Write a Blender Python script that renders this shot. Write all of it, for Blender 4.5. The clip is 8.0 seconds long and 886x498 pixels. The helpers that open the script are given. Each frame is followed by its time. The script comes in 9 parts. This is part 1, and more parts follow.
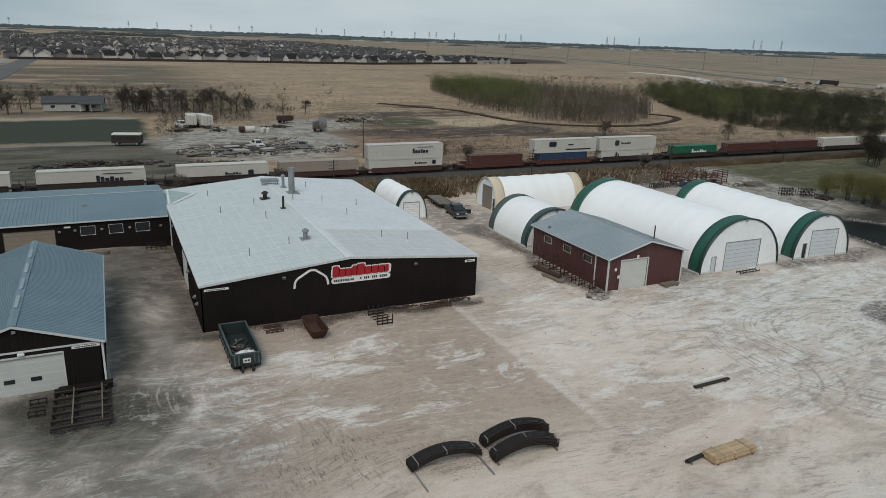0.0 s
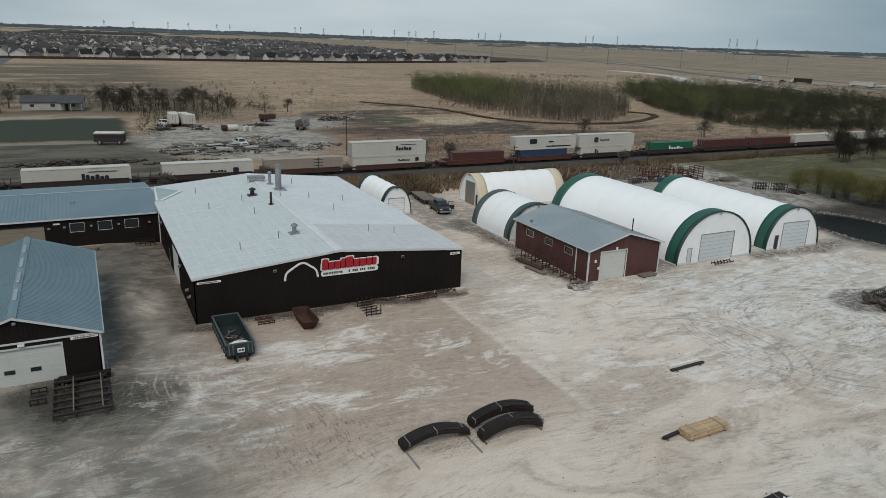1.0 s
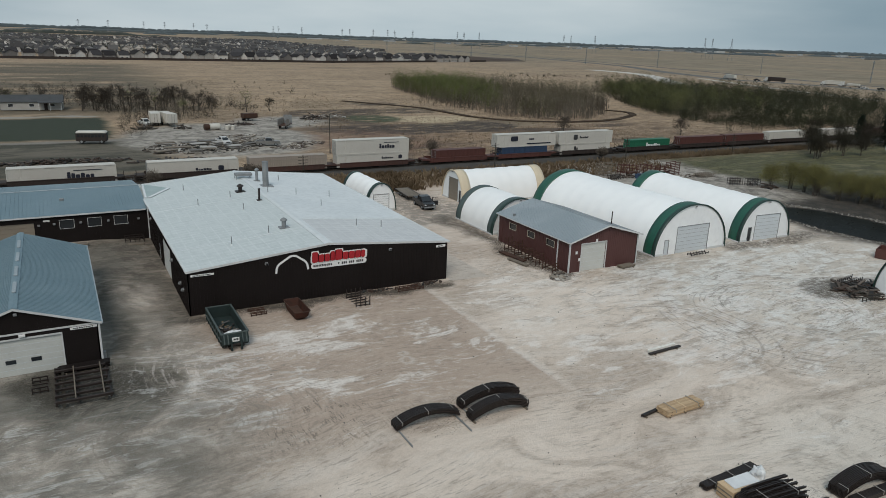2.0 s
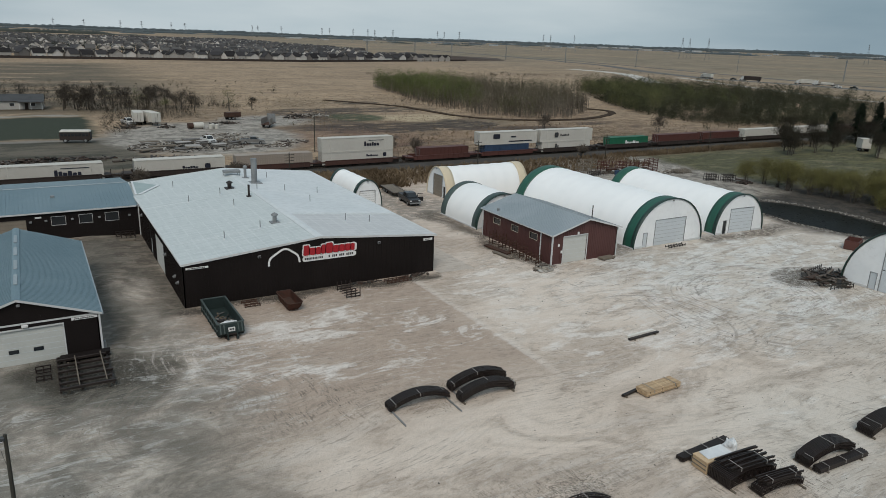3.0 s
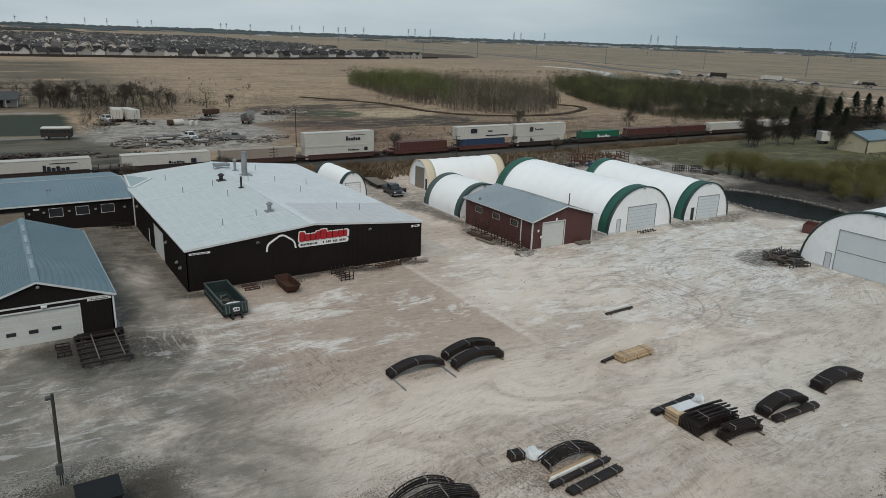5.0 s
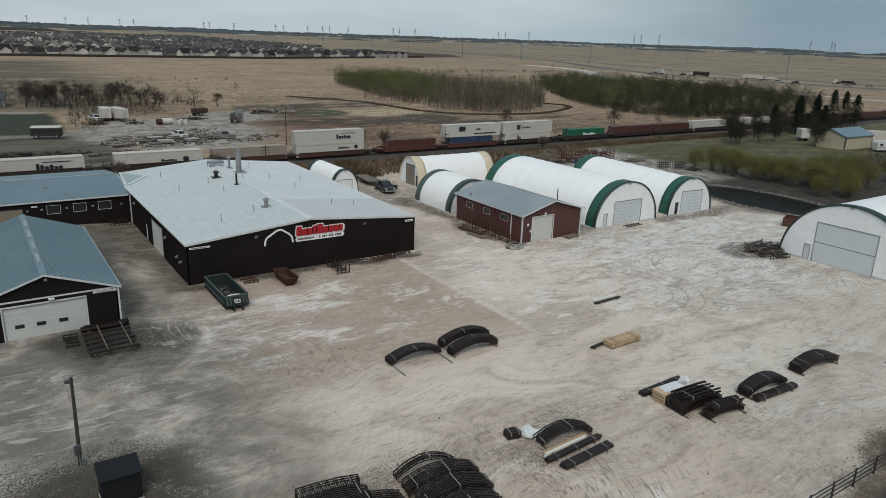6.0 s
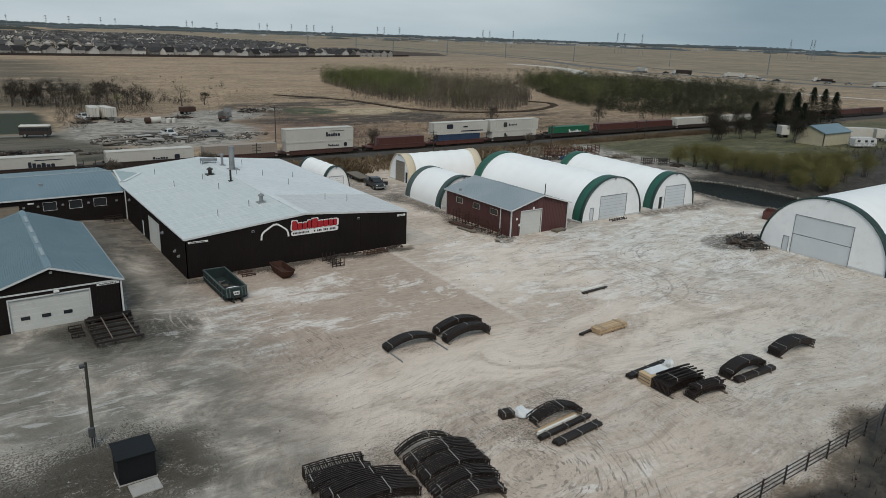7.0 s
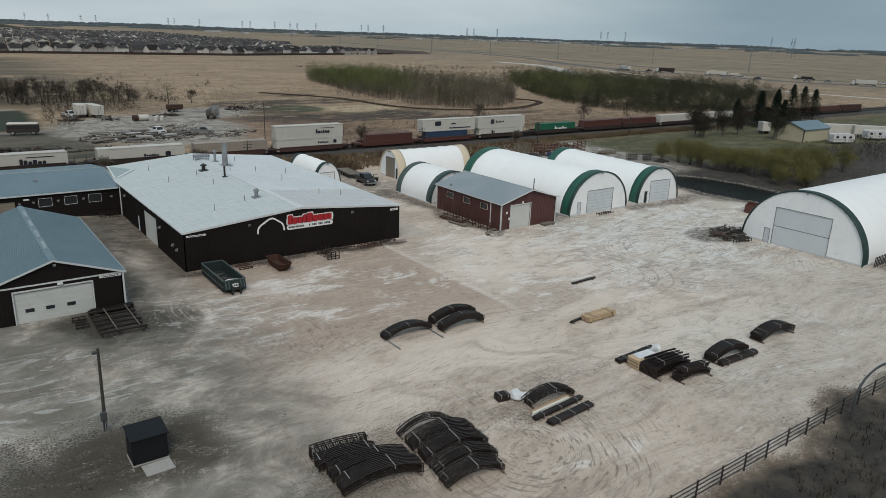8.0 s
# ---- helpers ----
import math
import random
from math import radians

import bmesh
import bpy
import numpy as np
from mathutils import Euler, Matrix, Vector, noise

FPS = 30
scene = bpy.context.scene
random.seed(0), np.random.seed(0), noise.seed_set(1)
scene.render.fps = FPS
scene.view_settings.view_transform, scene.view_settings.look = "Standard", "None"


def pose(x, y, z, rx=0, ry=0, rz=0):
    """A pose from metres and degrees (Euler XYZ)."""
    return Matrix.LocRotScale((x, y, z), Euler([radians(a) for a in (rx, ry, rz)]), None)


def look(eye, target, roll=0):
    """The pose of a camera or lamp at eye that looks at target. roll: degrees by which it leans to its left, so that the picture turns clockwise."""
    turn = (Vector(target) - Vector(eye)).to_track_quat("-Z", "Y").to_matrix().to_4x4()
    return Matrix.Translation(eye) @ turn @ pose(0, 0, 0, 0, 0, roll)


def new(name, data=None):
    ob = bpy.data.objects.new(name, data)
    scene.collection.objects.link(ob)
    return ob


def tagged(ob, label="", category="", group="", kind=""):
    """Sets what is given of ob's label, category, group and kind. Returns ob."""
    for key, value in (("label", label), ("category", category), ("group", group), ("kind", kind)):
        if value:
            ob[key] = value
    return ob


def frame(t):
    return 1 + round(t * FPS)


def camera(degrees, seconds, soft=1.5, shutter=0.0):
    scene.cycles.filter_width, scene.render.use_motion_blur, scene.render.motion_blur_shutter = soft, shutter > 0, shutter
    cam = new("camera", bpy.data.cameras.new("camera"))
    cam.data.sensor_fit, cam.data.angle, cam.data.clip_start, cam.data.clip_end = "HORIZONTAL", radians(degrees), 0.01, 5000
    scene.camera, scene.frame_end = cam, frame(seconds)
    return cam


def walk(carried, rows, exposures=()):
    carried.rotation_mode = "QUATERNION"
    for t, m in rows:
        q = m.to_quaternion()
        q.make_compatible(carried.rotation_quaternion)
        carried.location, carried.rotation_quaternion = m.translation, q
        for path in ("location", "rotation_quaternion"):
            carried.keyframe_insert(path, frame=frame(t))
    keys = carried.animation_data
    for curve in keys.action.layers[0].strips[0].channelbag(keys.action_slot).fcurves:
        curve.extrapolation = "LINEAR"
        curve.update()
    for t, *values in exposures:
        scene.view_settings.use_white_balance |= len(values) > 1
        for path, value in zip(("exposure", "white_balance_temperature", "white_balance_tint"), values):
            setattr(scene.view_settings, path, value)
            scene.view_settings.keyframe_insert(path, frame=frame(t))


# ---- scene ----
cam = camera(64.65, 8.0, 0.8)
# seconds, eye x y z, heading (clockwise from +y), pitch, roll
PATH = [
    (0, -6.203, -62.174, 26.333, 25.880, -16.706, 1.958),
    (0.5, -6.897, -63.116, 26.338, 26.665, -16.733, 1.966),
    (1, -7.647, -64.013, 26.369, 27.498, -16.759, 1.969),
    (1.5, -8.464, -64.919, 26.288, 28.327, -16.751, 1.968),
    (3, -11.115, -67.842, 26.274, 30.747, -16.729, 2.028),
    (3.5, -12.086, -68.763, 26.282, 31.397, -16.760, 2.035),
    (4, -13.062, -69.678, 26.290, 31.908, -16.812, 2.005),
    (4.5, -14.046, -70.439, 26.245, 32.468, -16.849, 2.011),
    (6, -17.126, -72.748, 26.190, 34.289, -16.861, 2.012),
    (6.5, -18.115, -73.559, 26.210, 34.895, -16.909, 2.004),
    (7, -19.086, -74.299, 26.188, 35.520, -16.916, 1.998),
    (7.5, -20.078, -74.935, 26.158, 36.183, -16.980, 2.030),
    (8, -21.067, -75.501, 26.138, 36.805, -17.025, 2.047),
]


def stand(x, y, z, heading, pitch, roll):
    a, b = radians(heading), radians(pitch)
    ahead = Vector((math.sin(a) * math.cos(b), math.cos(a) * math.cos(b), math.sin(b)))
    eye = Vector((x, y, z))
    return look(eye, eye + ahead, roll)


EXPOSURE = 0.3
walk(cam, [(row[0], stand(*row[1:])) for row in PATH], [(0, EXPOSURE), (8, EXPOSURE)])

# ---- world and light: overcast spring day ----
SUN_UP, SUN_ROUND = radians(48), radians(215)
world = bpy.data.worlds.new("overcast_sky")
scene.world = world
world.use_nodes = True
wn, wl = world.node_tree.nodes, world.node_tree.links
wn.clear()
w_out = wn.new("ShaderNodeOutputWorld")
w_bg = wn.new("ShaderNodeBackground")
w_sky = wn.new("ShaderNodeTexSky")
w_sky.sky_type, w_sky.sun_disc = "NISHITA", False
w_sky.sun_elevation, w_sky.sun_rotation = SUN_UP, SUN_ROUND
w_sky.air_density, w_sky.dust_density = 1.2, 4.0
w_co = wn.new("ShaderNodeTexCoord")
w_map = wn.new("ShaderNodeMapping")
w_map.inputs["Scale"].default_value = (1.0, 1.0, 5.0)
w_cloud = wn.new("ShaderNodeTexNoise")
w_cloud.inputs["Scale"].default_value, w_cloud.inputs["Detail"].default_value = 1.7, 5.0
w_ramp = wn.new("ShaderNodeValToRGB")
w_ramp.color_ramp.elements[0].position, w_ramp.color_ramp.elements[1].position = 0.30, 0.72
w_ramp.color_ramp.elements[0].color = (3.9, 5.0, 5.6, 1)
w_ramp.color_ramp.elements[1].color = (7.0, 7.6, 7.8, 1)
w_mix = wn.new("ShaderNodeMix")
w_mix.data_type = "RGBA"
w_mix.inputs[0].default_value = 0.86
wl.new(w_co.outputs["Generated"], w_map.inputs["Vector"])
wl.new(w_map.outputs["Vector"], w_cloud.inputs["Vector"])
wl.new(w_cloud.outputs["Fac"], w_ramp.inputs["Fac"])
wl.new(w_sky.outputs["Color"], w_mix.inputs[6])
w_sep = wn.new("ShaderNodeSeparateXYZ")
w_up = wn.new("ShaderNodeMapRange")
w_up.inputs["From Min"].default_value, w_up.inputs["From Max"].default_value = 0.0, 0.22
w_shade = wn.new("ShaderNodeMix")
w_shade.data_type, w_shade.blend_type = "RGBA", "MULTIPLY"
w_shade.inputs[7].default_value = (0.62, 0.70, 0.76, 1)
wl.new(w_co.outputs["Generated"], w_sep.inputs[0])
wl.new(w_sep.outputs["Z"], w_up.inputs["Value"])
w_flat = wn.new("ShaderNodeMapping")
w_flat.inputs["Scale"].default_value = (2.2, 2.2, 16.0)
w_veil = wn.new("ShaderNodeTexNoise")
w_veil.inputs["Scale"].default_value, w_veil.inputs["Detail"].default_value = 1.3, 6.0
w_veil.inputs["Distortion"].default_value = 0.5
w_edge = wn.new("ShaderNodeMapRange")
w_edge.interpolation_type = "SMOOTHSTEP"
w_edge.inputs["From Min"].default_value, w_edge.inputs["From Max"].default_value = 0.36, 0.64
w_edge.inputs["To Min"].default_value, w_edge.inputs["To Max"].default_value = 0.55, 1.45
w_amount = wn.new("ShaderNodeMath")
w_amount.operation = "MULTIPLY"
w_amount.use_clamp = True
wl.new(w_co.outputs["Generated"], w_flat.inputs["Vector"])
wl.new(w_flat.outputs["Vector"], w_veil.inputs["Vector"])
wl.new(w_veil.outputs["Fac"], w_edge.inputs["Value"])
wl.new(w_up.outputs["Result"], w_amount.inputs[0])
wl.new(w_edge.outputs["Result"], w_amount.inputs[1])
wl.new(w_amount.outputs[0], w_shade.inputs[0])
wl.new(w_ramp.outputs["Color"], w_shade.inputs[6])
wl.new(w_shade.outputs[2], w_mix.inputs[7])
# Low sky dulled either side of heading 24: cloud, plus lens falloff as colour.
w_dot = wn.new("ShaderNodeVectorMath")
w_dot.operation = "DOT_PRODUCT"
w_dot.inputs[1].default_value = (math.sin(radians(24)), math.cos(radians(24)), 0.0)
w_gap = wn.new("ShaderNodeMapRange")
w_gap.interpolation_type = "SMOOTHSTEP"
w_gap.inputs["From Min"].default_value, w_gap.inputs["From Max"].default_value = 0.80, 0.985
w_gap.inputs["To Min"].default_value, w_gap.inputs["To Max"].default_value = 1.0, 0.0
w_low = wn.new("ShaderNodeMapRange")
w_low.inputs["From Min"].default_value, w_low.inputs["From Max"].default_value = 0.45, 0.12
w_falloff = wn.new("ShaderNodeMath")
w_falloff.operation = "MULTIPLY"
w_dull = wn.new("ShaderNodeMix")
w_dull.data_type, w_dull.blend_type = "RGBA", "MULTIPLY"
w_dull.inputs[7].default_value = (0.56, 0.63, 0.68, 1)
wl.new(w_co.outputs["Generated"], w_dot.inputs[0])
wl.new(w_dot.outputs["Value"], w_gap.inputs["Value"])
wl.new(w_sep.outputs["Z"], w_low.inputs["Value"])
wl.new(w_gap.outputs["Result"], w_falloff.inputs[0])
wl.new(w_low.outputs["Result"], w_falloff.inputs[1])
wl.new(w_falloff.outputs[0], w_dull.inputs[0])
wl.new(w_mix.outputs[2], w_dull.inputs[6])
wl.new(w_dull.outputs[2], w_bg.inputs["Color"])
w_bg.inputs["Strength"].default_value = 0.085
wl.new(w_bg.outputs["Background"], w_out.inputs["Surface"])
sun = new("sun", bpy.data.lights.new("sun", "SUN"))
sun.data.energy, sun.data.angle, sun.data.color = 1.3, radians(25), (1.0, 0.93, 0.84)
sun_from = Vector((math.sin(SUN_ROUND) * math.cos(SUN_UP), math.cos(SUN_ROUND) * math.cos(SUN_UP), math.sin(SUN_UP)))
sun.matrix_world = look(sun_from * 100, (0, 0, 0))


# ---- materials ----
class Nodes:
    """A short hand for a material's node tree."""

    def __init__(self, name, rough=0.8, metal=0.0):
        self.mat = bpy.data.materials.new(name)
        self.mat.use_nodes = True
        self.n, self.l = self.mat.node_tree.nodes, self.mat.node_tree.links
        self.bsdf = self.n["Principled BSDF"]
        self.bsdf.inputs["Roughness"].default_value = rough
        self.bsdf.inputs["Metallic"].default_value = metal

    def put(self, socket, value):
        if isinstance(value, bpy.types.NodeSocket):
            self.l.new(value, socket)
        else:
            socket.default_value = value

    def place(self, source="Object", scale=(1, 1, 1), turn=0.0):
        co = self.n.new("ShaderNodeTexCoord")
        m = self.n.new("ShaderNodeMapping")
        m.inputs["Scale"].default_value = scale
        m.inputs["Rotation"].default_value = (0, 0, turn)
        self.l.new(co.outputs[source], m.inputs["Vector"])
        return m.outputs["Vector"]

    def world(self):
        return self.n.new("ShaderNodeNewGeometry").outputs["Position"]

    def scaled(self, vector, scale, turn=0.0):
        m = self.n.new("ShaderNodeMapping")
        m.inputs["Scale"].default_value = scale
        m.inputs["Rotation"].default_value = (0, 0, turn)
        self.l.new(vector, m.inputs["Vector"])
        return m.outputs["Vector"]

    def noise(self, vector, scale, detail=4.0, rough=0.55, warp=0.0):
        t = self.n.new("ShaderNodeTexNoise")
        t.inputs["Scale"].default_value, t.inputs["Detail"].default_value = scale, detail
        t.inputs["Roughness"].default_value, t.inputs["Distortion"].default_value = rough, warp
        self.l.new(vector, t.inputs["Vector"])
        return t.outputs["Fac"]

    def math(self, op, a, b=0.0, clamp=False):
        m = self.n.new("ShaderNodeMath")
        m.operation, m.use_clamp = op, clamp
        self.put(m.inputs[0], a)
        self.put(m.inputs[1], b)
        return m.outputs[0]

    def step(self, value, low, high):
        m = self.n.new("ShaderNodeMapRange")
        m.interpolation_type = "SMOOTHSTEP"
        self.put(m.inputs["Value"], value)
        m.inputs["From Min"].default_value, m.inputs["From Max"].default_value = low, high
        return m.outputs["Result"]

    def mix(self, fac, a, b, how="MIX"):
        m = self.n.new("ShaderNodeMix")
        m.data_type, m.blend_type = "RGBA", how
        self.put(m.inputs[0], fac)
        for socket, value in ((m.inputs[6], a), (m.inputs[7], b)):
            self.put(socket, value if isinstance(value, bpy.types.NodeSocket) else (*value, 1))
        return m.outputs[2]

    def split(self, vector):
        s = self.n.new("ShaderNodeSeparateXYZ")
        self.l.new(vector, s.inputs[0])
        return s.outputs

    def bump(self, height, strength=0.3, distance=0.02):
        b = self.n.new("ShaderNodeBump")
        b.inputs["Strength"].default_value, b.inputs["Distance"].default_value = strength, distance
        self.l.new(height, b.inputs["Height"])
        self.l.new(b.outputs["Normal"], self.bsdf.inputs["Normal"])

    def colour(self, value):
        self.put(self.bsdf.inputs["Base Color"], value if isinstance(value, bpy.types.NodeSocket) else (*value, 1))
        return self.mat


def surface(name, a, b, scale=1.0, rough=0.7, metal=0.0, grain=14.0, bump=0.15, dirt=None, stretch=(1, 1, 1), spec=0.5, mottle=0.35):
    """Two tones in large stains, a finer grain, and an optional dirt colour in spots."""
    m = Nodes(name, rough, metal)
    m.bsdf.inputs["Specular IOR Level"].default_value = spec
    v = m.place("Object", stretch)
    big = m.step(m.noise(v, 0.35 * scale, 5, 0.6, 0.6), 0.32, 0.68)
    fine = m.noise(v, grain * scale, 3)
    c = m.mix(big, a, b)
    c = m.mix(m.math("MULTIPLY", m.step(fine, 0.42, 0.7), mottle), c, tuple(0.72 * k for k in a))
    if dirt:
        spots = m.step(m.noise(v, 1.3 * scale, 6, 0.7), 0.55, 0.75)
        c = m.mix(m.math("MULTIPLY", spots, 0.7), c, dirt)
    info = m.n.new("ShaderNodeObjectInfo")
    c = m.mix(m.math("MULTIPLY", info.outputs["Random"], 0.18), c, tuple(0.6 * k for k in a))
    m.put(m.bsdf.inputs["Roughness"], m.math("ADD", m.math("MULTIPLY", fine, 0.2), rough - 0.1, True))
    if bump:
        m.bump(fine, bump, 0.02)
    return m.colour(c)


def membrane(name, tone_a, tone_b, seam, streak):
    """Roof membrane over small boards: rows that show through, welded seams and water stains."""
    m = Nodes(name, 0.6)
    v = m.place("Object")
    t = m.n.new("ShaderNodeTexBrick")
    t.offset = 0.0
    m.l.new(v, t.inputs["Vector"])
    t.inputs["Scale"].default_value, t.inputs["Mortar Size"].default_value, t.inputs["Mortar Smooth"].default_value = 1.0, 0.10, 0.6
    t.inputs["Brick Width"].default_value, t.inputs["Row Height"].default_value = 1.22, 0.92
    t.inputs["Color1"].default_value, t.inputs["Color2"].default_value = (*tone_a, 1), (*tone_b, 1)
    t.inputs["Mortar"].default_value = (*seam, 1)
    patchy = m.step(m.noise(v, 0.25, 5, 0.6, 0.6), 0.38, 0.6)
    c = m.mix(m.math("MULTIPLY", patchy, 0.45), t.outputs["Color"], tone_a)
    stain = m.step(m.noise(m.scaled(v, (0.35, 1.5, 1)), 0.5, 6, 0.65, 0.8), 0.35, 0.75)
    c = m.mix(m.math("MULTIPLY", stain, 0.30), c, seam)
    c = m.mix(m.math("MULTIPLY", m.step(m.noise(m.scaled(v, (0.5, 3.2, 1)), 1.1, 8, 0.75, 0.3), 0.47, 0.62), 0.5), c, streak)
    c = m.mix(m.math("MULTIPLY", m.step(m.noise(m.scaled(v, (3.0, 0.4, 1)), 1.0, 6, 0.7), 0.50, 0.66), 0.4), c, streak)
    m.bump(m.noise(v, 4.0, 4), 0.15, 0.02)
    return m.colour(c)


def yard_ground(near):
    """The ground: near, the gravel yard with its borders; else rail side, junk yard, lawn, dry fields and scrub."""
    m = Nodes("gravel_yard" if near else "fields", 0.95)
    p = m.world()
    warp = m.n.new("ShaderNodeTexNoise")
    warp.inputs["Scale"].default_value, warp.inputs["Detail"].default_value = 0.12, 5.0
    m.l.new(p, warp.inputs["Vector"])
    sub = m.n.new("ShaderNodeVectorMath")
    sub.operation = "MULTIPLY_ADD"
    m.l.new(warp.outputs["Color"], sub.inputs[0])
    sub.inputs[1].default_value, sub.inputs[2].default_value = (9, 9, 0), (-4.5, -4.5, 0)
    add = m.n.new("ShaderNodeVectorMath")
    m.l.new(p, add.inputs[0])
    m.l.new(sub.outputs[0], add.inputs[1])
    x, y, _ = m.split(add.outputs[0])

    def area(x0, x1, y0, y1, soft=3.0):
        a = m.math("MULTIPLY", m.step(x, x0 - soft, x0 + soft), m.step(x, x1 + soft, x1 - soft))
        b = m.math("MULTIPLY", m.step(y, y0 - soft, y0 + soft), m.step(y, y1 + soft, y1 - soft))
        return m.math("MULTIPLY", a, b)

    def round_area(cx, cy, rx, ry, inner=0.75, outer=1.1):
        a = m.math("DIVIDE", m.math("SUBTRACT", x, cx), rx)
        b = m.math("DIVIDE", m.math("SUBTRACT", y, cy), ry)
        d = m.math("ADD", m.math("MULTIPLY", a, a), m.math("MULTIPLY", b, b))
        return m.step(d, outer * outer, inner * inner)

    def part_of(mask, share):
        return m.math("MULTIPLY", mask, share)

    # dry field: broad patches, matted grass, darker tufts and paler lodged straw
    lines = m.noise(m.scaled(p, (0.014, 0.034, 1), 0.12), 1.0, 10, 0.72, 0.9)
    tufts = m.noise(p, 0.5, 8, 0.75)
    field = m.mix(m.step(lines, 0.38, 0.62), (0.255, 0.178, 0.112), (0.385, 0.275, 0.175))
    if not near:
        grass = m.noise(m.scaled(p, (0.10, 0.26, 1), 0.1), 1.0, 10, 0.78, 0.6)
        field = m.mix(part_of(m.step(grass, 0.46, 0.60), 0.55), field, (0.128, 0.092, 0.058))
        field = m.mix(part_of(m.step(m.noise(m.scaled(p, (0.045, 0.09, 1), -0.2), 1.0, 10, 0.76, 0.5), 0.53, 0.62), 0.5), field, (0.43, 0.325, 0.225))
        field = m.mix(part_of(m.step(tufts, 0.48, 0.66), 0.55), field, (0.120, 0.088, 0.057))
        field = m.mix(part_of(m.step(m.noise(p, 0.016, 8, 0.65, 0.6), 0.54, 0.66), 0.55), field, (0.13, 0.094, 0.056))
        matted = m.noise(m.scaled(p, (0.30, 0.46, 1), 0.15), 1.0, 8, 0.82, 0.4)
        field = m.mix(part_of(m.step(matted, 0.525, 0.575), 0.5), field, (0.135, 0.098, 0.064))
        field = m.mix(part_of(m.step(matted, 0.475, 0.43), 0.45), field, (0.47, 0.36, 0.25))
        far_green = m.math("MULTIPLY", m.step(x, 300, 700), m.step(m.noise(m.scaled(p, (0.006, 0.003, 1), 0.5), 1.0, 6, 0.65), 0.30, 0.55))
        field = m.mix(part_of(far_green, 0.75), field, m.mix(m.step(lines, 0.4, 0.6), (0.125, 0.108, 0.072), (0.20, 0.168, 0.118)))

    def gravel_tone():
        # compacted gravel: brown base, chalky dust in ragged blotches, stones, faint wheel marks
        ox, oy, _ = m.split(p)
        wide = m.noise(m.scaled(p, (0.045, 0.075, 1), 0.3), 1.0, 6, 0.6, 0.8)
        patch_tone = m.noise(m.scaled(p, (0.10, 0.17, 1), 0.25), 1.0, 9, 0.64, 1.1)
        blot = m.noise(m.scaled(p, (0.16, 0.34, 1), 0.2), 1.0, 10, 0.72, 0.7)
        blot_b = m.noise(m.scaled(p, (0.55, 0.95, 1), 0.35), 1.0, 8, 0.72, 0.8)
        stone = m.noise(p, 4.5, 5, 0.75)
        speck = m.noise(p, 1.5, 8, 0.8)
        bend = m.n.new("ShaderNodeTexNoise")
        bend.inputs["Scale"].default_value, bend.inputs["Detail"].default_value = 0.035, 2.0
        m.l.new(p, bend.inputs["Vector"])
        sweep = m.n.new("ShaderNodeVectorMath")
        sweep.operation = "MULTIPLY_ADD"
        m.l.new(bend.outputs["Color"], sweep.inputs[0])
        sweep.inputs[1].default_value = (13, 13, 0)
        m.l.new(p, sweep.inputs[2])
        flow = sweep.outputs[0]
        streak = m.noise(m.scaled(flow, (0.07, 0.75, 1), 0.24), 1.0, 9, 0.70, 0.5)
        streak_b = m.noise(m.scaled(flow, (0.16, 2.3, 1), 0.32), 1.0, 7, 0.70, 0.4)
        gravel = m.mix(m.step(wide, 0.36, 0.64), (0.50, 0.415, 0.345), (0.62, 0.535, 0.458))
        gravel = m.mix(part_of(m.step(patch_tone, 0.50, 0.60), 0.45), gravel, (0.365, 0.303, 0.250))
        gravel = m.mix(part_of(m.step(patch_tone, 0.46, 0.37), 0.50), gravel, (0.69, 0.622, 0.556))
        gravel = m.mix(part_of(m.step(streak, 0.515, 0.60), 0.30), gravel, (0.30, 0.248, 0.205))
        gravel = m.mix(part_of(m.step(streak, 0.475, 0.40), 0.32), gravel, (0.63, 0.585, 0.540))
        gravel = m.mix(m.math("MULTIPLY", part_of(m.step(streak_b, 0.52, 0.62), 0.30), m.step(blot, 0.40, 0.56)), gravel, (0.232, 0.193, 0.160))
        pad = m.math("MULTIPLY", m.math("MULTIPLY", m.step(m.math("ADD", ox, m.math("MULTIPLY", blot, 1.2)), 24.98, 24.80), m.step(ox, -4, 2)), m.step(m.math("ADD", oy, m.math("MULTIPLY", wide, 9.0)), -26, -17.5))
        gravel = m.mix(part_of(pad, 0.68), gravel, (0.365, 0.282, 0.224))
        edge = m.math("MULTIPLY", m.math("MULTIPLY", m.step(ox, 23.9, 24.25), m.step(ox, 25.3, 24.5)), m.math("MULTIPLY", m.step(oy, -30, -24), m.step(oy, 0, -2)))
        gravel = m.mix(m.math("MULTIPLY", part_of(edge, 0.55), m.step(blot_b, 0.36, 0.54)), gravel, (0.66, 0.61, 0.56))
        crumbs = m.noise(m.scaled(flow, (0.9, 2.0, 1), 0.3), 1.0, 9, 0.78, 0.3)
        gravel = m.mix(m.math("MULTIPLY", part_of(m.step(crumbs, 0.535, 0.575), 0.40), m.step(patch_tone, 0.40, 0.52)), gravel, (0.225, 0.188, 0.155))
        gravel = m.mix(m.math("MULTIPLY", part_of(m.step(crumbs, 0.455, 0.42), 0.36), m.step(blot, 0.42, 0.54)), gravel, (0.66, 0.625, 0.585))
        # chalky dust, crusted into ragged patches and drawn out along the wheel lines
        chalk = m.math("MULTIPLY", round_area(58, -17, 40, 19, 0.2, 1.25), 0.125)
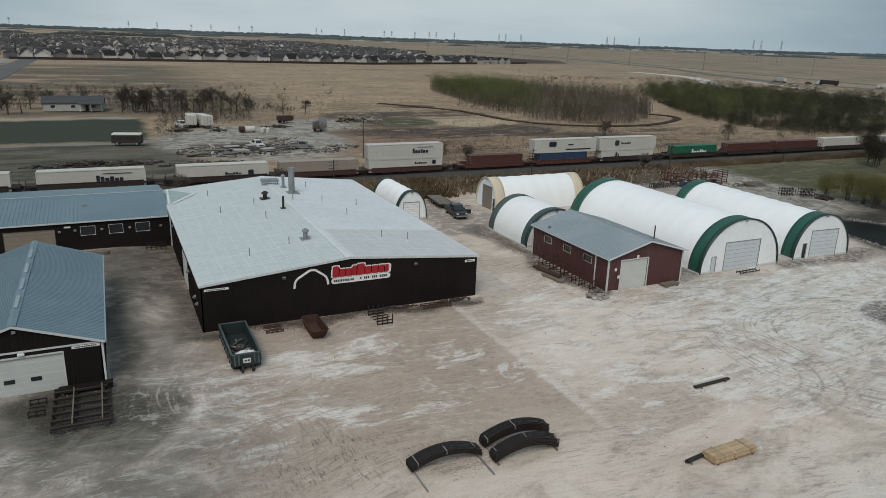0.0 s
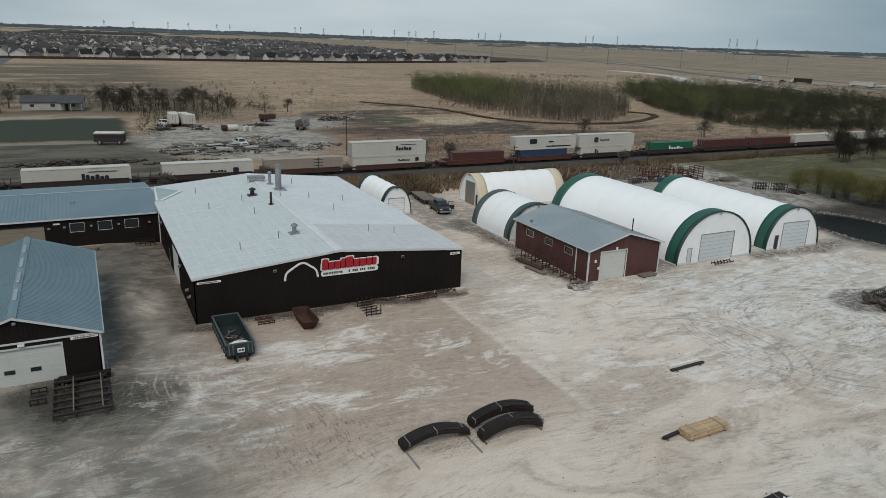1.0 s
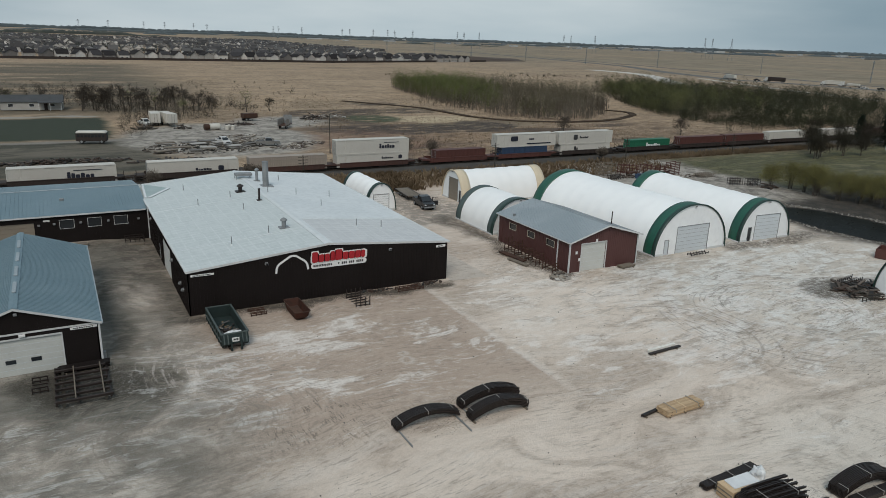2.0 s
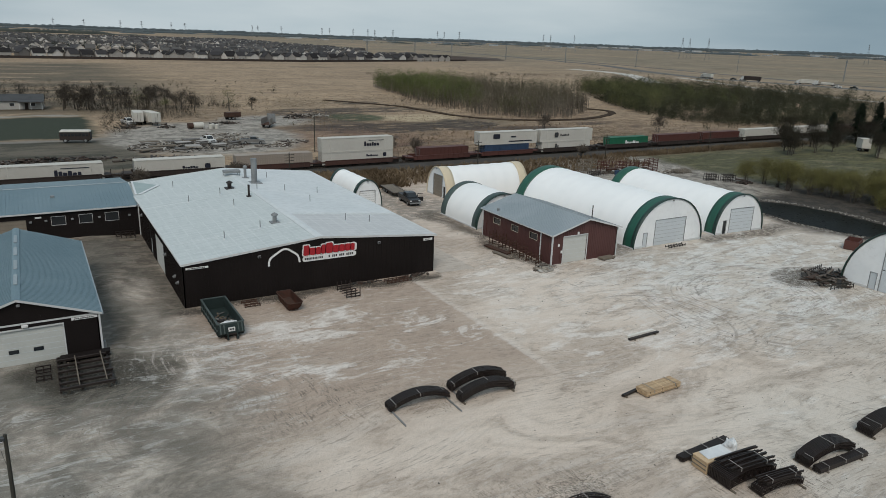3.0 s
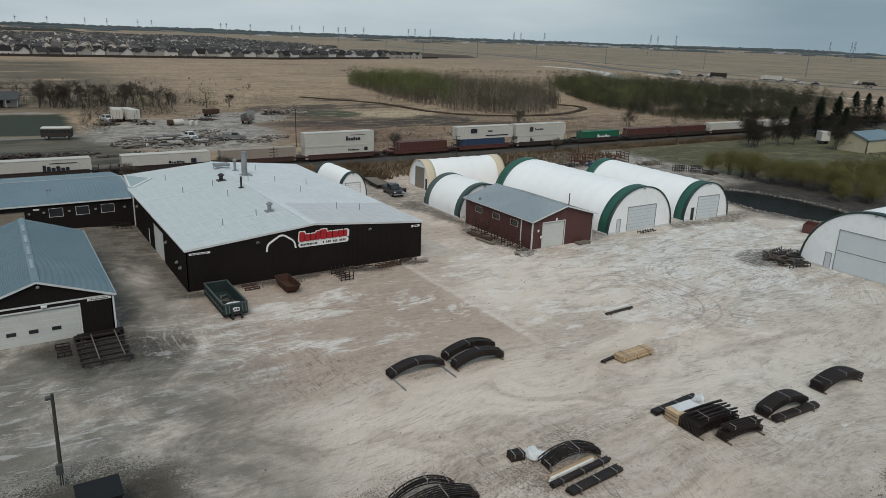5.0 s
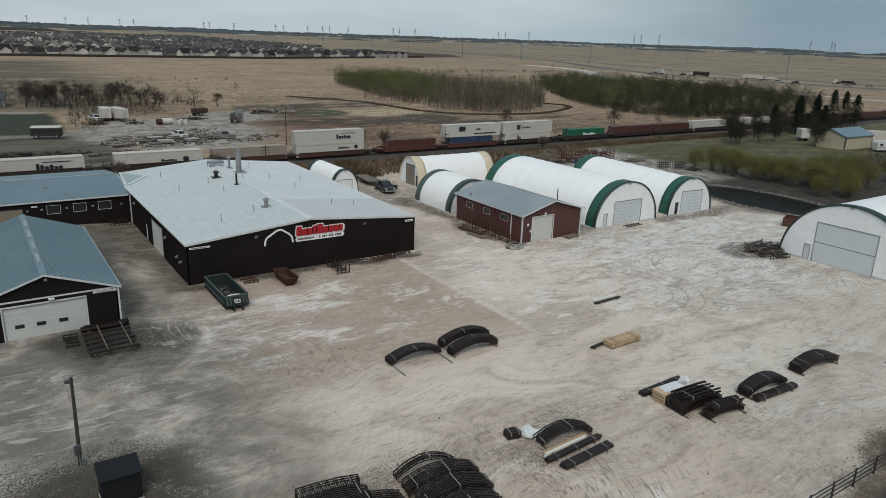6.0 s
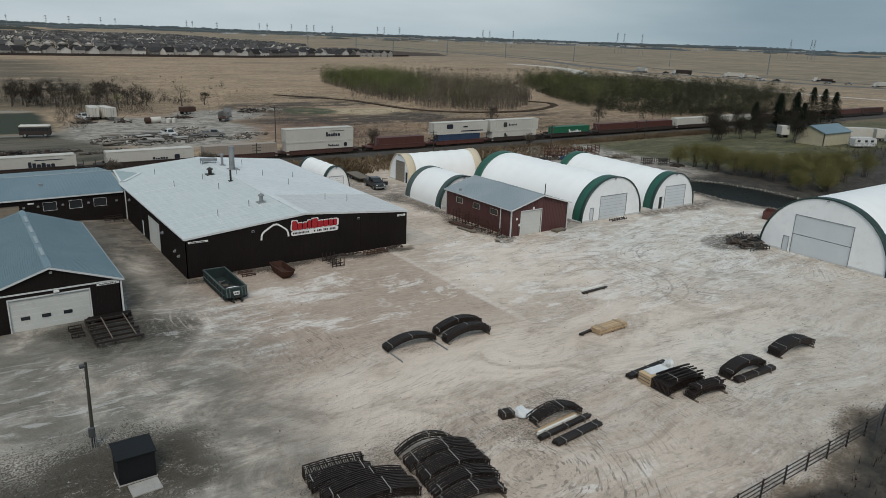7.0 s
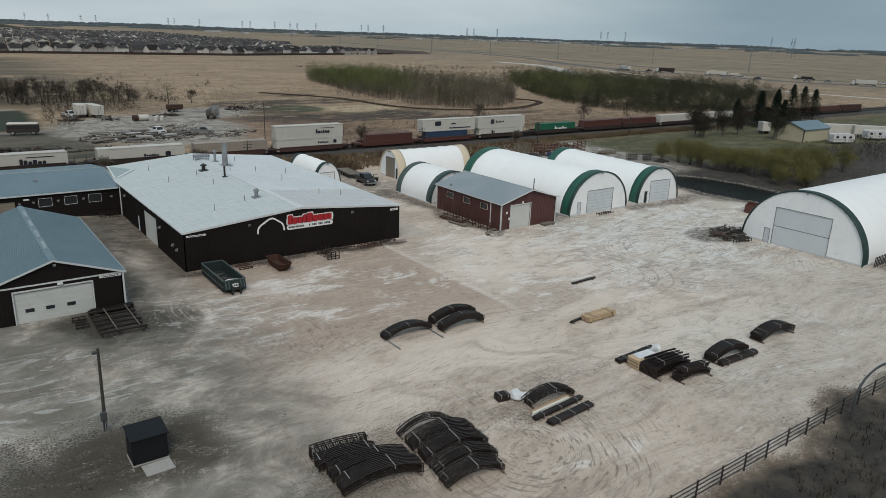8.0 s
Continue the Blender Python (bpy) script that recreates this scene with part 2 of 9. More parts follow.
        for cx, cy, rx, ry, lift in ((7, -9.5, 11, 4.5, 0.13), (1.5, -18.5, 9, 5, 0.11), (-5, -14.5, 7, 3, 0.11), (34, -8, 10, 7, 0.10), (30, -46, 46, 12, 0.03), (18, -10, 9, 6, 0.05), (-22, -22, 14, 10, 0.06)):
            chalk = m.math("MAXIMUM", chalk, m.math("MULTIPLY", round_area(cx, cy, rx, ry, 0.2, 1.2), lift))
        level = m.math("ADD", m.math("ADD", m.math("MULTIPLY", blot, 0.7), m.math("MULTIPLY", streak, 0.3)), chalk)
        crust = m.math("MULTIPLY", m.step(level, 0.58, 0.65), m.math("ADD", 0.30, m.math("MULTIPLY", m.step(blot_b, 0.38, 0.56), 0.70)))
        gravel = m.mix(part_of(crust, 0.80), gravel, (0.745, 0.712, 0.675))
        for cx, cy, r in ((14.8, -17.1, 0.62), (15.0, -15.8, 0.42)):
            dx, dy = m.math("SUBTRACT", ox, cx), m.math("SUBTRACT", oy, cy)
            d = m.math("ADD", m.math("SQRT", m.math("ADD", m.math("MULTIPLY", dx, dx), m.math("MULTIPLY", dy, dy))), m.math("MULTIPLY", m.math("SUBTRACT", speck, 0.5), 1.3))
            ring = m.math("MULTIPLY", m.step(d, r * 0.45, r * 0.75), m.step(d, r * 1.35, r * 0.95))
            gravel = m.mix(part_of(ring, 0.34), gravel, (0.66, 0.62, 0.58))

        sway = m.noise(p, 0.05, 1, 0.4)

        def tracks(cx, cy, fine, seed):
            """Wheel marks that sweep round a place: thin streaks along circles."""
            dx, dy = m.math("SUBTRACT", ox, cx), m.math("SUBTRACT", oy, cy)
            r = m.math("SQRT", m.math("ADD", m.math("MULTIPLY", dx, dx), m.math("MULTIPLY", dy, dy)))
            join = m.n.new("ShaderNodeCombineXYZ")
            m.put(join.inputs[0], m.math("MULTIPLY", m.math("ADD", r, m.math("MULTIPLY", sway, 7.0)), fine))
            m.put(join.inputs[1], m.math("MULTIPLY", m.math("ARCTAN2", dy, dx), 3.0))
            join.inputs[2].default_value = seed
            return m.noise(join.outputs[0], 1.0, 3, 0.55, 0.0)

        gravel = m.mix(part_of(m.step(stone, 0.55, 0.72), 0.14), gravel, (0.16, 0.135, 0.112))
        gravel = m.mix(part_of(m.step(speck, 0.56, 0.76), 0.22), gravel, (0.20, 0.172, 0.146))
        apron = m.math("MULTIPLY", m.step(ox, 28.2, 28.4), m.step(ox, 33.2, 32.9))
        apron = m.math("MULTIPLY", apron, m.math("MULTIPLY", m.step(oy, -1.2, -0.9), m.step(oy, 9.2, 8.9)))
        gravel = m.mix(part_of(apron, 0.75), gravel, m.mix(m.step(blot_b, 0.35, 0.7), (0.50, 0.46, 0.415), (0.42, 0.375, 0.33)))
        # Darker bands along the shed and warehouse walls, the alley's end and the rack.
        alley_dark = m.math("MAXIMUM", m.math("MAXIMUM", area(-8, -5.4, -8, 30, 1.2), area(-2.4, 0.4, -1.5, 30, 1.0)), m.math("MAXIMUM", round_area(-9.5, -12, 6, 6), area(-8, 0.4, 10, 30, 2.5)))
        gravel = m.mix(m.math("MULTIPLY", part_of(alley_dark, 0.85), m.step(blot_b, 0.58, 0.46)), gravel, (0.085, 0.068, 0.048))
        gravel = m.mix(part_of(alley_dark, 0.80), gravel, m.mix(m.step(blot_b, 0.42, 0.62), (0.075, 0.060, 0.044), (0.15, 0.125, 0.098)))
        gravel = m.mix(m.math("MULTIPLY", part_of(round_area(-10.2, -12.2, 5.2, 4.6, 0.72, 1.05), 0.92), m.step(speck, 0.78, 0.58)), gravel, (0.036, 0.031, 0.024))
        # West yard: dark old gravel, with lens edge darkening added to its colour.
        old = m.math("MULTIPLY", area(-80, 0, -60, 40, 6), m.step(m.noise(p, 0.16, 8, 0.7, 0.8), 0.3, 0.58))
        gravel = m.mix(part_of(old, 0.80), gravel, m.mix(m.step(blot, 0.45, 0.6), (0.088, 0.080, 0.064), (0.155, 0.142, 0.118)))
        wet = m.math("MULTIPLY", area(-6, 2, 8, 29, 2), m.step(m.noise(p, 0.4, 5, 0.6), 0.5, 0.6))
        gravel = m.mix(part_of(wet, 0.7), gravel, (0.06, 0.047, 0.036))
        # dark soil beside the garage, the small fabric building and the scrap
        dark_ground = m.math("MAXIMUM", m.math("MAXIMUM", area(40.8, 43.2, 9, 26, 0.8), area(39.0, 42.4, -5.5, 8, 0.9)), m.math("MAXIMUM", round_area(70, -22, 6, 4), area(53, 58, -5, 2, 1)))
        # darker strips along the warehouse front, one fabric building's front and the fence
        dark_ground = m.math("MAXIMUM", dark_ground, m.math("MAXIMUM", area(-0.5, 29, -1.6, 0.3, 0.5), m.math("MAXIMUM", area(70, 90, -5.5, -2.5, 1.2), area(-70, 92, -57.5, -55.6, 0.7))))
        gravel = m.mix(m.math("MULTIPLY", part_of(dark_ground, 0.85), m.step(speck, 0.36, 0.56)), gravel, (0.085, 0.066, 0.05))
        yard_mud = m.math("MULTIPLY", area(35.5, 47.5, 22, 45, 1.6), m.step(blot_b, 0.40, 0.54))
        gravel = m.mix(part_of(yard_mud, 0.75), gravel, m.mix(m.step(blot_b, 0.42, 0.6), (0.10, 0.088, 0.074), (0.22, 0.20, 0.175)))
        # smooth pale stretches, raised further in colour for the lens's bright middle
        pale_mid = m.math("MAXIMUM", round_area(14, -34, 17, 7.5, 0.1, 1.25), m.math("MAXIMUM", round_area(33, -38, 20, 10, 0.1, 1.2), round_area(36, -14, 12, 9, 0.1, 1.2)))
        gravel = m.mix(m.math("MULTIPLY", part_of(pale_mid, 0.66), m.step(patch_tone, 0.62, 0.44)), gravel, (0.70, 0.618, 0.540))
        broad = m.noise(m.scaled(p, (0.05, 0.09, 1), 0.35), 1.0, 9, 0.70, 1.2)
        # Sides cooler, middle warmer: greyer gravel, with the lens's edge tint in its colour.
        cool = m.math("MAXIMUM", m.math("MAXIMUM", area(48, 95, -60, 0, 9), area(26, 95, -60, -38, 7)), area(-70, -4, -60, 10, 7))
        gravel = m.mix(m.math("SUBTRACT", 1.0, cool), gravel, m.mix(1.0, gravel, (1.018, 1.0, 0.985), "MULTIPLY"))
        gravel = m.mix(part_of(cool, 0.55), gravel, m.mix(1.0, gravel, (0.93, 1.0, 1.03), "MULTIPLY"))
        smear = m.noise(m.scaled(p, (0.26, 0.9, 1), 0.35), 1.0, 12, 0.75, 1.2)
        smear_at = m.math("MAXIMUM", round_area(-1, -13, 10, 9, 0.3, 1.2), m.math("MAXIMUM", round_area(-16, -22, 12, 8, 0.3, 1.2), round_area(58, -18, 26, 16, 0.4, 1.2)))
        gravel = m.mix(m.math("MULTIPLY", part_of(smear_at, 0.42), m.step(smear, 0.53, 0.60)), gravel, (0.66, 0.65, 0.625))
        gravel = m.mix(m.math("MULTIPLY", part_of(smear_at, 0.55), m.step(smear, 0.455, 0.42)), gravel, (0.23, 0.20, 0.17))
        for cx, cy, fine, seed, share, tone, rx, ry in ((58, -24, 3.6, 1.0, 0.62, (0.20, 0.178, 0.155), 19, 14), (84, -36, 3.2, 2.0, 0.68, (0.21, 0.188, 0.165), 20, 15), (58, -22, 2.6, 7.0, 0.62, (0.72, 0.665, 0.64), 22, 14),
                                                        (9, -46, 4.2, 6.0, 0.72, (0.17, 0.143, 0.115), 13, 8), (-2, -20, 3.4, 5.0, 0.55, (0.21, 0.175, 0.145), 12, 10), (3, -11, 3.0, 8.0, 0.55, (0.66, 0.59, 0.55), 10, 5), (22, -52, 3.4, 9.0, 0.20, (0.22, 0.185, 0.155), 40, 26)):
            patch = m.math("MULTIPLY", m.step(m.noise(m.scaled(p, (1, 1, 1), seed), 0.11, 6, 0.65), 0.43, 0.54), m.step(speck, 0.30, 0.50))
            patch = m.math("MULTIPLY", patch, round_area(cx, cy, rx, ry, 0.5, 1.15))
            gravel = m.mix(part_of(m.math("MULTIPLY", m.step(tracks(cx, cy, fine, seed), 0.53, 0.62), patch), share), gravel, tone)
        # one clear wheel ring round a turning place
        dx, dy = m.math("SUBTRACT", ox, 40.6), m.math("SUBTRACT", oy, -23.1)
        turn_r = m.math("ADD", m.math("SQRT", m.math("ADD", m.math("MULTIPLY", dx, dx), m.math("MULTIPLY", dy, dy))), m.math("MULTIPLY", sway, 1.6))
        for r, share in ((8.2, 0.42), (6.6, 0.3), (9.9, 0.28), (4.9, 0.22)):
            ring = m.math("MULTIPLY", m.step(turn_r, r - 0.22, r - 0.06), m.step(turn_r, r + 0.22, r + 0.06))
            ring = m.math("MULTIPLY", ring, m.math("MULTIPLY", m.step(dx, -2.0, 1.5), m.step(speck, 0.36, 0.52)))
            gravel = m.mix(part_of(ring, share), gravel, (0.17, 0.142, 0.12))
        grit = m.noise(p, 5.0, 4, 0.7, 0.3)
        fine_grit = m.noise(p, 13.0, 3, 0.7)
        ridges = m.noise(m.scaled(flow, (0.7, 4.6, 1), 0.28), 1.0, 4, 0.65, 0.4)
        gravel = m.mix(part_of(m.step(grit, 0.48, 0.70), 0.14), gravel, (0.14, 0.118, 0.098))
        gravel = m.mix(part_of(m.step(fine_grit, 0.52, 0.66), 0.13), gravel, (0.17, 0.145, 0.122))
        gravel = m.mix(part_of(m.step(fine_grit, 0.46, 0.34), 0.13), gravel, (0.70, 0.67, 0.63))
        gravel = m.mix(m.math("MULTIPLY", part_of(m.step(ridges, 0.53, 0.62), 0.45), m.step(broad, 0.53, 0.46)), gravel, (0.19, 0.160, 0.134))

        scuffs = m.noise(m.scaled(p, (5.5, 0.9, 1), 0.8), 1.0, 5, 0.7, 0.5)
        scuffed = m.math("MULTIPLY", m.math("MAXIMUM", round_area(11, -42.5, 9, 5.5, 0.2, 1.1), m.math("MAXIMUM", round_area(6, -24, 8, 4, 0.2, 1.1), round_area(26, -46, 8, 4, 0.2, 1.1))), m.step(blot_b, 0.44, 0.56))
        gravel = m.mix(m.math("MULTIPLY", part_of(scuffed, 0.7), m.step(scuffs, 0.51, 0.58)), gravel, (0.12, 0.102, 0.082))
        clods = m.noise(p, 6.5, 6, 0.80, 0.3)
        clod_tone = m.mix(m.step(fine_grit, 0.38, 0.62), (0.016, 0.014, 0.010), (0.062, 0.052, 0.038))

        def clumps(mask, low, share=0.9):
            """Dark weedy clods, crowded where the mask is full and thinning out to its rim."""
            return m.mix(part_of(m.step(m.math("ADD", clods, m.math("MULTIPLY", mask, low)), 0.69, 0.74), share), gravel, clod_tone)

        gravel = clumps(round_area(-14.5, -32.5, 10, 7.5, 0.0, 1.1), 0.27)
        gravel = m.mix(m.math("MULTIPLY", part_of(round_area(-13.6, -33.4, 7.5, 5.4, 0.3, 1.1), 0.95), m.step(blot_b, 0.62, 0.50)), gravel, m.mix(m.step(clods, 0.42, 0.58), (0.026, 0.022, 0.015), (0.085, 0.070, 0.050)))
        gravel = clumps(m.math("MAXIMUM", round_area(0.5, -42.5, 10, 6.5, 0.1, 1.15), round_area(13, -42.5, 7, 4, 0.1, 1.1)), 0.21, 0.62)
        gravel = clumps(m.math("MAXIMUM", round_area(27, -45, 6, 4, 0.1, 1.1), round_area(14, -27, 7, 3.2, 0.1, 1.1)), 0.16, 0.75)
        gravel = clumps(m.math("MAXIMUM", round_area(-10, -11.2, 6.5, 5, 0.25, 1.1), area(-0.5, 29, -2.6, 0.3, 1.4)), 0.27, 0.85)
        gravel = clumps(m.math("MAXIMUM", area(-70, 92, -57, -54.5, 2.0), round_area(62, -54, 16, 5, 0.2, 1.1)), 0.24, 0.85)
        gravel = clumps(m.math("MAXIMUM", round_area(69.5, -23, 8, 4.5, 0.1, 1.1), area(38.8, 42.6, -6.5, 26, 1.6)), 0.23, 0.8)
        return gravel, stone

    green = m.mix(m.step(tufts, 0.4, 0.65), (0.055, 0.056, 0.024), (0.105, 0.098, 0.044))
    green = m.mix(part_of(m.step(m.noise(m.scaled(p, (0.05, 0.14, 1), 0.3), 1.0, 8, 0.75, 0.6), 0.48, 0.62), 0.7), green, (0.125, 0.112, 0.048))
    green = m.mix(part_of(m.step(m.noise(m.scaled(p, (0.12, 0.42, 1), 0.2), 1.0, 9, 0.78, 0.8), 0.50, 0.58), 0.65), green, (0.040, 0.038, 0.020))
    green = m.mix(part_of(m.step(m.noise(m.scaled(p, (0.07, 0.22, 1), -0.1), 1.0, 9, 0.76, 0.8), 0.53, 0.60), 0.5), green, (0.19, 0.165, 0.095))
    dark = m.mix(m.step(tufts, 0.42, 0.62), (0.028, 0.024, 0.020), (0.062, 0.052, 0.040))
    reeds = m.mix(m.step(m.noise(m.scaled(p, (0.9, 0.3, 1)), 1.0, 7, 0.75), 0.35, 0.65), (0.09, 0.062, 0.042), (0.225, 0.165, 0.108))
    lawn = m.mix(m.step(tufts, 0.35, 0.7), (0.017, 0.024, 0.011), (0.027, 0.034, 0.016))
    junk = m.mix(m.step(m.noise(p, 0.3, 8, 0.75, 1.0), 0.36, 0.62), (0.13, 0.116, 0.10), (0.36, 0.33, 0.29))

    c = field
    if not near:
        c = m.mix(part_of(area(52, 170, 84, 140, 9), m.step(m.noise(m.scaled(p, (0.022, 0.10, 1), 0.15), 1.0, 8, 0.72, 0.6), 0.49, 0.56)), c, (0.062, 0.044, 0.032))
        c = m.mix(round_area(112, 128, 24, 9, 0.5, 1.2), c, (0.205, 0.16, 0.105))
        brush = m.math("MULTIPLY", area(-400, 46, 176, 520, 26), m.step(m.noise(m.scaled(p, (0.016, 0.05, 1)), 1.0, 7, 0.7, 0.5), 0.36, 0.54))
        c = m.mix(part_of(brush, 0.85), c, m.mix(m.step(tufts, 0.4, 0.65), (0.046, 0.040, 0.026), (0.105, 0.084, 0.052)))
        rough = m.math("MULTIPLY", area(40, 190, 76, 160, 12), m.step(m.noise(p, 0.22, 7, 0.75, 0.6), 0.42, 0.6))
        c = m.mix(part_of(rough, 0.6), c, (0.125, 0.080, 0.052))
        ragged = m.noise(m.scaled(p, (0.06, 0.16, 1), 0.1), 1.0, 9, 0.75, 0.5)
        c = m.mix(m.math("MULTIPLY", part_of(round_area(84, 104, 40, 14, 0.5, 1.15), 0.6), m.step(ragged, 0.42, 0.54)), c, (0.25, 0.165, 0.105))
        torn = m.noise(m.scaled(p, (0.10, 0.30, 1), 0.25), 1.0, 10, 0.78, 0.9)
        earth = m.mix(m.step(tufts, 0.42, 0.60), (0.026, 0.018, 0.013), (0.068, 0.047, 0.033))
        for cx, cy, rx, ry, share in ((88, 124, 34, 11, 1.0), (98, 174, 28, 9, 0.9), (106, 200, 10, 7, 0.95), (112, 127, 10, 11, 1.0), (74, 160, 16, 24, 0.85)):
            c = m.mix(m.math("MULTIPLY", part_of(round_area(cx, cy, rx, ry, 0.8, 1.15), share), m.step(torn, 0.44, 0.49)), c, earth)
        c = m.mix(m.math("MULTIPLY", part_of(round_area(104, 147, 17, 11, 0.8, 1.1), 0.95), m.step(torn, 0.60, 0.52)), c, m.mix(m.step(tufts, 0.4, 0.62), (0.46, 0.375, 0.25), (0.30, 0.225, 0.145)))
        c = m.mix(m.math("MULTIPLY", part_of(round_area(84, 152, 10, 11, 0.7, 1.1), 0.95), m.step(torn, 0.38, 0.46)), c, m.mix(m.step(tufts, 0.42, 0.6), (0.030, 0.042, 0.017), (0.060, 0.072, 0.032)))
        c = m.mix(area(-200, 12, 76, 124, 4), c, m.mix(m.step(m.noise(m.scaled(p, (0.05, 0.2, 1)), 1.0, 9, 0.78, 0.6), 0.42, 0.58), (0.040, 0.038, 0.024), (0.115, 0.098, 0.074)))
        red_weeds = m.math("MULTIPLY", round_area(62, 104, 22, 26, 0.5, 1.1), m.step(m.noise(p, 0.18, 8, 0.75, 0.5), 0.40, 0.56))
        c = m.mix(part_of(red_weeds, 0.7), c, (0.17, 0.098, 0.068))
        c = m.mix(round_area(28, 120, 25, 33, 0.8, 1.05), c, junk)
        c = m.mix(round_area(52, 150, 16, 16, 0.6, 1.1), c, junk)
        c = m.mix(area(-200, 4, 126, 172, 2), c, lawn)
        c = m.mix(area(-200, 9, 120.5, 123.5, 1.2), c, (0.19, 0.172, 0.15))
        c = m.mix(area(-200, 2, 174.5, 177.5, 1.2), c, (0.26, 0.245, 0.22))
    c = m.mix(area(-300, 500, 46, 62, 3), c, reeds)
    c = m.mix(area(-300, 500, 59, 76, 2), c, dark)
    c = m.mix(area(112, 480, -40, 56, 5), c, green)
    c = m.mix(area(88, 230, -60, 16, 4), c, dark)
    height = m.noise(p, 0.9, 9, 0.78)
    if near:
        gravel, stone = gravel_tone()
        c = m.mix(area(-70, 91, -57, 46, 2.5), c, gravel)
        c = m.mix(area(86, 118, 14, 56, 4), c, junk)
        height = m.math("ADD", height, m.math("MULTIPLY", stone, 0.5))
    c = m.mix(area(-400, 400, -500, -56.5, 1.2), c, dark)
    m.put(m.bsdf.inputs["Roughness"], 0.95)
    m.bump(height, 0.7, 0.16)
    return m.colour(c)


def foliage(name, a, b):
    m = Nodes(name, 0.9)
    m.bsdf.inputs["Specular IOR Level"].default_value = 0.08
    g = m.n.new("ShaderNodeNewGeometry")
    c = m.mix(g.outputs["Random Per Island"], a, b)
    return m.colour(m.mix(m.step(m.noise(m.place("Object"), 0.12, 3), 0.35, 0.65), c, tuple(0.65 * k for k in a)))


def stuff_tones(name, tones, rough=0.85):
    """Each loose piece of a joined heap takes one of several tones."""
    m = Nodes(name, rough)
    g = m.n.new("ShaderNodeNewGeometry")
    r = m.n.new("ShaderNodeValToRGB")
    r.color_ramp.interpolation = "CONSTANT"
    while len(r.color_ramp.elements) < len(tones):
        r.color_ramp.elements.new(0.5)
    for i, tone in enumerate(tones):
        r.color_ramp.elements[i].position = i / len(tones)
        r.color_ramp.elements[i].color = (*tone, 1)
    m.l.new(g.outputs["Random Per Island"], r.inputs["Fac"])
    stain = m.step(m.noise(m.place("Object"), 2.0, 5), 0.4, 0.75)
    return m.colour(m.mix(m.math("MULTIPLY", stain, 0.4), r.outputs["Color"], (0.06, 0.05, 0.042)))


def sawn_lumber():
    """Fresh boards, each of its own tone, with long grain."""
    m = Nodes("fresh_sawn_lumber", 0.8)
    info = m.n.new("ShaderNodeObjectInfo")
    grain = m.noise(m.place("Object", (0.6, 9, 9)), 2.0, 5, 0.7)
    c = m.mix(info.outputs["Random"], (0.58, 0.43, 0.27), (0.37, 0.26, 0.155))
    c = m.mix(m.math("MULTIPLY", m.step(grain, 0.42, 0.7), 0.5), c, (0.30, 0.205, 0.12))
    m.bump(grain, 0.1, 0.01)
    return m.colour(c)


def glassy(name, tint):
    m = Nodes(name, 0.08)
    m.bsdf.inputs["Specular IOR Level"].default_value = 0.6
    return m.colour(m.mix(m.noise(m.place("Object"), 0.7), tint, tuple(1.5 * k for k in tint)))


YARD = yard_ground(True)
FIELDS = yard_ground(False)
MEMBRANE = membrane("roof_membrane", (0.525, 0.565, 0.565), (0.475, 0.52, 0.52), (0.575, 0.612, 0.61), (0.41, 0.452, 0.455))
WARM_MEMBRANE = membrane("grey_roof_membrane", (0.535, 0.545, 0.55), (0.48, 0.49, 0.50), (0.60, 0.61, 0.61), (0.42, 0.43, 0.44))
DARK_CLAD = surface("dark_cladding", (0.0096, 0.0068, 0.0062), (0.0135, 0.0100, 0.0094), 0.6, 0.65, bump=0.05, spec=0.18)
MAROON = surface("maroon_cladding", (0.075, 0.029, 0.027), (0.092, 0.038, 0.034), 0.6, 0.6, bump=0.05)
BLUE_ROOF = surface("blue_grey_roof_sheet", (0.150, 0.225, 0.262), (0.185, 0.262, 0.30), 0.5, 0.42, 0.25, bump=0.05, stretch=(1, 1, 1))
GREY_ROOF = surface("grey_roof_sheet", (0.30, 0.345, 0.37), (0.36, 0.40, 0.425), 0.5, 0.42, 0.25, bump=0.05)
WHITE_TRIM = surface("white_trim", (0.62, 0.63, 0.63), (0.52, 0.53, 0.53), 1.0, 0.5, bump=0.03)
WHITE_DOOR = surface("off_white_door", (0.56, 0.57, 0.54), (0.50, 0.51, 0.485), 0.8, 0.5, bump=0.05, dirt=(0.36, 0.35, 0.32))
FABRIC = surface("white_fabric", (0.89, 0.90, 0.895), (0.855, 0.87, 0.87), 0.3, 0.55, grain=1.5, bump=0.0, mottle=0.10)
FABRIC_END = surface("white_fabric_end", (0.82, 0.835, 0.84), (0.77, 0.79, 0.80), 0.5, 0.6, grain=3, bump=0.0, mottle=0.15, dirt=(0.6, 0.61, 0.60))
SADDLE_SHEET = surface("saddle_sheet", (0.30, 0.375, 0.375), (0.36, 0.43, 0.425), 0.8, 0.5, bump=0.05)
FADED_BAND = surface("faded_green_fabric", (0.050, 0.078, 0.074), (0.075, 0.105, 0.10), 0.8, 0.6, bump=0.05)
GREEN_BAND = surface("green_fabric", (0.012, 0.085, 0.056), (0.017, 0.105, 0.07), 0.8, 0.5, bump=0.05)
DARK_BAND = surface("dark_green_fabric", (0.010, 0.034, 0.027), (0.014, 0.043, 0.035), 0.8, 0.55, bump=0.05)
CREAM_BAND = surface("cream_fabric", (0.60, 0.51, 0.37), (0.66, 0.57, 0.43), 0.8, 0.6, bump=0.05)
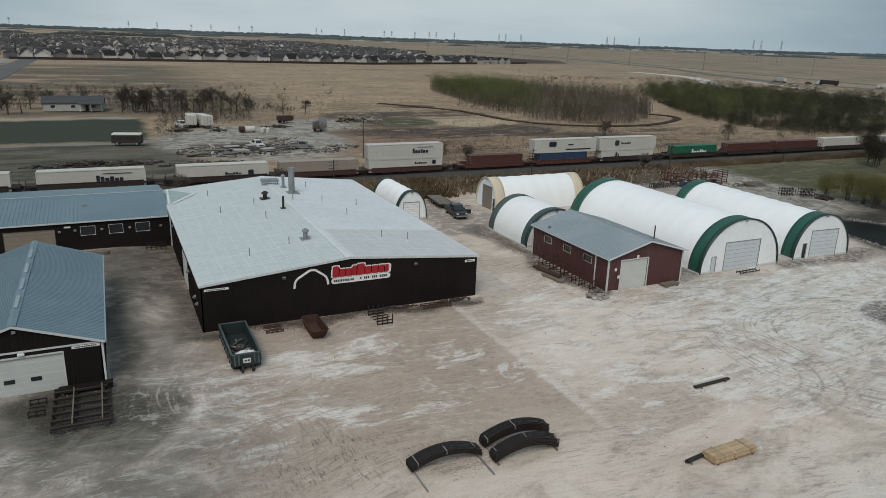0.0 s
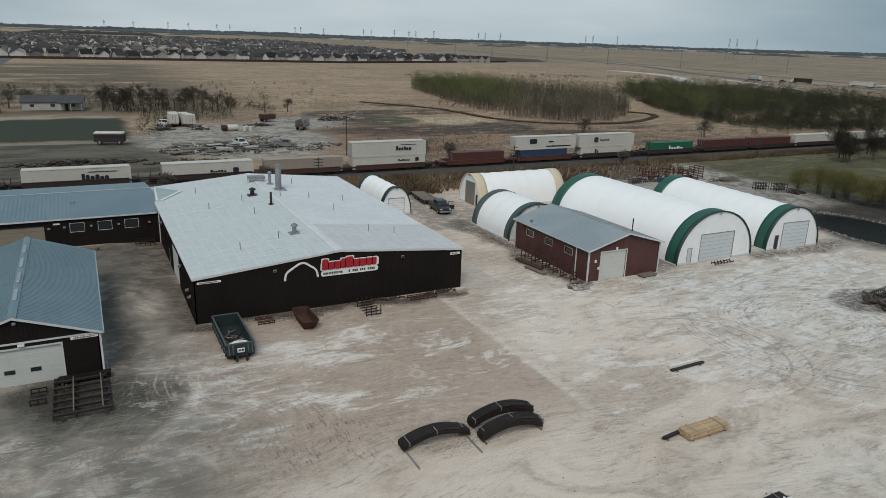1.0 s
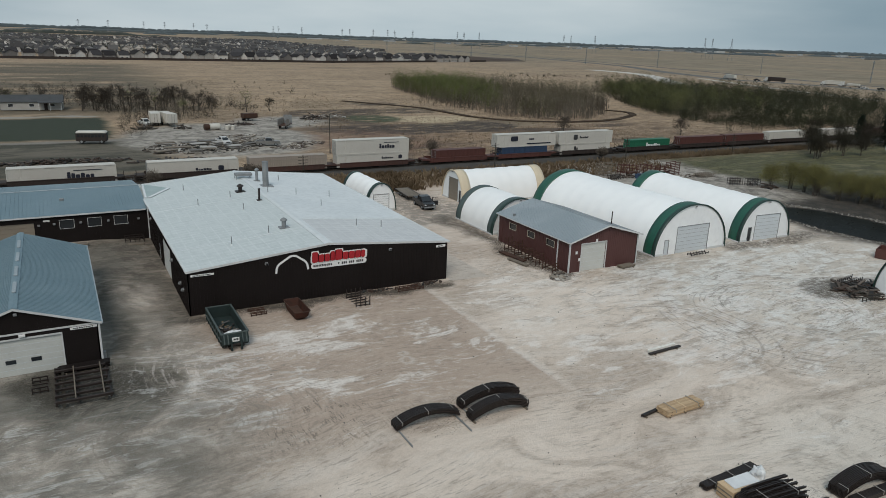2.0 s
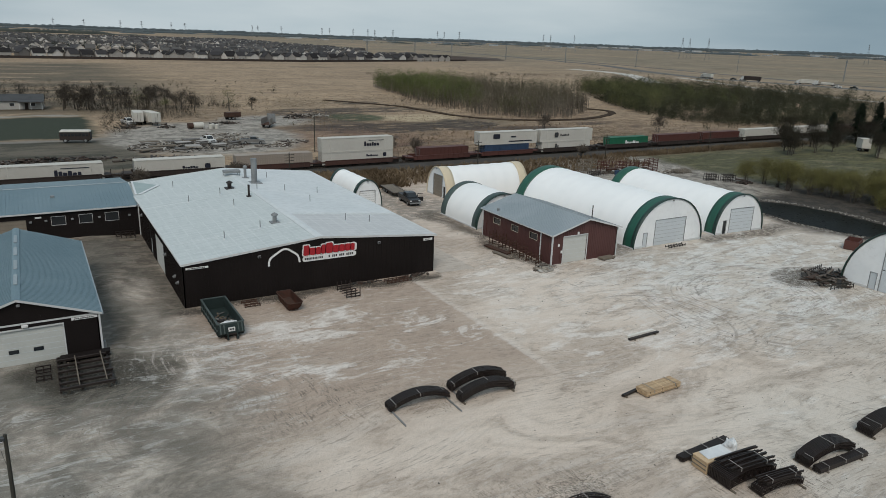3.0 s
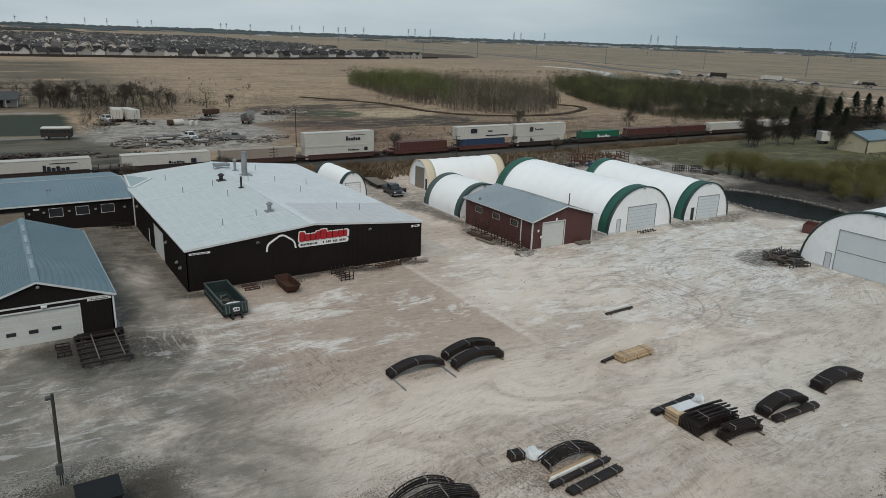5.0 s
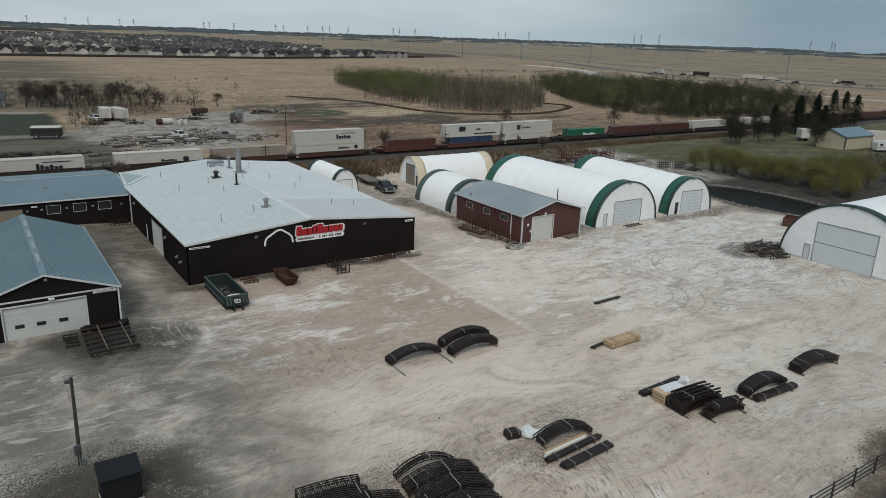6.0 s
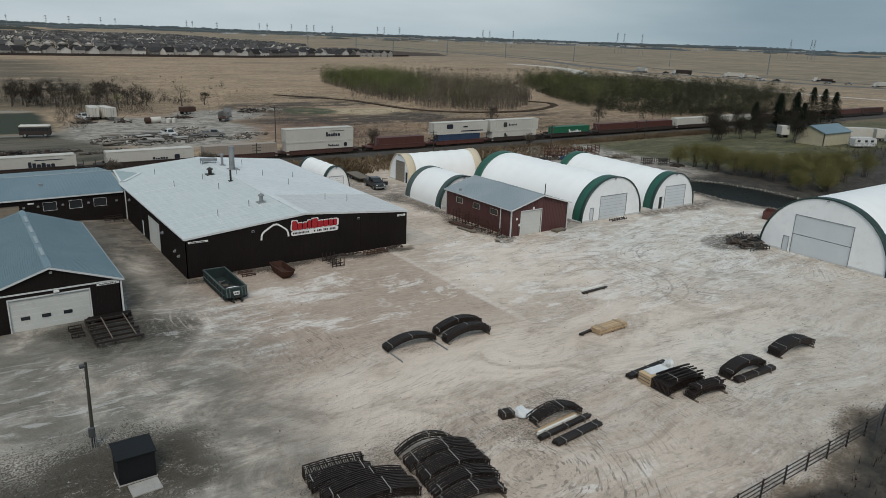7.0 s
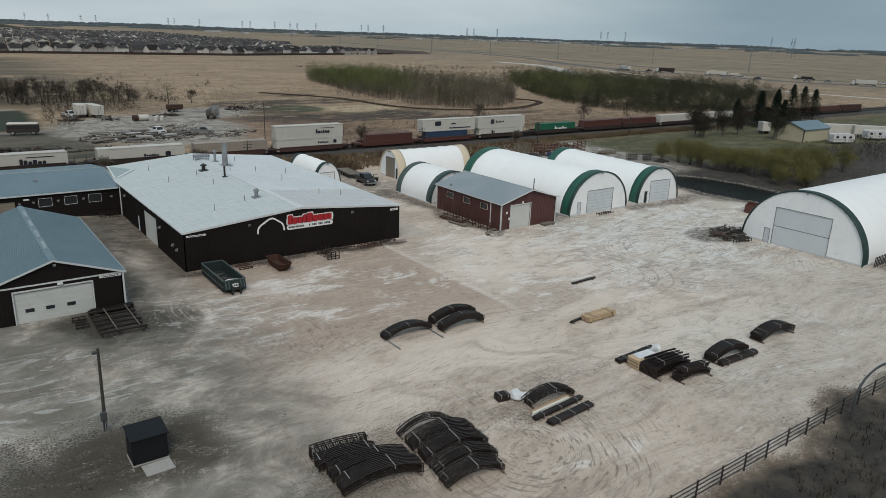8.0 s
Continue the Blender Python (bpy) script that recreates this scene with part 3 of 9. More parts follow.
TAN_DOOR = surface("tan_door", (0.24, 0.205, 0.16), (0.20, 0.17, 0.135), 1.0, 0.6, bump=0.05)
GREY_DOOR = surface("pale_grey_door", (0.60, 0.64, 0.665), (0.55, 0.59, 0.62), 0.6, 0.55, bump=0.05)
BLACK_STEEL = surface("black_steel", (0.017, 0.0120, 0.0105), (0.028, 0.0195, 0.017), 2.0, 0.48, bump=0.05, spec=0.42)
RUSTY = surface("rusty_steel", (0.075, 0.035, 0.022), (0.04, 0.022, 0.016), 2.0, 0.85, 0.1, dirt=(0.13, 0.055, 0.03))
SKIP_GREEN = surface("dull_green_paint", (0.017, 0.028, 0.0275), (0.024, 0.038, 0.0365), 1.0, 0.65, dirt=(0.03, 0.025, 0.02), spec=0.3)
SKIP_RED = surface("faded_red_paint", (0.070, 0.026, 0.017), (0.036, 0.019, 0.014), 3.0, 0.85, dirt=(0.022, 0.015, 0.012), spec=0.25)
GALV = surface("galvanised_steel", (0.30, 0.31, 0.315), (0.21, 0.22, 0.225), 2.0, 0.5, 0.35, bump=0.05)
STRAP = surface("pale_strap", (0.30, 0.285, 0.265), (0.21, 0.20, 0.185), 3.0, 0.6, bump=0)
LUMBER = sawn_lumber()
OLD_WOOD = surface("weathered_wood", (0.19, 0.16, 0.125), (0.12, 0.10, 0.08), 2.0, 0.9, bump=0.15, stretch=(0.3, 1, 1))
POLE_WOOD = surface("dark_pole_wood", (0.05, 0.046, 0.036), (0.034, 0.032, 0.026), 2.0, 0.9, bump=0.15)
CONCRETE = surface("pale_concrete", (0.40, 0.39, 0.37), (0.31, 0.30, 0.285), 1.2, 0.9, dirt=(0.2, 0.185, 0.17))
PLASTIC_WHITE = surface("white_plastic_wrap", (0.72, 0.74, 0.75), (0.6, 0.62, 0.64), 2.0, 0.35, bump=0.2)
SIGN_RED = surface("sign_red", (0.40, 0.012, 0.022), (0.36, 0.012, 0.02), 1.0, 0.45, bump=0)
SIGN_WHITE = surface("sign_white", (0.76, 0.76, 0.75), (0.70, 0.70, 0.69), 1.0, 0.5, bump=0)
SIGN_INK = surface("sign_ink", (0.03, 0.03, 0.032), (0.04, 0.04, 0.042), 1.0, 0.6, bump=0)
BALLAST = surface("rail_ballast", (0.062, 0.058, 0.054), (0.044, 0.041, 0.038), 1.0, 0.95, grain=8, bump=0.6)
RAIL_STEEL = surface("rail_steel", (0.11, 0.085, 0.07), (0.08, 0.062, 0.052), 2.0, 0.45, 0.7, bump=0.05)
CAR_BROWN = surface("oxide_brown_paint", (0.072, 0.030, 0.022), (0.05, 0.024, 0.019), 0.8, 0.75, dirt=(0.03, 0.022, 0.018))
CAR_DARK = surface("dark_brown_paint", (0.034, 0.022, 0.018), (0.026, 0.019, 0.016), 0.8, 0.8, dirt=(0.02, 0.017, 0.015))
BOX_WHITE = surface("container_white", (0.56, 0.54, 0.49), (0.50, 0.475, 0.43), 0.8, 0.55, dirt=(0.36, 0.33, 0.28))
BOX_TAN = surface("container_tan", (0.34, 0.29, 0.245), (0.29, 0.245, 0.205), 0.8, 0.65, dirt=(0.17, 0.12, 0.09))
BOX_RED = surface("container_oxide_red", (0.095, 0.032, 0.025), (0.075, 0.028, 0.022), 0.8, 0.65, dirt=(0.05, 0.025, 0.02))
BOX_BLUE = surface("container_blue", (0.026, 0.055, 0.115), (0.022, 0.045, 0.09), 0.8, 0.6, dirt=(0.05, 0.045, 0.04))
BOX_GREEN = surface("container_green", (0.012, 0.125, 0.065), (0.011, 0.10, 0.053), 0.8, 0.6)
INK_BLUE = surface("marking_dark_blue", (0.012, 0.014, 0.028), (0.014, 0.016, 0.028), 1.0, 0.6, bump=0)
TYRE = surface("tyre_rubber", (0.014, 0.014, 0.014), (0.02, 0.02, 0.02), 3.0, 0.85)
PANE = glassy("dark_glass", (0.018, 0.021, 0.024))
WATER = surface("pond_water", (0.010, 0.0105, 0.009), (0.014, 0.014, 0.012), 0.4, 0.3, grain=3, bump=0.12, spec=0.015)
PAINT_BLACK = surface("black_car_paint", (0.014, 0.014, 0.016), (0.018, 0.018, 0.02), 1.0, 0.3, bump=0)
PAINT_WHITE = surface("white_car_paint", (0.60, 0.60, 0.59), (0.54, 0.54, 0.53), 1.0, 0.4, bump=0, dirt=(0.3, 0.28, 0.25))
PAINT_SILVER = surface("silver_car_paint", (0.23, 0.225, 0.215), (0.19, 0.185, 0.175), 1.0, 0.4, 0.3, bump=0, dirt=(0.12, 0.1, 0.08))
BARK = surface("grey_bark", (0.085, 0.072, 0.06), (0.06, 0.05, 0.042), 2.0, 0.95)


# ---- mesh building ----
class Geo:
    """Vertices and faces of one mesh."""

    def __init__(self):
        self.v, self.f = [], []

    def add(self, verts, faces):
        n = len(self.v)
        self.v += [tuple(p) for p in verts]
        self.f += [tuple(n + i for i in face) for face in faces]
        return self

    def box(self, x0, y0, z0, x1, y1, z1, c=0.0):
        """A box; c: the chamfer of its edges."""
        if not c:
            vs = [(x, y, z) for z in (z0, z1) for y in (y0, y1) for x in (x0, x1)]
            return self.add(vs, [(0, 2, 3, 1), (4, 5, 7, 6), (0, 1, 5, 4), (2, 6, 7, 3), (0, 4, 6, 2), (1, 3, 7, 5)])
        lo, hi = (x0, y0, z0), (x1, y1, z1)
        vs, at = [], {}
        for corner in range(8):
            bits = [(corner >> k) & 1 for k in range(3)]
            for ax in range(3):
                p = []
                for k in range(3):
                    edge = hi[k] if bits[k] else lo[k]
                    p.append(edge if k == ax else edge + (-c if bits[k] else c))
                at[corner, ax] = len(vs)
                vs.append(p)
        fs = []
        for ax in range(3):
            u, w = (ax + 1) % 3, (ax + 2) % 3
            for side in (0, 1):
                ring = [(side << ax) | (a << u) | (b << w) for a, b in ((0, 0), (1, 0), (1, 1), (0, 1))]
                face = [at[q, ax] for q in ring]
                fs.append(face if side else face[::-1])
            for a in (0, 1):
                for b in (0, 1):
                    p, q = (a << u) | (b << w), (1 << ax) | (a << u) | (b << w)
                    face = [at[p, u], at[q, u], at[q, w], at[p, w]]
                    fs.append(face if a == b else face[::-1])
        for corner in range(8):
            face = [at[corner, k] for k in range(3)]
            fs.append(face if bin(corner).count("1") % 2 else face[::-1])
        return self.add(vs, fs)

    def tube(self, p, q, r, r2=None, n=6):
        p, q = Vector(p), Vector(q)
        d = (q - p).normalized()
        a = d.orthogonal().normalized()
        b = d.cross(a)
        r2 = r if r2 is None else r2
        ring = [(math.cos(2 * math.pi * k / n), math.sin(2 * math.pi * k / n)) for k in range(n)]
        vs = [p + (a * c + b * s) * r for c, s in ring] + [q + (a * c + b * s) * r2 for c, s in ring]
        fs = [(k, (k + 1) % n, n + (k + 1) % n, n + k) for k in range(n)] + [tuple(range(n))[::-1], tuple(range(n, 2 * n))]
        return self.add(vs, fs)

    def path(self, pts, r, n=5):
        for p, q in zip(pts, pts[1:]):
            self.tube(p, q, r, n=n)
        return self

    def sweep(self, pts, half_w, half_h, across):
        """A rectangular bar along pts; across: the direction of its width."""
        pts, across = [Vector(p) for p in pts], Vector(across).normalized()
        vs, fs = [], []
        for i, p in enumerate(pts):
            d = (pts[min(i + 1, len(pts) - 1)] - pts[max(i - 1, 0)]).normalized()
            up = across.cross(d)
            vs += [p + across * (sx * half_w) + up * (sz * half_h) for sx, sz in ((-1, -1), (1, -1), (1, 1), (-1, 1))]
        for i in range(len(pts) - 1):
            for k in range(4):
                fs.append((4 * i + k, 4 * i + (k + 1) % 4, 4 * i + 4 + (k + 1) % 4, 4 * i + 4 + k))
        m = 4 * (len(pts) - 1)
        return self.add(vs, fs + [(3, 2, 1, 0), (m, m + 1, m + 2, m + 3)])

    def slab(self, ring, push):
        """A plate: the outline and the same outline pushed."""
        n, push = len(ring), Vector(push)
        vs = [Vector(p) for p in ring] + [Vector(p) + push for p in ring]
        return self.add(vs, [tuple(range(n))[::-1], tuple(range(n, 2 * n))] + [(k, (k + 1) % n, n + (k + 1) % n, n + k) for k in range(n)])

    def tris(self, verts):
        """Loose triangles, three points each."""
        n = len(self.v)
        self.v += verts
        self.f += [(n + k, n + k + 1, n + k + 2) for k in range(0, len(verts), 3)]
        return self

    def weld(self):
        """Join vertices that share a place."""
        seen, vs, to = {}, [], []
        for p in self.v:
            key = (round(p[0], 4), round(p[1], 4), round(p[2], 4))
            if key not in seen:
                seen[key] = len(vs)
                vs.append(p)
            to.append(seen[key])
        self.v = vs
        self.f = [tuple(to[i] for i in face) for face in self.f]
        return self

    def mesh(self, name, material, smooth=False):
        me = bpy.data.meshes.new(name)
        me.from_pydata(self.v, [], self.f)
        me.materials.append(material)
        if smooth:
            me.polygons.foreach_set("use_smooth", [True] * len(me.polygons))
        me.update()
        return me


def part(name, geo, material, parent=None, label="", smooth=False):
    ob = new(name, geo.mesh(name, material, smooth))
    ob.parent = parent
    return tagged(ob, label)


def again(name, mesh, parent, m, label=""):
    """One more object on a mesh that is there already."""
    ob = new(name, mesh)
    ob.parent = parent
    ob.matrix_basis = m
    return tagged(ob, label)


def thing(name, label, category, at=(0, 0, 0), turn=0.0, group="", kind=""):
    ob = new(name)
    ob.empty_display_size = 0.3
    ob.matrix_basis = pose(*at, 0, 0, turn)
    return tagged(ob, label, category, group, kind)


def single(name, geo, material, label, category, at=(0, 0, 0), turn=0.0, group="", kind="", smooth=False):
    ob = part(name, geo, material, None, label, smooth)
    ob.matrix_basis = pose(*at, 0, 0, turn)
    return tagged(ob, label, category, group, kind)


def wall_geo(u0, u1, top, openings=(), thick=0.2, rib=0.0, cuts=()):
    """A wall along local x from u0 to u1, its outer face at y = 0, its inner at y = thick. top: height over u.
    openings: (u0, u1, z0, z1) go through. rib: spacing of the cladding's standing ribs."""
    g = Geo()
    edges = []
    if rib:
        edges = [u0 + rib * (k + 0.5) + d for k in range(int((u1 - u0) / rib)) for d in (-0.035, 0.035)]
        edges = [e for e in edges if all(abs(e - c) > 0.05 for c in (*cuts, *(o[0] for o in openings), *(o[1] for o in openings)))]
    us = sorted({u0, u1, *cuts, *edges, *(o[0] for o in openings), *(o[1] for o in openings)})
    for a, b in zip(us, us[1:]):
        mid, spans, low = (a + b) / 2, [], 0.0
        front = -0.03 if rib and b - a < 0.08 else 0.0
        for o in sorted((o for o in openings if o[0] <= mid <= o[1]), key=lambda o: o[2]):
            if o[2] > low:
                spans.append((low, low, o[2], o[2]))
            low = o[3]
        spans.append((low, low, top(a), top(b)))
        for za, zb, ta, tb in spans:
            g.slab([(a, front, za), (b, front, zb), (b, front, tb), (a, front, ta)], (0, thick - front, 0))
    return g.weld()


def ribbed_slope(p, q, r, s, thick, spacing, rib=0.035):
    """A roof slope with corners p, q (eave), r, s (ridge), with standing ribs from eave to ridge."""
    p, q, r, s = (Vector(k) for k in (p, q, r, s))
    up = (q - p).cross(s - p).normalized()
    n = max(1, int((q - p).length / spacing))
    half = 0.03 / (q - p).length
    cuts = sorted({0.0, 1.0, *(k / n + d for k in range(1, n) for d in (-half, half))})
    g = Geo()
    for a, b in zip(cuts, cuts[1:]):
        lift = up * (rib if b - a < 3 * half else 0.0)
        low = [p.lerp(q, a) - up * thick, p.lerp(q, b) - up * thick, s.lerp(r, b) - up * thick, s.lerp(r, a) - up * thick]
        g.slab(low, up * thick + lift)
    return g.weld()


# ---- ground ----
def far_rise(x, y):
    """The plain lifts by a few metres towards the horizon."""
    t = min(1.0, max(0.0, (math.hypot(x, y) - 2100) / 2100))
    return 11.0 * t * t * (3 - 2 * t)


def ground_sheet():
    xs = [-4500, -3900, -3300, -2700, -2100, -1500, -900, -500, -300] + list(range(-150, 301, 6)) + [400, 600, 900, 1500, 2100, 2700, 3300, 3900, 4500]
    ys = [-4500, -2000, -800, -300] + list(range(-120, 241, 6)) + [320, 500, 900, 1500, 2100, 2700, 3300, 3900, 4500]
    g = Geo()
    for y in ys:
        for x in xs:
            z = far_rise(x, y)
            if x <= -6 and -12 <= y <= 30:
                z = 0.45
            if -300 <= x <= 300 and -300 <= y < -60:
                z = -0.15 * noise.noise((x * 0.05, y * 0.05, 0)) - 0.15
            elif 80 < y < 500 and -300 <= x < 300:
                z = 0.25 * noise.noise((x * 0.03, y * 0.03, 3.0)) - 0.1
            g.v.append((x, y, z))
    n = len(xs)
    g.f = [(j * n + i, j * n + i + 1, (j + 1) * n + i + 1, (j + 1) * n + i) for j in range(len(ys) - 1) for i in range(n - 1)]
    ground = single("ground", g, FIELDS, "pale compacted gravel yard giving way to dry fields", "ground", kind="structure", smooth=True)
    ground.data.materials.append(YARD)
    for face in ground.data.polygons:
        x, y, _z = face.center
        face.material_index = 1 if -78 < x < 126 and -72 < y < 66 else 0
    return ground


ground_sheet()


def ragged(cx, cy, rx, ry, z, n=40, seed=1):
    rng = random.Random(seed)
    return [(cx + rx * math.cos(2 * math.pi * k / n) * rng.uniform(0.93, 1.06), cy + ry * math.sin(2 * math.pi * k / n) * rng.uniform(0.95, 1.05), z) for k in range(n)]


single("water", Geo().slab(ragged(99.5, -3.0, 6.4, 13.0, 0.03, 64), (0, 0, -0.2)), WATER, "dark still water of a narrow pond", "pond", kind="structure")

# ---- buildings ----
RIDGE_X, RIDGE_Z, EAVE_Z = 14.0, 5.78, 4.49


def warehouse():
    """The wide black workshop with the low white roof."""
    b = thing("warehouse", "wide low workshop with black metal cladding and pale membrane roof", "warehouse")

    def gable(u):
        return 4.30 + (RIDGE_Z - EAVE_Z) * (1 - abs(u - 14) / 14)

    part("wall", wall_geo(0, 28, gable, rib=0.32, cuts=(14,)), DARK_CLAD, b, "black ribbed metal front wall").matrix_basis = pose(0, 0, 0)
    door_side = [(42.2 - 16.6, 42.2 - 11.0, 0.0, 3.55), (42.2 - 20.2, 42.2 - 19.3, 0.0, 2.05)]
    part("wall", wall_geo(0, 42.2, lambda u: 4.3, door_side, rib=0.32), DARK_CLAD, b).matrix_basis = pose(0, 42.2, 0, 0, 0, -90)
    part("wall", wall_geo(0, 42.2, lambda u: 4.3, rib=0.64), DARK_CLAD, b).matrix_basis = pose(28, 0, 0, 0, 0, 90)
    part("wall", wall_geo(0, 28, gable, cuts=(14,)), DARK_CLAD, b).matrix_basis = pose(28, 42.2, 0, 0, 0, 180)
    # side doors, set back in their openings
    door = part("door", Geo().box(0.06, 11.0, 0, 0.12, 16.6, 3.55), WHITE_DOOR, b, "closed off-white sectional door")
    for k in range(1, 6):
        part("panel_seam", Geo().box(0.045, 11.0, k * 0.59 - 0.012, 0.06, 16.6, k * 0.59 + 0.012), GREY_DOOR, door)
    part("door", Geo().box(0.06, 19.3, 0, 0.11, 20.2, 2.05), GREY_DOOR, b, "narrow grey side door")
    # roof in two slopes, the right one in three fields
    def field(x0, z0, x1, z1, y0, y1, lift=0.0):
        return Geo().slab([(x0, y0, z0 + lift), (x1, y0, z1 + lift), (x1, y1, z1 + lift), (x0, y1, z0 + lift)], (0, 0, -0.16))

    part("roof", field(-0.06, EAVE_Z, RIDGE_X, RIDGE_Z, -0.08, 42.4), MEMBRANE, b, "pale grey welded membrane")
    for y0, y1, lift in ((-0.08, 10.6, 0.0), (10.6, 18.6, 0.05), (18.6, 42.4, 0.025)):
        part("roof", field(RIDGE_X, RIDGE_Z, 28.15, EAVE_Z, y0, y1, lift), NEW_MEMBRANE if lift else WARM_MEMBRANE, b, "whiter new membrane field" if lift else "grey welded membrane")
    part("ridge_cap", Geo().slab([(RIDGE_X - 0.45, -0.08, RIDGE_Z - 0.02), (RIDGE_X, -0.08, RIDGE_Z + 0.05), (RIDGE_X + 0.45, -0.08, RIDGE_Z - 0.02), (RIDGE_X + 0.45, 42.4, RIDGE_Z - 0.02), (RIDGE_X, 42.4, RIDGE_Z + 0.05), (RIDGE_X - 0.45, 42.4, RIDGE_Z - 0.02)], (0, 0, 0.03)), NEW_MEMBRANE, b)
    # welded laps that run across the slopes
    for y in (6.9, 24.6):
        part("membrane_lap", Geo().slab([(0.3, y - 0.11, EAVE_Z + 0.03), (13.4, y - 0.11, RIDGE_Z - 0.045), (13.4, y + 0.11, RIDGE_Z - 0.045), (0.3, y + 0.11, EAVE_Z + 0.03)], (0, 0, 0.016)), NEW_MEMBRANE, b, "pale welded lap across the roof")
    # white edge trims
    for x0, z0, x1, z1 in ((-0.1, EAVE_Z, RIDGE_X, RIDGE_Z), (RIDGE_X, RIDGE_Z, 28.2, EAVE_Z)):
        part("fascia", Geo().slab([(x0, -0.13, z0 - 0.17), (x1, -0.13, z1 - 0.17), (x1, -0.13, z1 + 0.05), (x0, -0.13, z0 + 0.05)], (0, 0.05, 0)), WHITE_TRIM, b, "white edge trim")
        part("fascia", Geo().slab([(x0, 42.4, z0 - 0.2), (x1, 42.4, z1 - 0.2), (x1, 42.4, z1 + 0.05), (x0, 42.4, z0 + 0.05)], (0, 0.05, 0)), WHITE_TRIM, b, "white edge trim")
    part("gutter", Geo().box(-0.16, -0.08, EAVE_Z - 0.16, -0.06, 33.3, EAVE_Z + 0.02, 0.02), WHITE_TRIM, b, "white gutter")
    part("gutter", Geo().box(28.15, -0.2, EAVE_Z - 0.16, 28.27, 42.4, EAVE_Z + 0.02, 0.02), WHITE_TRIM, b, "white gutter")
    part("downpipe", Geo().box(-0.15, 28.9, 0.1, -0.03, 29.05, 4.35), WHITE_TRIM, b)
    # low saddle where the wing's ridge runs into the main roof
    a, c, d, e = Vector((0.5, 39.0, 5.26)), Vector((0.25, 33.2, 4.56)), Vector((3.75, 37.1, 4.88)), Vector((0.5, 42.3, 4.6))
    part("roof_saddle", Geo().slab([a, c, d], (0, 0, -0.05)).slab([a, d, e], (0, 0, -0.05)), SADDLE_SHEET, b, "grey-green sheet saddle on the roof")
    part("valley_flashing", Geo().sweep([a + Vector((0, 0, 0.04)), c + Vector((0, 0, 0.05))], 0.02, 0.13, (0, 0, 1)), NEW_MEMBRANE, b)
    part("valley_flashing", Geo().sweep([c + Vector((0.4, -0.15, 0.08)), d + Vector((0, -0.1, 0.06))], 0.02, 0.22, (0, 0, 1)), NEW_MEMBRANE, b)
    # flues and vents
    def roof_z(x):
        return RIDGE_Z - (RIDGE_Z - EAVE_Z) * abs(x - 14) / 14

    def flue(x, y, r, h, hood, mat, name, label):
        z = roof_z(x)
        g = Geo().tube((x, y, z - 0.05), (x, y, z + h), r, n=14)
        ob = part(name, g, mat, b, label, False)
        if hood:
            part("cowl", Geo().tube((x, y, z + h - 0.02), (x, y, z + h + 0.12), r * 1.7, r * 1.5, 14).tube((x, y, z + h + 0.12), (x, y, z + h + 0.3), r * 1.5, r * 0.3, 14), mat, ob)
        part("flashing", Geo().box(x - r * 2.2, y - r * 2.2, z - 0.08, x + r * 2.2, y + r * 2.2, z + 0.09, 0.02), mat, ob)

    flue(11.75, 8.3, 0.24, 0.85, True, GALV, "roof_vent", "galvanised vent with a cowl")
    flue(11.65, 28.4, 0.28, 0.75, True, BLACK_STEEL, "roof_vent", "dark vent with a cowl")
    flue(12.6, 22.1, 0.14, 1.55, False, BLACK_STEEL, "flue", "slim dark flue")
    flue(15.7, 30.6, 0.42, 3.5, False, GALV, "chimney", "tall galvanised exhaust stack")
    flue(15.4, 34.3, 0.2, 1.6, True, GALV, "roof_vent", "galvanised vent with a cowl")
    z = roof_z(14)
    duct = part("extractor", Geo().box(12.8, 36.0, z + 0.35, 15.2, 37.2, z + 0.75, 0.08), GALV, b, "flat galvanised extractor unit on legs")
    for x in (12.9, 15.0):
        for y in (36.1, 37.1):
            part("leg", Geo().box(x - 0.04, y - 0.04, z - 0.1, x + 0.04, y + 0.04, z + 0.4), GALV, duct)
    for x, y in ((5.4, 24.2), (9.7, 25.6), (5.4, 5.5), (9.7, 7.0), (9.7, 18.4), (14.6, 25.4), (18.2, 24.6), (22.4, 23.3), (19.3, 17.6), (19.8, 6.9), (22.5, 6.0), (5.2, 34.0), (18.6, 34.5)):
        z = roof_z(x)
        p = part("vent_pipe", Geo().tube((x, y, z - 0.05), (x, y, z + 0.95), 0.05, n=8), GALV, b)
        part("pipe_boot", Geo().tube((x, y, z - 0.02), (x, y, z + 0.14), 0.16, 0.06, 8), NEW_MEMBRANE, p)
    # lamps, hoods and plates on the walls
    for x, z in ((7.5, 4.4), (20.9, 4.35)):
        l = part("wall_lamp", Geo().box(x - 0.16, -0.2, z - 0.13, x + 0.16, -0.03, z + 0.13, 0.03), GALV, b)
        part("lens", Geo().box(x - 0.11, -0.205, z - 0.09, x + 0.11, -0.195, z + 0.07), PANE, l)
    for y, z in ((9.1, 3.0), (26.2, 3.4), (3.9, 2.15), (2.4, 1.95)):
        hood = part("vent_hood", Geo().tube((0.0, y, z), (-0.16, y, z - 0.02), 0.17, 0.19, 12).tube((-0.16, y, z - 0.02), (-0.3, y, z - 0.12), 0.19, 0.10, 12), GALV, b, "round grey vent hood")
        part("flange", Geo().box(-0.04, y - 0.2, z - 0.22, 0.02, y + 0.2, z + 0.2, 0.01), BLACK_STEEL, hood)
    plate_sign("wall_plate", b, 0.3, 2.45, 4.02, 0.2, -0.05)
    plate_sign("wall_plate", b, 26.55, 27.7, 4.02, 0.26, -0.05)
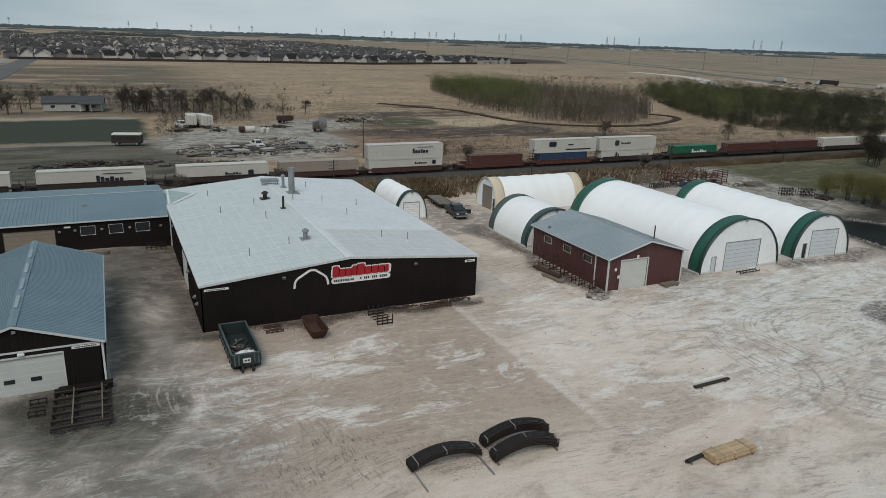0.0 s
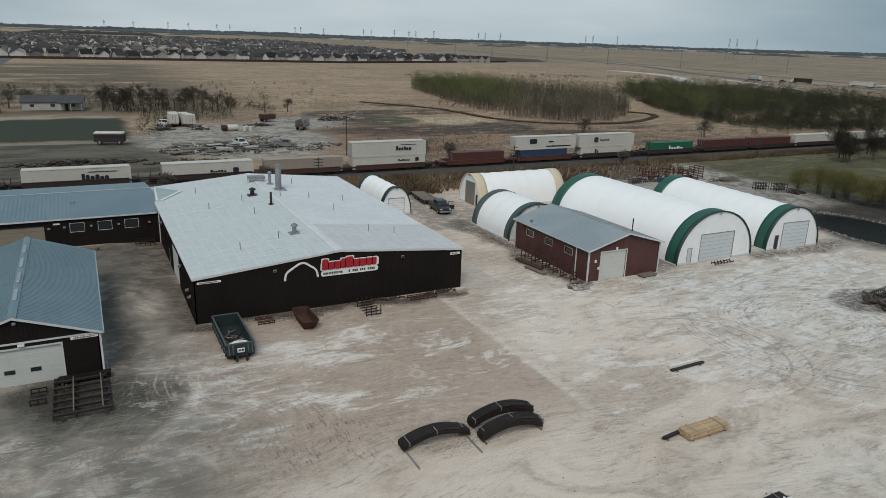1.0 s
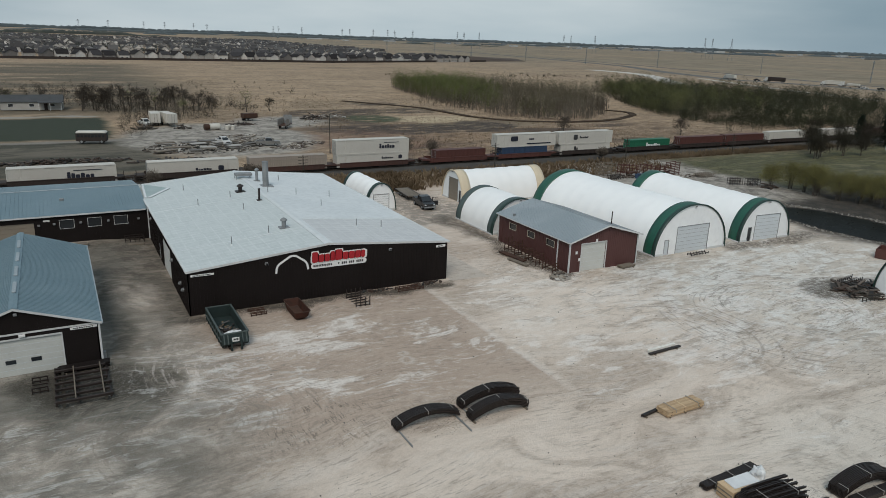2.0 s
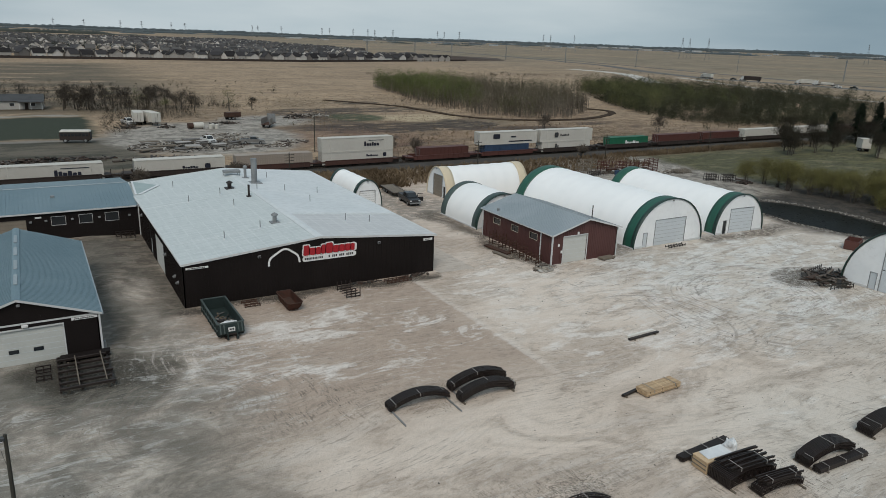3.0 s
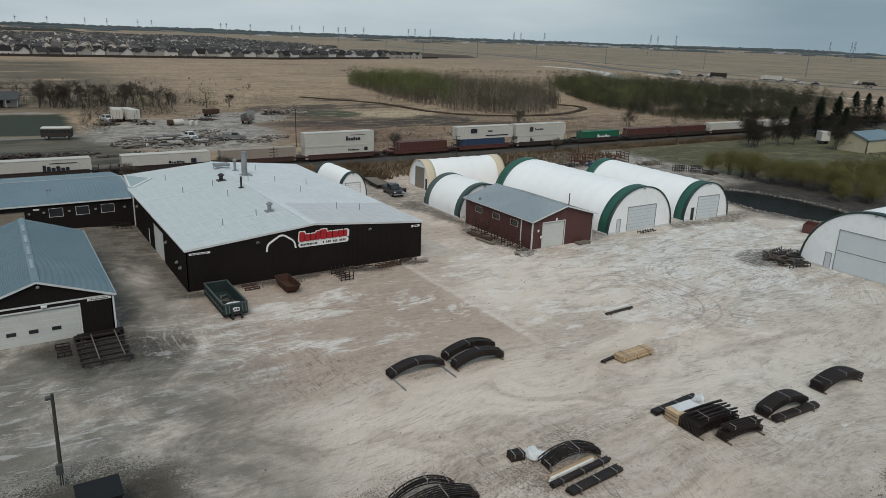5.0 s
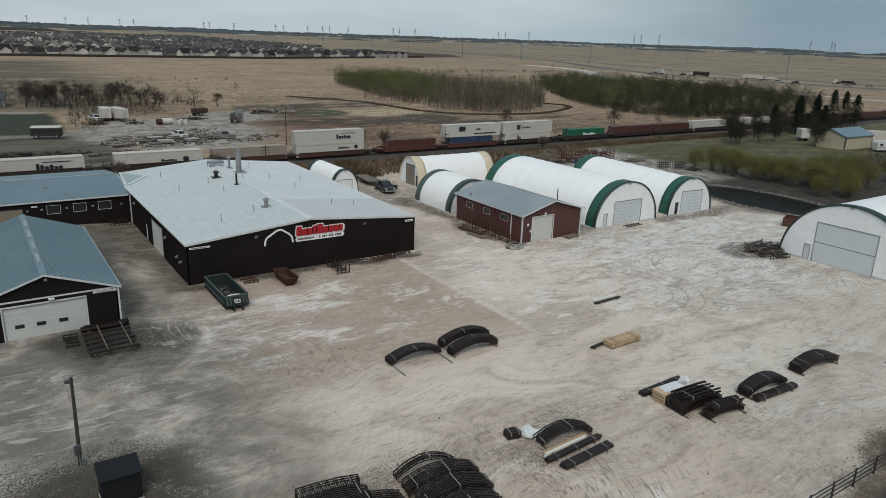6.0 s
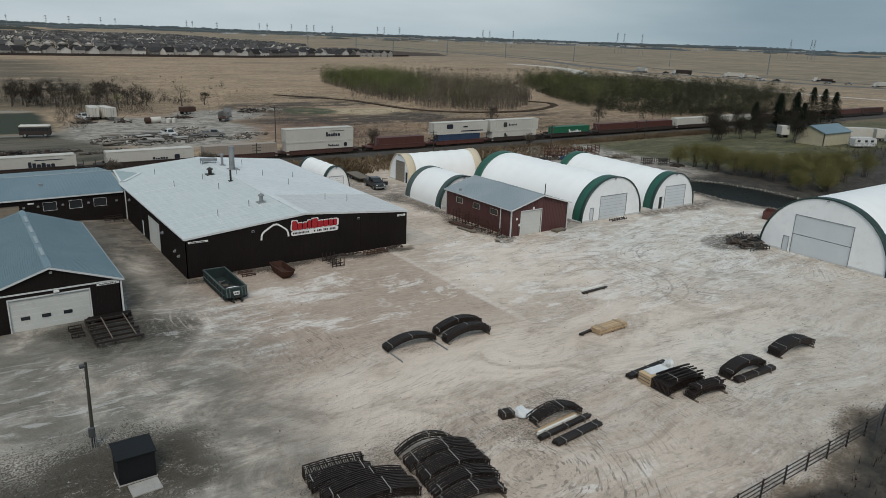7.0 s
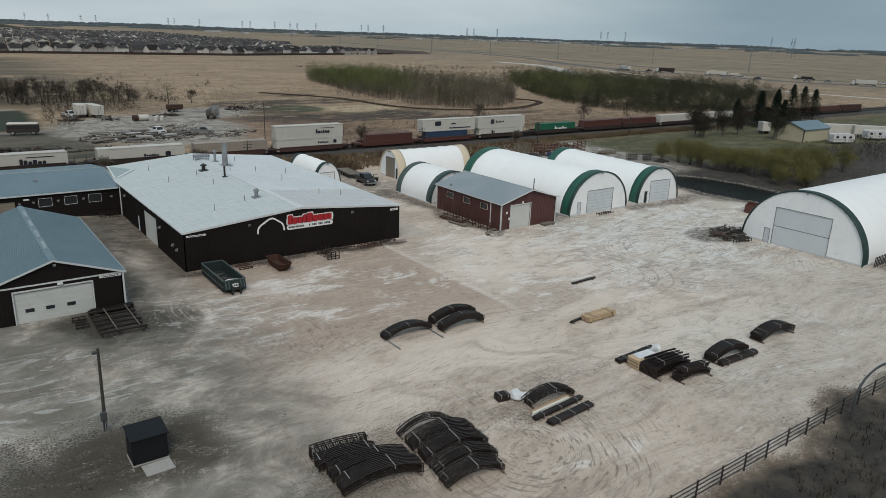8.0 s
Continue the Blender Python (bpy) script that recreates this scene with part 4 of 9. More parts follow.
    # the painted arch and the sign: plain shapes
    pts = [(x, -0.055, z) for x, z in ((8.45, 3.22), (8.5, 3.68), (8.62, 3.98), (8.82, 4.18), (9.85, 4.80), (10.08, 4.87), (10.33, 4.87), (10.56, 4.80), (11.36, 4.24), (11.56, 4.02), (11.68, 3.72), (11.75, 3.26))]
    part("arch_emblem", Geo().sweep(pts, 0.025, 0.10, (0, 1, 0)), SIGN_WHITE, b, "white arch emblem")
    sign = part("sign", rounded_plate(12.05, 18.15, 3.22, 3.78, -0.09, 0.03, 0.25), SIGN_WHITE, b, "white sign plate under red lettering shapes")
    x = 12.3
    for wdt in (0.16, 0.14, 0.13, 0.1, 0.13, 0.14, 0.13, 0.14, 0.1, 0.06, 0.13, 0.14):
        part("text_bar", Geo().box(x, -0.1, 3.40, x + wdt, -0.088, 3.62), SIGN_INK, sign)
        x += wdt + 0.045
    x = 14.95
    for k in range(14):
        if k not in (1, 5, 9):
            part("text_bar", Geo().box(x, -0.1, 3.39, x + 0.15, -0.088, 3.64), SIGN_INK, sign)
        x += 0.205
    letters = ((0.62, 1.12), (0.60, 0.80), (0.54, 0.80), (0.44, 1.02), (0.74, 1.14), (0.62, 0.80), (0.62, 0.80), (0.60, 0.80), (0.42, 0.80))
    part("sign_backing", rounded_plate(12.0, 18.2, 3.80, 4.72, -0.09, 0.02, 0.2, 0.05), SIGN_WHITE, sign, "white outline plate")
    x = 12.14
    for wdt, hgt in letters:
        part("sign_backing", rounded_plate(x - 0.1, x + wdt + 0.1, 3.82, 3.98 + hgt, -0.094, 0.02, 0.14, 0.06), SIGN_WHITE, sign)
        part("sign_shape", rounded_plate(x, x + wdt, 3.88, 3.88 + hgt, -0.125, 0.03, 0.16, 0.06), SIGN_RED, sign, "plain red lettering shape")
        x += wdt + 0.075
    return b


def rounded_plate(x0, x1, z0, z1, y, thick, r, lean=0.0):
    ring = []
    for cx, cz, a in ((x1 - r, z0 + r, -90), (x1 - r, z1 - r, 0), (x0 + r, z1 - r, 90), (x0 + r, z0 + r, 180)):
        for k in range(4):
            t = radians(a + 30 * k)
            ring.append((cx + r * math.cos(t) + lean * (cz - z0), y, cz + r * math.sin(t)))
    return Geo().slab(ring, (0, thick, 0))


def plate_sign(name, parent, x0, x1, z, h, y):
    """A narrow white plate with a line of writing too small to read."""
    p = part(name, Geo().box(x0, y - 0.02, z - h / 2, x1, y + 0.02, z + h / 2, 0.008), SIGN_WHITE, parent, "white plate with a dark line of lettering")
    x = x0 + 0.2
    rng = random.Random(int(x0 * 10))
    while x < x1 - 0.3:
        wdt = rng.uniform(0.05, 0.16)
        part("text_bar", Geo().box(x, y - 0.026, z - h * 0.25, x + wdt, y - 0.018, z + h * 0.25), SIGN_INK, p)
        x += wdt + 0.04
    return p


NEW_MEMBRANE = surface("new_roof_membrane", (0.66, 0.69, 0.70), (0.59, 0.625, 0.64), 0.5, 0.5, grain=3, bump=0.1)
warehouse()


def window_in(parent, u0, u1, z0, z1, m, frame_mat=WHITE_TRIM):
    """A window in a wall of local frame m: frame round the opening and a set-back pane."""
    w = 0.04
    f = part("window", Geo().box(u0 - w, -0.05, z0 - w, u1 + w, 0.05, z0).box(u0 - w, -0.05, z1, u1 + w, 0.05, z1 + w).box(u0 - w, -0.05, z0, u0, 0.05, z1).box(u1, -0.05, z0, u1 + w, 0.05, z1), frame_mat, parent, "pale framed window with a dark pane")
    f.matrix_basis = m
    part("pane", Geo().box(u0, 0.06, z0, u1, 0.08, z1), PANE, f)
    return f


def wing():
    """The long low wing behind, running off from the workshop's side."""
    b = thing("wing_building", "long low wing with black walls and blue-grey ribbed roof", "building")
    y0, ridge_y, ridge_z, eave, y1, x0 = 29.4, 39.0, 5.22, 4.05, 48.6, -62.0
    wins = [(-10.15, -8.6), (-7.05, -5.55), (-4.05, -2.5), (-22.0, -20.5), (-25.5, -24.0)]
    doors = [(-18.2, -12.9), (-36.0, -30.7)]
    ops = [(a - x0, c - x0, 2.28, 3.35) for a, c in wins] + [(a - x0, c - x0, 0.0, 3.25) for a, c in doors]
    m = pose(x0, y0, 0)
    part("wall", wall_geo(0, -x0, lambda u: 3.75, ops, rib=0.4), DARK_CLAD, b, "black ribbed wall").matrix_basis = m
    for a, c in wins:
        window_in(b, a - x0, c - x0, 2.28, 3.35, m)
    for a, c in doors:
        d = part("door", Geo().box(a, y0 + 0.08, 0, c, y0 + 0.14, 3.25), TAN_DOOR, b, "closed dull tan overhead door")
        for k in range(1, 6):
            part("panel_seam", Geo().box(a, y0 + 0.065, 0.54 * k - 0.012, c, y0 + 0.08, 0.54 * k + 0.012), OLD_WOOD, d)
    part("wall", wall_geo(0, -x0, lambda u: 3.75), DARK_CLAD, b).matrix_basis = pose(0, y1, 0, 0, 0, 180)
    part("wall", wall_geo(0, y1 - y0, lambda u: 3.75 + 1.3 * (1 - abs(u - 9.6) / 9.6), cuts=(9.6,)), DARK_CLAD, b).matrix_basis = pose(x0, y1, 0, 0, 0, -90)
    part("roof", ribbed_slope((x0 - 0.3, y0 - 0.28, eave), (-0.02, y0 - 0.28, eave), (-0.02, ridge_y, ridge_z), (x0 - 0.3, ridge_y, ridge_z), 0.08, 0.45), BLUE_ROOF, b, "blue-grey ribbed roof sheets")
    part("roof", ribbed_slope((-0.02, y1 + 0.4, eave), (x0 - 0.3, y1 + 0.4, eave), (x0 - 0.3, ridge_y, ridge_z), (-0.02, ridge_y, ridge_z), 0.08, 0.45), BLUE_ROOF, b)
    part("ridge_cap", Geo().tube((x0 - 0.3, ridge_y, ridge_z), (-0.02, ridge_y, ridge_z), 0.09, n=6), GREY_ROOF, b)
    part("fascia", Geo().box(x0 - 0.3, y0 - 0.33, eave - 0.16, -0.3, y0 - 0.28, eave + 0.02), WHITE_TRIM, b)
    for x, z in ((-10.75, 2.95), (-7.85, 2.9), (-4.75, 2.85), (-1.2, 2.8), (-12.4, 2.9)):
        part("wall_lamp", Geo().box(x - 0.15, y0 - 0.2, z - 0.12, x + 0.15, y0 - 0.03, z + 0.12, 0.03), GALV, b, "small grey wall lamp")
    part("wall_plate", Geo().box(-11.9, y0 - 0.05, 3.3, -11.2, y0 - 0.03, 3.5), SIGN_WHITE, b)
    part("roof_vent", Geo().box(-9.9, 34.5, 4.6, -9.4, 34.9, 4.95, 0.04), GALV, b)
    return b


wing()


SHED_Z = 0.45


def shed():
    """Black gabled shed with the blue-grey roof and a big door."""
    b = thing("gabled_shed", "black metal shed with blue-grey ribbed roof and white trims", "shed", (0, 0, SHED_Z))
    x0, x1, y0, y1, eave, peak, mid = -19.2, -8.0, -8.05, 14.3, 3.5, 5.5, -13.62

    def gable(u):
        return 3.42 + (peak - eave) * (1 - abs(u - 5.6) / 5.6)

    hole = [(2.24, 8.5, 0.0, 2.94)]
    part("wall", wall_geo(0, x1 - x0, gable, hole, rib=0.3, cuts=(5.6,)), DARK_CLAD, b, "black ribbed gable wall").matrix_basis = pose(x0, y0, 0)
    part("wall", wall_geo(0, x1 - x0, gable, cuts=(5.6,)), DARK_CLAD, b).matrix_basis = pose(x1, y1, 0, 0, 0, 180)
    part("wall", wall_geo(0, y1 - y0, lambda u: 3.42, rib=0.3), DARK_CLAD, b).matrix_basis = pose(x1, y0, 0, 0, 0, 90)
    part("wall", wall_geo(0, y1 - y0, lambda u: 3.42), DARK_CLAD, b).matrix_basis = pose(x0, y1, 0, 0, 0, -90)
    d = part("door", Geo().box(-16.96, y0 + 0.08, 0.02, -10.7, y0 + 0.14, 2.94), WHITE_DOOR, b, "closed off-white sectional door")
    for k in range(1, 6):
        part("panel_seam", Geo().box(-16.96, y0 + 0.068, 0.488 * k - 0.012, -10.7, y0 + 0.08, 0.488 * k + 0.012), GREY_DOOR, d)
    for x in (-15.85, -14.25, -12.55):
        part("pane", Geo().box(x - 0.35, y0 + 0.05, 0.98, x + 0.35, y0 + 0.079, 1.3), PANE, d)
    part("door_frame", Geo().box(-17.06, y0 - 0.07, 0, -16.96, y0, 3.06).box(-10.7, y0 - 0.07, 0, -10.6, y0, 3.06).box(-16.96, y0 - 0.07, 2.94, -10.7, y0, 3.06), WHITE_TRIM, b)
    part("trim", Geo().box(x0, y0 - 0.07, 3.36, x1 + 0.05, y0 - 0.035, 3.5), WHITE_TRIM, b, "white band across the gable")
    part("trim", Geo().box(x1 - 0.09, y0 - 0.07, 0.0, x1 + 0.06, y0 - 0.035, 3.36), WHITE_TRIM, b, "white corner trim")
    part("trim", Geo().box(x1 + 0.035, y0 - 0.03, 0.0, x1 + 0.06, y0 + 0.1, 3.36), WHITE_TRIM, b)
    for p, q, r, s in (((x1 + 0.2, y0 - 0.22, eave), (x1 + 0.2, y1 + 0.3, eave), (mid, y1 + 0.3, peak), (mid, y0 - 0.22, peak)),
                       ((x0 - 0.2, y1 + 0.3, eave), (x0 - 0.2, y0 - 0.22, eave), (mid, y0 - 0.22, peak), (mid, y1 + 0.3, peak))):
        part("roof", ribbed_slope(p, q, r, s, 0.08, 0.3, 0.025), BLUE_ROOF, b, "blue-grey ribbed roof sheets")
    for xe in (x0 - 0.2, x1 + 0.2):
        part("fascia", Geo().slab([(xe, y0 - 0.26, eave - 0.14), (mid, y0 - 0.26, peak - 0.14), (mid, y0 - 0.26, peak + 0.04), (xe, y0 - 0.26, eave + 0.04)], (0, 0.04, 0)), WHITE_TRIM, b, "white verge trim")
        part("gutter", Geo().box(min(xe, xe + 0.1), y0 - 0.22, eave - 0.13, max(xe, xe + 0.1), y1 + 0.3, eave + 0.0), GREY_ROOF, b)
    part("ridge_cap", Geo().slab([(mid - 0.3, y0 - 0.22, peak - 0.05), (mid, y0 - 0.22, peak + 0.05), (mid + 0.3, y0 - 0.22, peak - 0.05), (mid + 0.3, y1 + 0.3, peak - 0.05), (mid, y1 + 0.3, peak + 0.05), (mid - 0.3, y1 + 0.3, peak - 0.05)], (0, 0, 0.03)), BLUE_ROOF, b, "blue-grey ridge cap")
    for y in (-4.6, -0.2, 4.2, 8.6):
        part("ridge_vent", Geo().box(mid - 0.15, y, peak + 0.02, mid + 0.15, y + 2.6, peak + 0.16, 0.04), GREY_ROOF, b, "low ridge vent")
    plate_sign("wall_plate", b, -10.05, -8.15, 3.22, 0.2, y0 - 0.05)
    part("wall_lamp", Geo().box(-13.5, y0 - 0.25, 3.15, -13.05, y0 - 0.03, 3.34, 0.03), SIGN_WHITE, b)
    part("wall_lamp", Geo().box(-13.65, y0 - 0.2, 4.9, -13.4, y0 - 0.03, 5.1, 0.03), GALV, b)
    part("meter_box", Geo().box(x1 + 0.04, y0 + 0.2, 0.05, x1 + 0.3, y0 + 0.6, 0.75, 0.02), GALV, b)
    return b


shed()


def red_shed():
    """Maroon gabled garage."""
    b = thing("maroon_garage", "maroon metal garage with grey roof and white corner trims", "garage")
    x0, x1, y0, y1, eave, peak, mid = 42.3, 52.95, -4.1, 11.2, 3.85, 5.45, 47.75
    half = (x1 - x0) / 2

    def gable(u):
        return 3.78 + (peak - eave) * (1 - abs(u - half) / half)

    part("wall", wall_geo(0, x1 - x0, gable, [(1.75, 5.5, 0.0, 3.4), (0.45, 1.35, 0.0, 2.05)], rib=0.3, cuts=(half,)), MAROON, b, "maroon ribbed gable wall").matrix_basis = pose(x0, y0, 0)
    part("wall", wall_geo(0, x1 - x0, gable, cuts=(half,)), MAROON, b).matrix_basis = pose(x1, y1, 0, 0, 0, 180)
    m = pose(x0, y1, 0, 0, 0, -90)
    wins = [(y1 - c, y1 - a, 2.38, 3.15) for a, c in ((7.09, 8.6), (2.97, 4.48), (-1.08, 0.46))]
    part("wall", wall_geo(0, y1 - y0, lambda u: 3.78, wins + [(0.85, 1.75, 0.0, 2.05)], rib=0.3), MAROON, b, "maroon ribbed side wall").matrix_basis = m
    for o in wins:
        window_in(b, *o, m, CREAM_TRIM)
    part("wall", wall_geo(0, y1 - y0, lambda u: 3.78, rib=0.6), MAROON, b).matrix_basis = pose(x1, y0, 0, 0, 0, 90)
    part("side_door", Geo().box(x0 + 0.06, y1 - 1.75, 0, x0 + 0.12, y1 - 0.85, 2.05), MAROON, b)
    d = part("door", Geo().box(x0 + 1.75, y0 + 0.08, 0.02, x0 + 5.5, y0 + 0.14, 3.4), WHITE_DOOR, b, "closed off-white garage door")
    for k in range(1, 6):
        part("panel_seam", Geo().box(x0 + 1.75, y0 + 0.068, 0.56 * k - 0.01, x0 + 5.5, y0 + 0.08, 0.56 * k + 0.01), GREY_DOOR, d)
    part("door_frame", Geo().box(x0 + 1.64, y0 - 0.07, 0, x0 + 1.75, y0, 3.5).box(x0 + 5.5, y0 - 0.07, 0, x0 + 5.61, y0, 3.5).box(x0 + 1.75, y0 - 0.07, 3.4, x0 + 5.5, y0, 3.5), WHITE_TRIM, b)
    part("walk_door", Geo().box(x0 + 0.45, y0 + 0.06, 0, x0 + 1.35, y0 + 0.12, 2.05), MAROON, b, "maroon walk door")
    for x, z in ((x0 + 1.0, 2.45), (x0 + 1.5, 1.55), (x0 + 4.0, 3.68)):
        part("wall_plate", Geo().box(x - 0.14, y0 - 0.06, z - 0.17, x + 0.14, y0 - 0.03, z + 0.17), SIGN_WHITE, b)
    for x, y in ((x0 - 0.06, y0 - 0.06), (x1 - 0.1, y0 - 0.06), (x0 - 0.06, y1 - 0.1), (x0 - 0.06, y0 + 2.2)):
        part("corner_trim", Geo().box(x, y, 0, x + 0.16, y + 0.16, 3.75), WHITE_TRIM, b)
    part("roof", ribbed_slope((x0 - 0.35, y1 + 0.3, eave), (x0 - 0.35, y0 - 0.4, eave), (mid, y0 - 0.4, peak), (mid, y1 + 0.3, peak), 0.08, 0.3, 0.02), GREY_ROOF, b, "grey ribbed roof sheets")
    part("roof", ribbed_slope((x1 + 0.35, y0 - 0.4, eave), (x1 + 0.35, y1 + 0.3, eave), (mid, y1 + 0.3, peak), (mid, y0 - 0.4, peak), 0.08, 0.3, 0.02), GREY_ROOF, b)
    part("ridge_cap", Geo().tube((mid, y0 - 0.4, peak), (mid, y1 + 0.3, peak), 0.07, n=6), GREY_ROOF, b)
    for xe in (x0 - 0.35, x1 + 0.35):
        part("fascia", Geo().slab([(xe, y0 - 0.44, eave - 0.15), (mid, y0 - 0.44, peak - 0.15), (mid, y0 - 0.44, peak + 0.04), (xe, y0 - 0.44, eave + 0.04)], (0, 0.04, 0)), WHITE_TRIM, b)
        part("gutter", Geo().box(min(xe, xe + 0.1), y0 - 0.4, eave - 0.14, max(xe, xe + 0.1), y1 + 0.3, eave), WHITE_TRIM, b)
    part("flue", Geo().tube((51.2, -1.0, 3.9), (51.2, -1.0, 6.1), 0.07, n=8), BLACK_STEEL, b, "thin dark flue pipe")
    part("roof_vent", Geo().box(42.6, 8.2, 3.9, 42.9, 8.5, 4.4, 0.03), GALV, b)
    return b


CREAM_TRIM = surface("cream_trim", (0.52, 0.47, 0.38), (0.46, 0.41, 0.33), 1.0, 0.6, bump=0.03)
red_shed()


def arch_z(u, w, h):
    """Height of the arch at u from its middle."""
    t = min(abs(u) / (w / 2), 1.0)
    return 0.25 + (h - 0.25) * (1 - t ** 2.04) ** 0.5


def hoop(name, label, w, h, length, at, turn, band, band_label, door, walk=None, door_mat=GREY_DOOR, dark_walk=False, seam=False, ribs=2.4, bw=1.1, trim=None, group="fabric hoop buildings"):
    """A fabric building on arched trusses: its front at local y = 0, running along +y."""
    b = thing(name, label, "fabric building", at, turn, group)
    n = 40
    ang = [math.pi * k / n for k in range(n + 1)]

    def ring(y, grow):
        out = []
        for t in ang:
            u = -math.cos(t) * w / 2
            z = arch_z(u, w, h) if 0 < t < math.pi else 0.0
            s = 1 + grow
            out.append((u * s, y, z * (1 + grow * 1.0)))
        return out

    def skin(y0, y1, grow, rows, sag):
        g = Geo()
        k = len(ang)
        for j in range(rows + 1):
            y = y0 + (y1 - y0) * j / rows
            dip = -sag * (1 - abs(math.cos(math.pi * y / ribs)) ** 3)
            g.v += ring(y, grow + dip / (w / 2))
        g.f = [(j * k + i, (j + 1) * k + i, (j + 1) * k + i + 1, j * k + i + 1) for j in range(rows) for i in range(k - 1)]
        m = len(g.v)
        g.v += ring(y1, grow - 0.012) + ring(y0, grow - 0.012)
        g.f += [((rows * k) + i, m + i, m + i + 1, rows * k + i + 1) for i in range(k - 1)]
        g.f += [(i, i + 1, m + k + i + 1, m + k + i) for i in range(k - 1)]
        return g

    part("cover", skin(0.0, length, 0.0, max(8, int(length / 0.3)), 0.05), FABRIC, b, "taut white fabric cover", True)
    part("band", skin(-0.06, bw, 0.008, 3, 0.0), band, b, band_label, True)
    part("band", skin(length - bw, length + 0.06, 0.008, 3, 0.0), band, b, band_label, True)
    edge = [(-(w / 2 + 0.02) * math.cos(t), -0.12, max(0.0, arch_z(-math.cos(t) * w / 2, w, h) * 1.008) if 0 < t < math.pi else 0.0) for t in ang]
    part("edge_tube", Geo().path(edge, 0.09, 5), trim or band, b)
    if trim:
        part("edge_strip", skin(-0.07, 0.42, 0.012, 2, 0.0), trim, b, "dark strip along the band's edge", True)
    cuts = [-math.cos(t) * w / 2 * 0.995 for t in ang]
    ops = [door]
    if walk:
        ops.append((*walk, 0.0, 2.0))
    front = wall_geo(-w / 2 * 0.995, w / 2 * 0.995, lambda u: arch_z(u, w, h) - 0.03, ops, 0.1, cuts=cuts)
    part("end_wall", front, FABRIC_END, b, "white fabric end wall")
    part("end_wall", wall_geo(-w / 2 * 0.995, w / 2 * 0.995, lambda u: arch_z(u, w, h) - 0.03, (), 0.1, cuts=cuts), FABRIC_END, b).matrix_basis = pose(0, length, 0, 0, 0, 180)
    d = part("door", Geo().box(door[0], 0.03, door[2] + 0.03, door[1], 0.08, door[3]), door_mat, b, "large closed door panel")
    if seam:
        part("door_seam", Geo().box(door[0], 0.015, door[3] / 2 - 0.03, door[1], 0.03, door[3] / 2 + 0.03), SIGN_INK, d)
    else:
        for k in range(1, 7):
            z = door[3] * k / 7
            part("panel_seam", Geo().box(door[0], 0.018, z - 0.012, door[1], 0.03, z + 0.012), GALV, d)
    fr = 0.07
    part("door_frame", Geo().box(door[0] - fr, -0.05, 0, door[0], 0.02, door[3] + fr).box(door[1], -0.05, 0, door[1] + fr, 0.02, door[3] + fr).box(door[0], -0.05, door[3], door[1], 0.02, door[3] + fr), GALV, b, "thin grey door frame")
    if walk:
        p = part("walk_door", Geo().box(walk[0], 0.03, 0.02, walk[1], 0.07, 2.0), PANE if dark_walk else GREY_DOOR, b, "dark walk door" if dark_walk else "pale walk door")
        part("door_frame", Geo().box(walk[0] - 0.05, -0.04, 0, walk[0], 0.02, 2.05).box(walk[1], -0.04, 0, walk[1] + 0.05, 0.02, 2.05).box(walk[0], -0.04, 2.0, walk[1], 0.02, 2.05), GALV, p)
    for s in (-1, 1):
        part("base_skirt", Geo().box(min(s * w / 2, s * (w / 2 + 0.14)), -0.1, 0, max(s * w / 2, s * (w / 2 + 0.14)), length, 0.16, 0.03), WHITE_TRIM, b)
    part("base_skirt", Geo().box(-w / 2, -0.16, 0, (walk[0] - 0.1) if walk and walk[0] < door[0] else door[0] - fr, -0.02, 0.27, 0.03), WHITE_TRIM, b)
    part("base_skirt", Geo().box(door[1] + fr, -0.16, 0, (walk[0] - 0.1) if walk and walk[0] > door[1] else w / 2, -0.02, 0.27, 0.03), WHITE_TRIM, b)
    part("wall_lamp", Geo().box(-0.14, -0.26, h - 0.28, 0.14, -0.14, h - 0.1, 0.02), GALV, b)
    return b


hoop("fabric_building", "large white fabric building with wide green end bands", 13.15, 6.4, 27.2, (63.6, -3.15, 0), 0, GREEN_BAND, "green fabric band", (-2.75, 3.1, 0, 3.6), (-4.85, -4.15), GREY_DOOR, bw=1.9, trim=DARK_BAND)
hoop("fabric_building", "white fabric building with green end bands beside a pond", 9.95, 5.75, 24.2, (78.75, -2.95, 0), -3, GREEN_BAND, "green fabric band", (-2.1, 2.7, 0, 3.65), (-3.4, -2.75), GREY_DOOR, True, bw=1.9, trim=DARK_BAND)
hoop("fabric_building", "largest white fabric building with a dark green edge band", 16.5, 7.95, 38.0, (71.4, -31.6, 0), -90, DARK_BAND, "dark green fabric band", (-3.85, 3.65, 0, 5.15), (-5.05, -4.3), GREY_DOOR, seam=True, bw=1.3)
hoop("fabric_building", "white fabric building with cream end bands and a tan door", 6.9, 5.05, 17.0, (48.8, 35.6, 0), -90, CREAM_BAND, "cream fabric band", (-1.25, 1.75, 0, 3.75), (2.2, 2.75), TAN_DOOR, True, bw=1.7)
hoop("fabric_building", "small white fabric building with faded green bands behind the garage", 9.0, 4.85, 10.2, (47.5, 13.9, 0), 0, FADED_BAND, "faded grey-green fabric band", (-1.8, 1.8, 0, 3.2), None, GREY_DOOR, bw=1.3, trim=DARK_BAND)
hoop("fabric_building", "narrow white fabric shelter with dark edge bands", 4.9, 4.35, 10.9, (34.25, 32.6, 0), 0, DARK_BAND, "dark green fabric band", (-1.3, 1.3, 0, 2.6), None, FABRIC_END, bw=0.8)


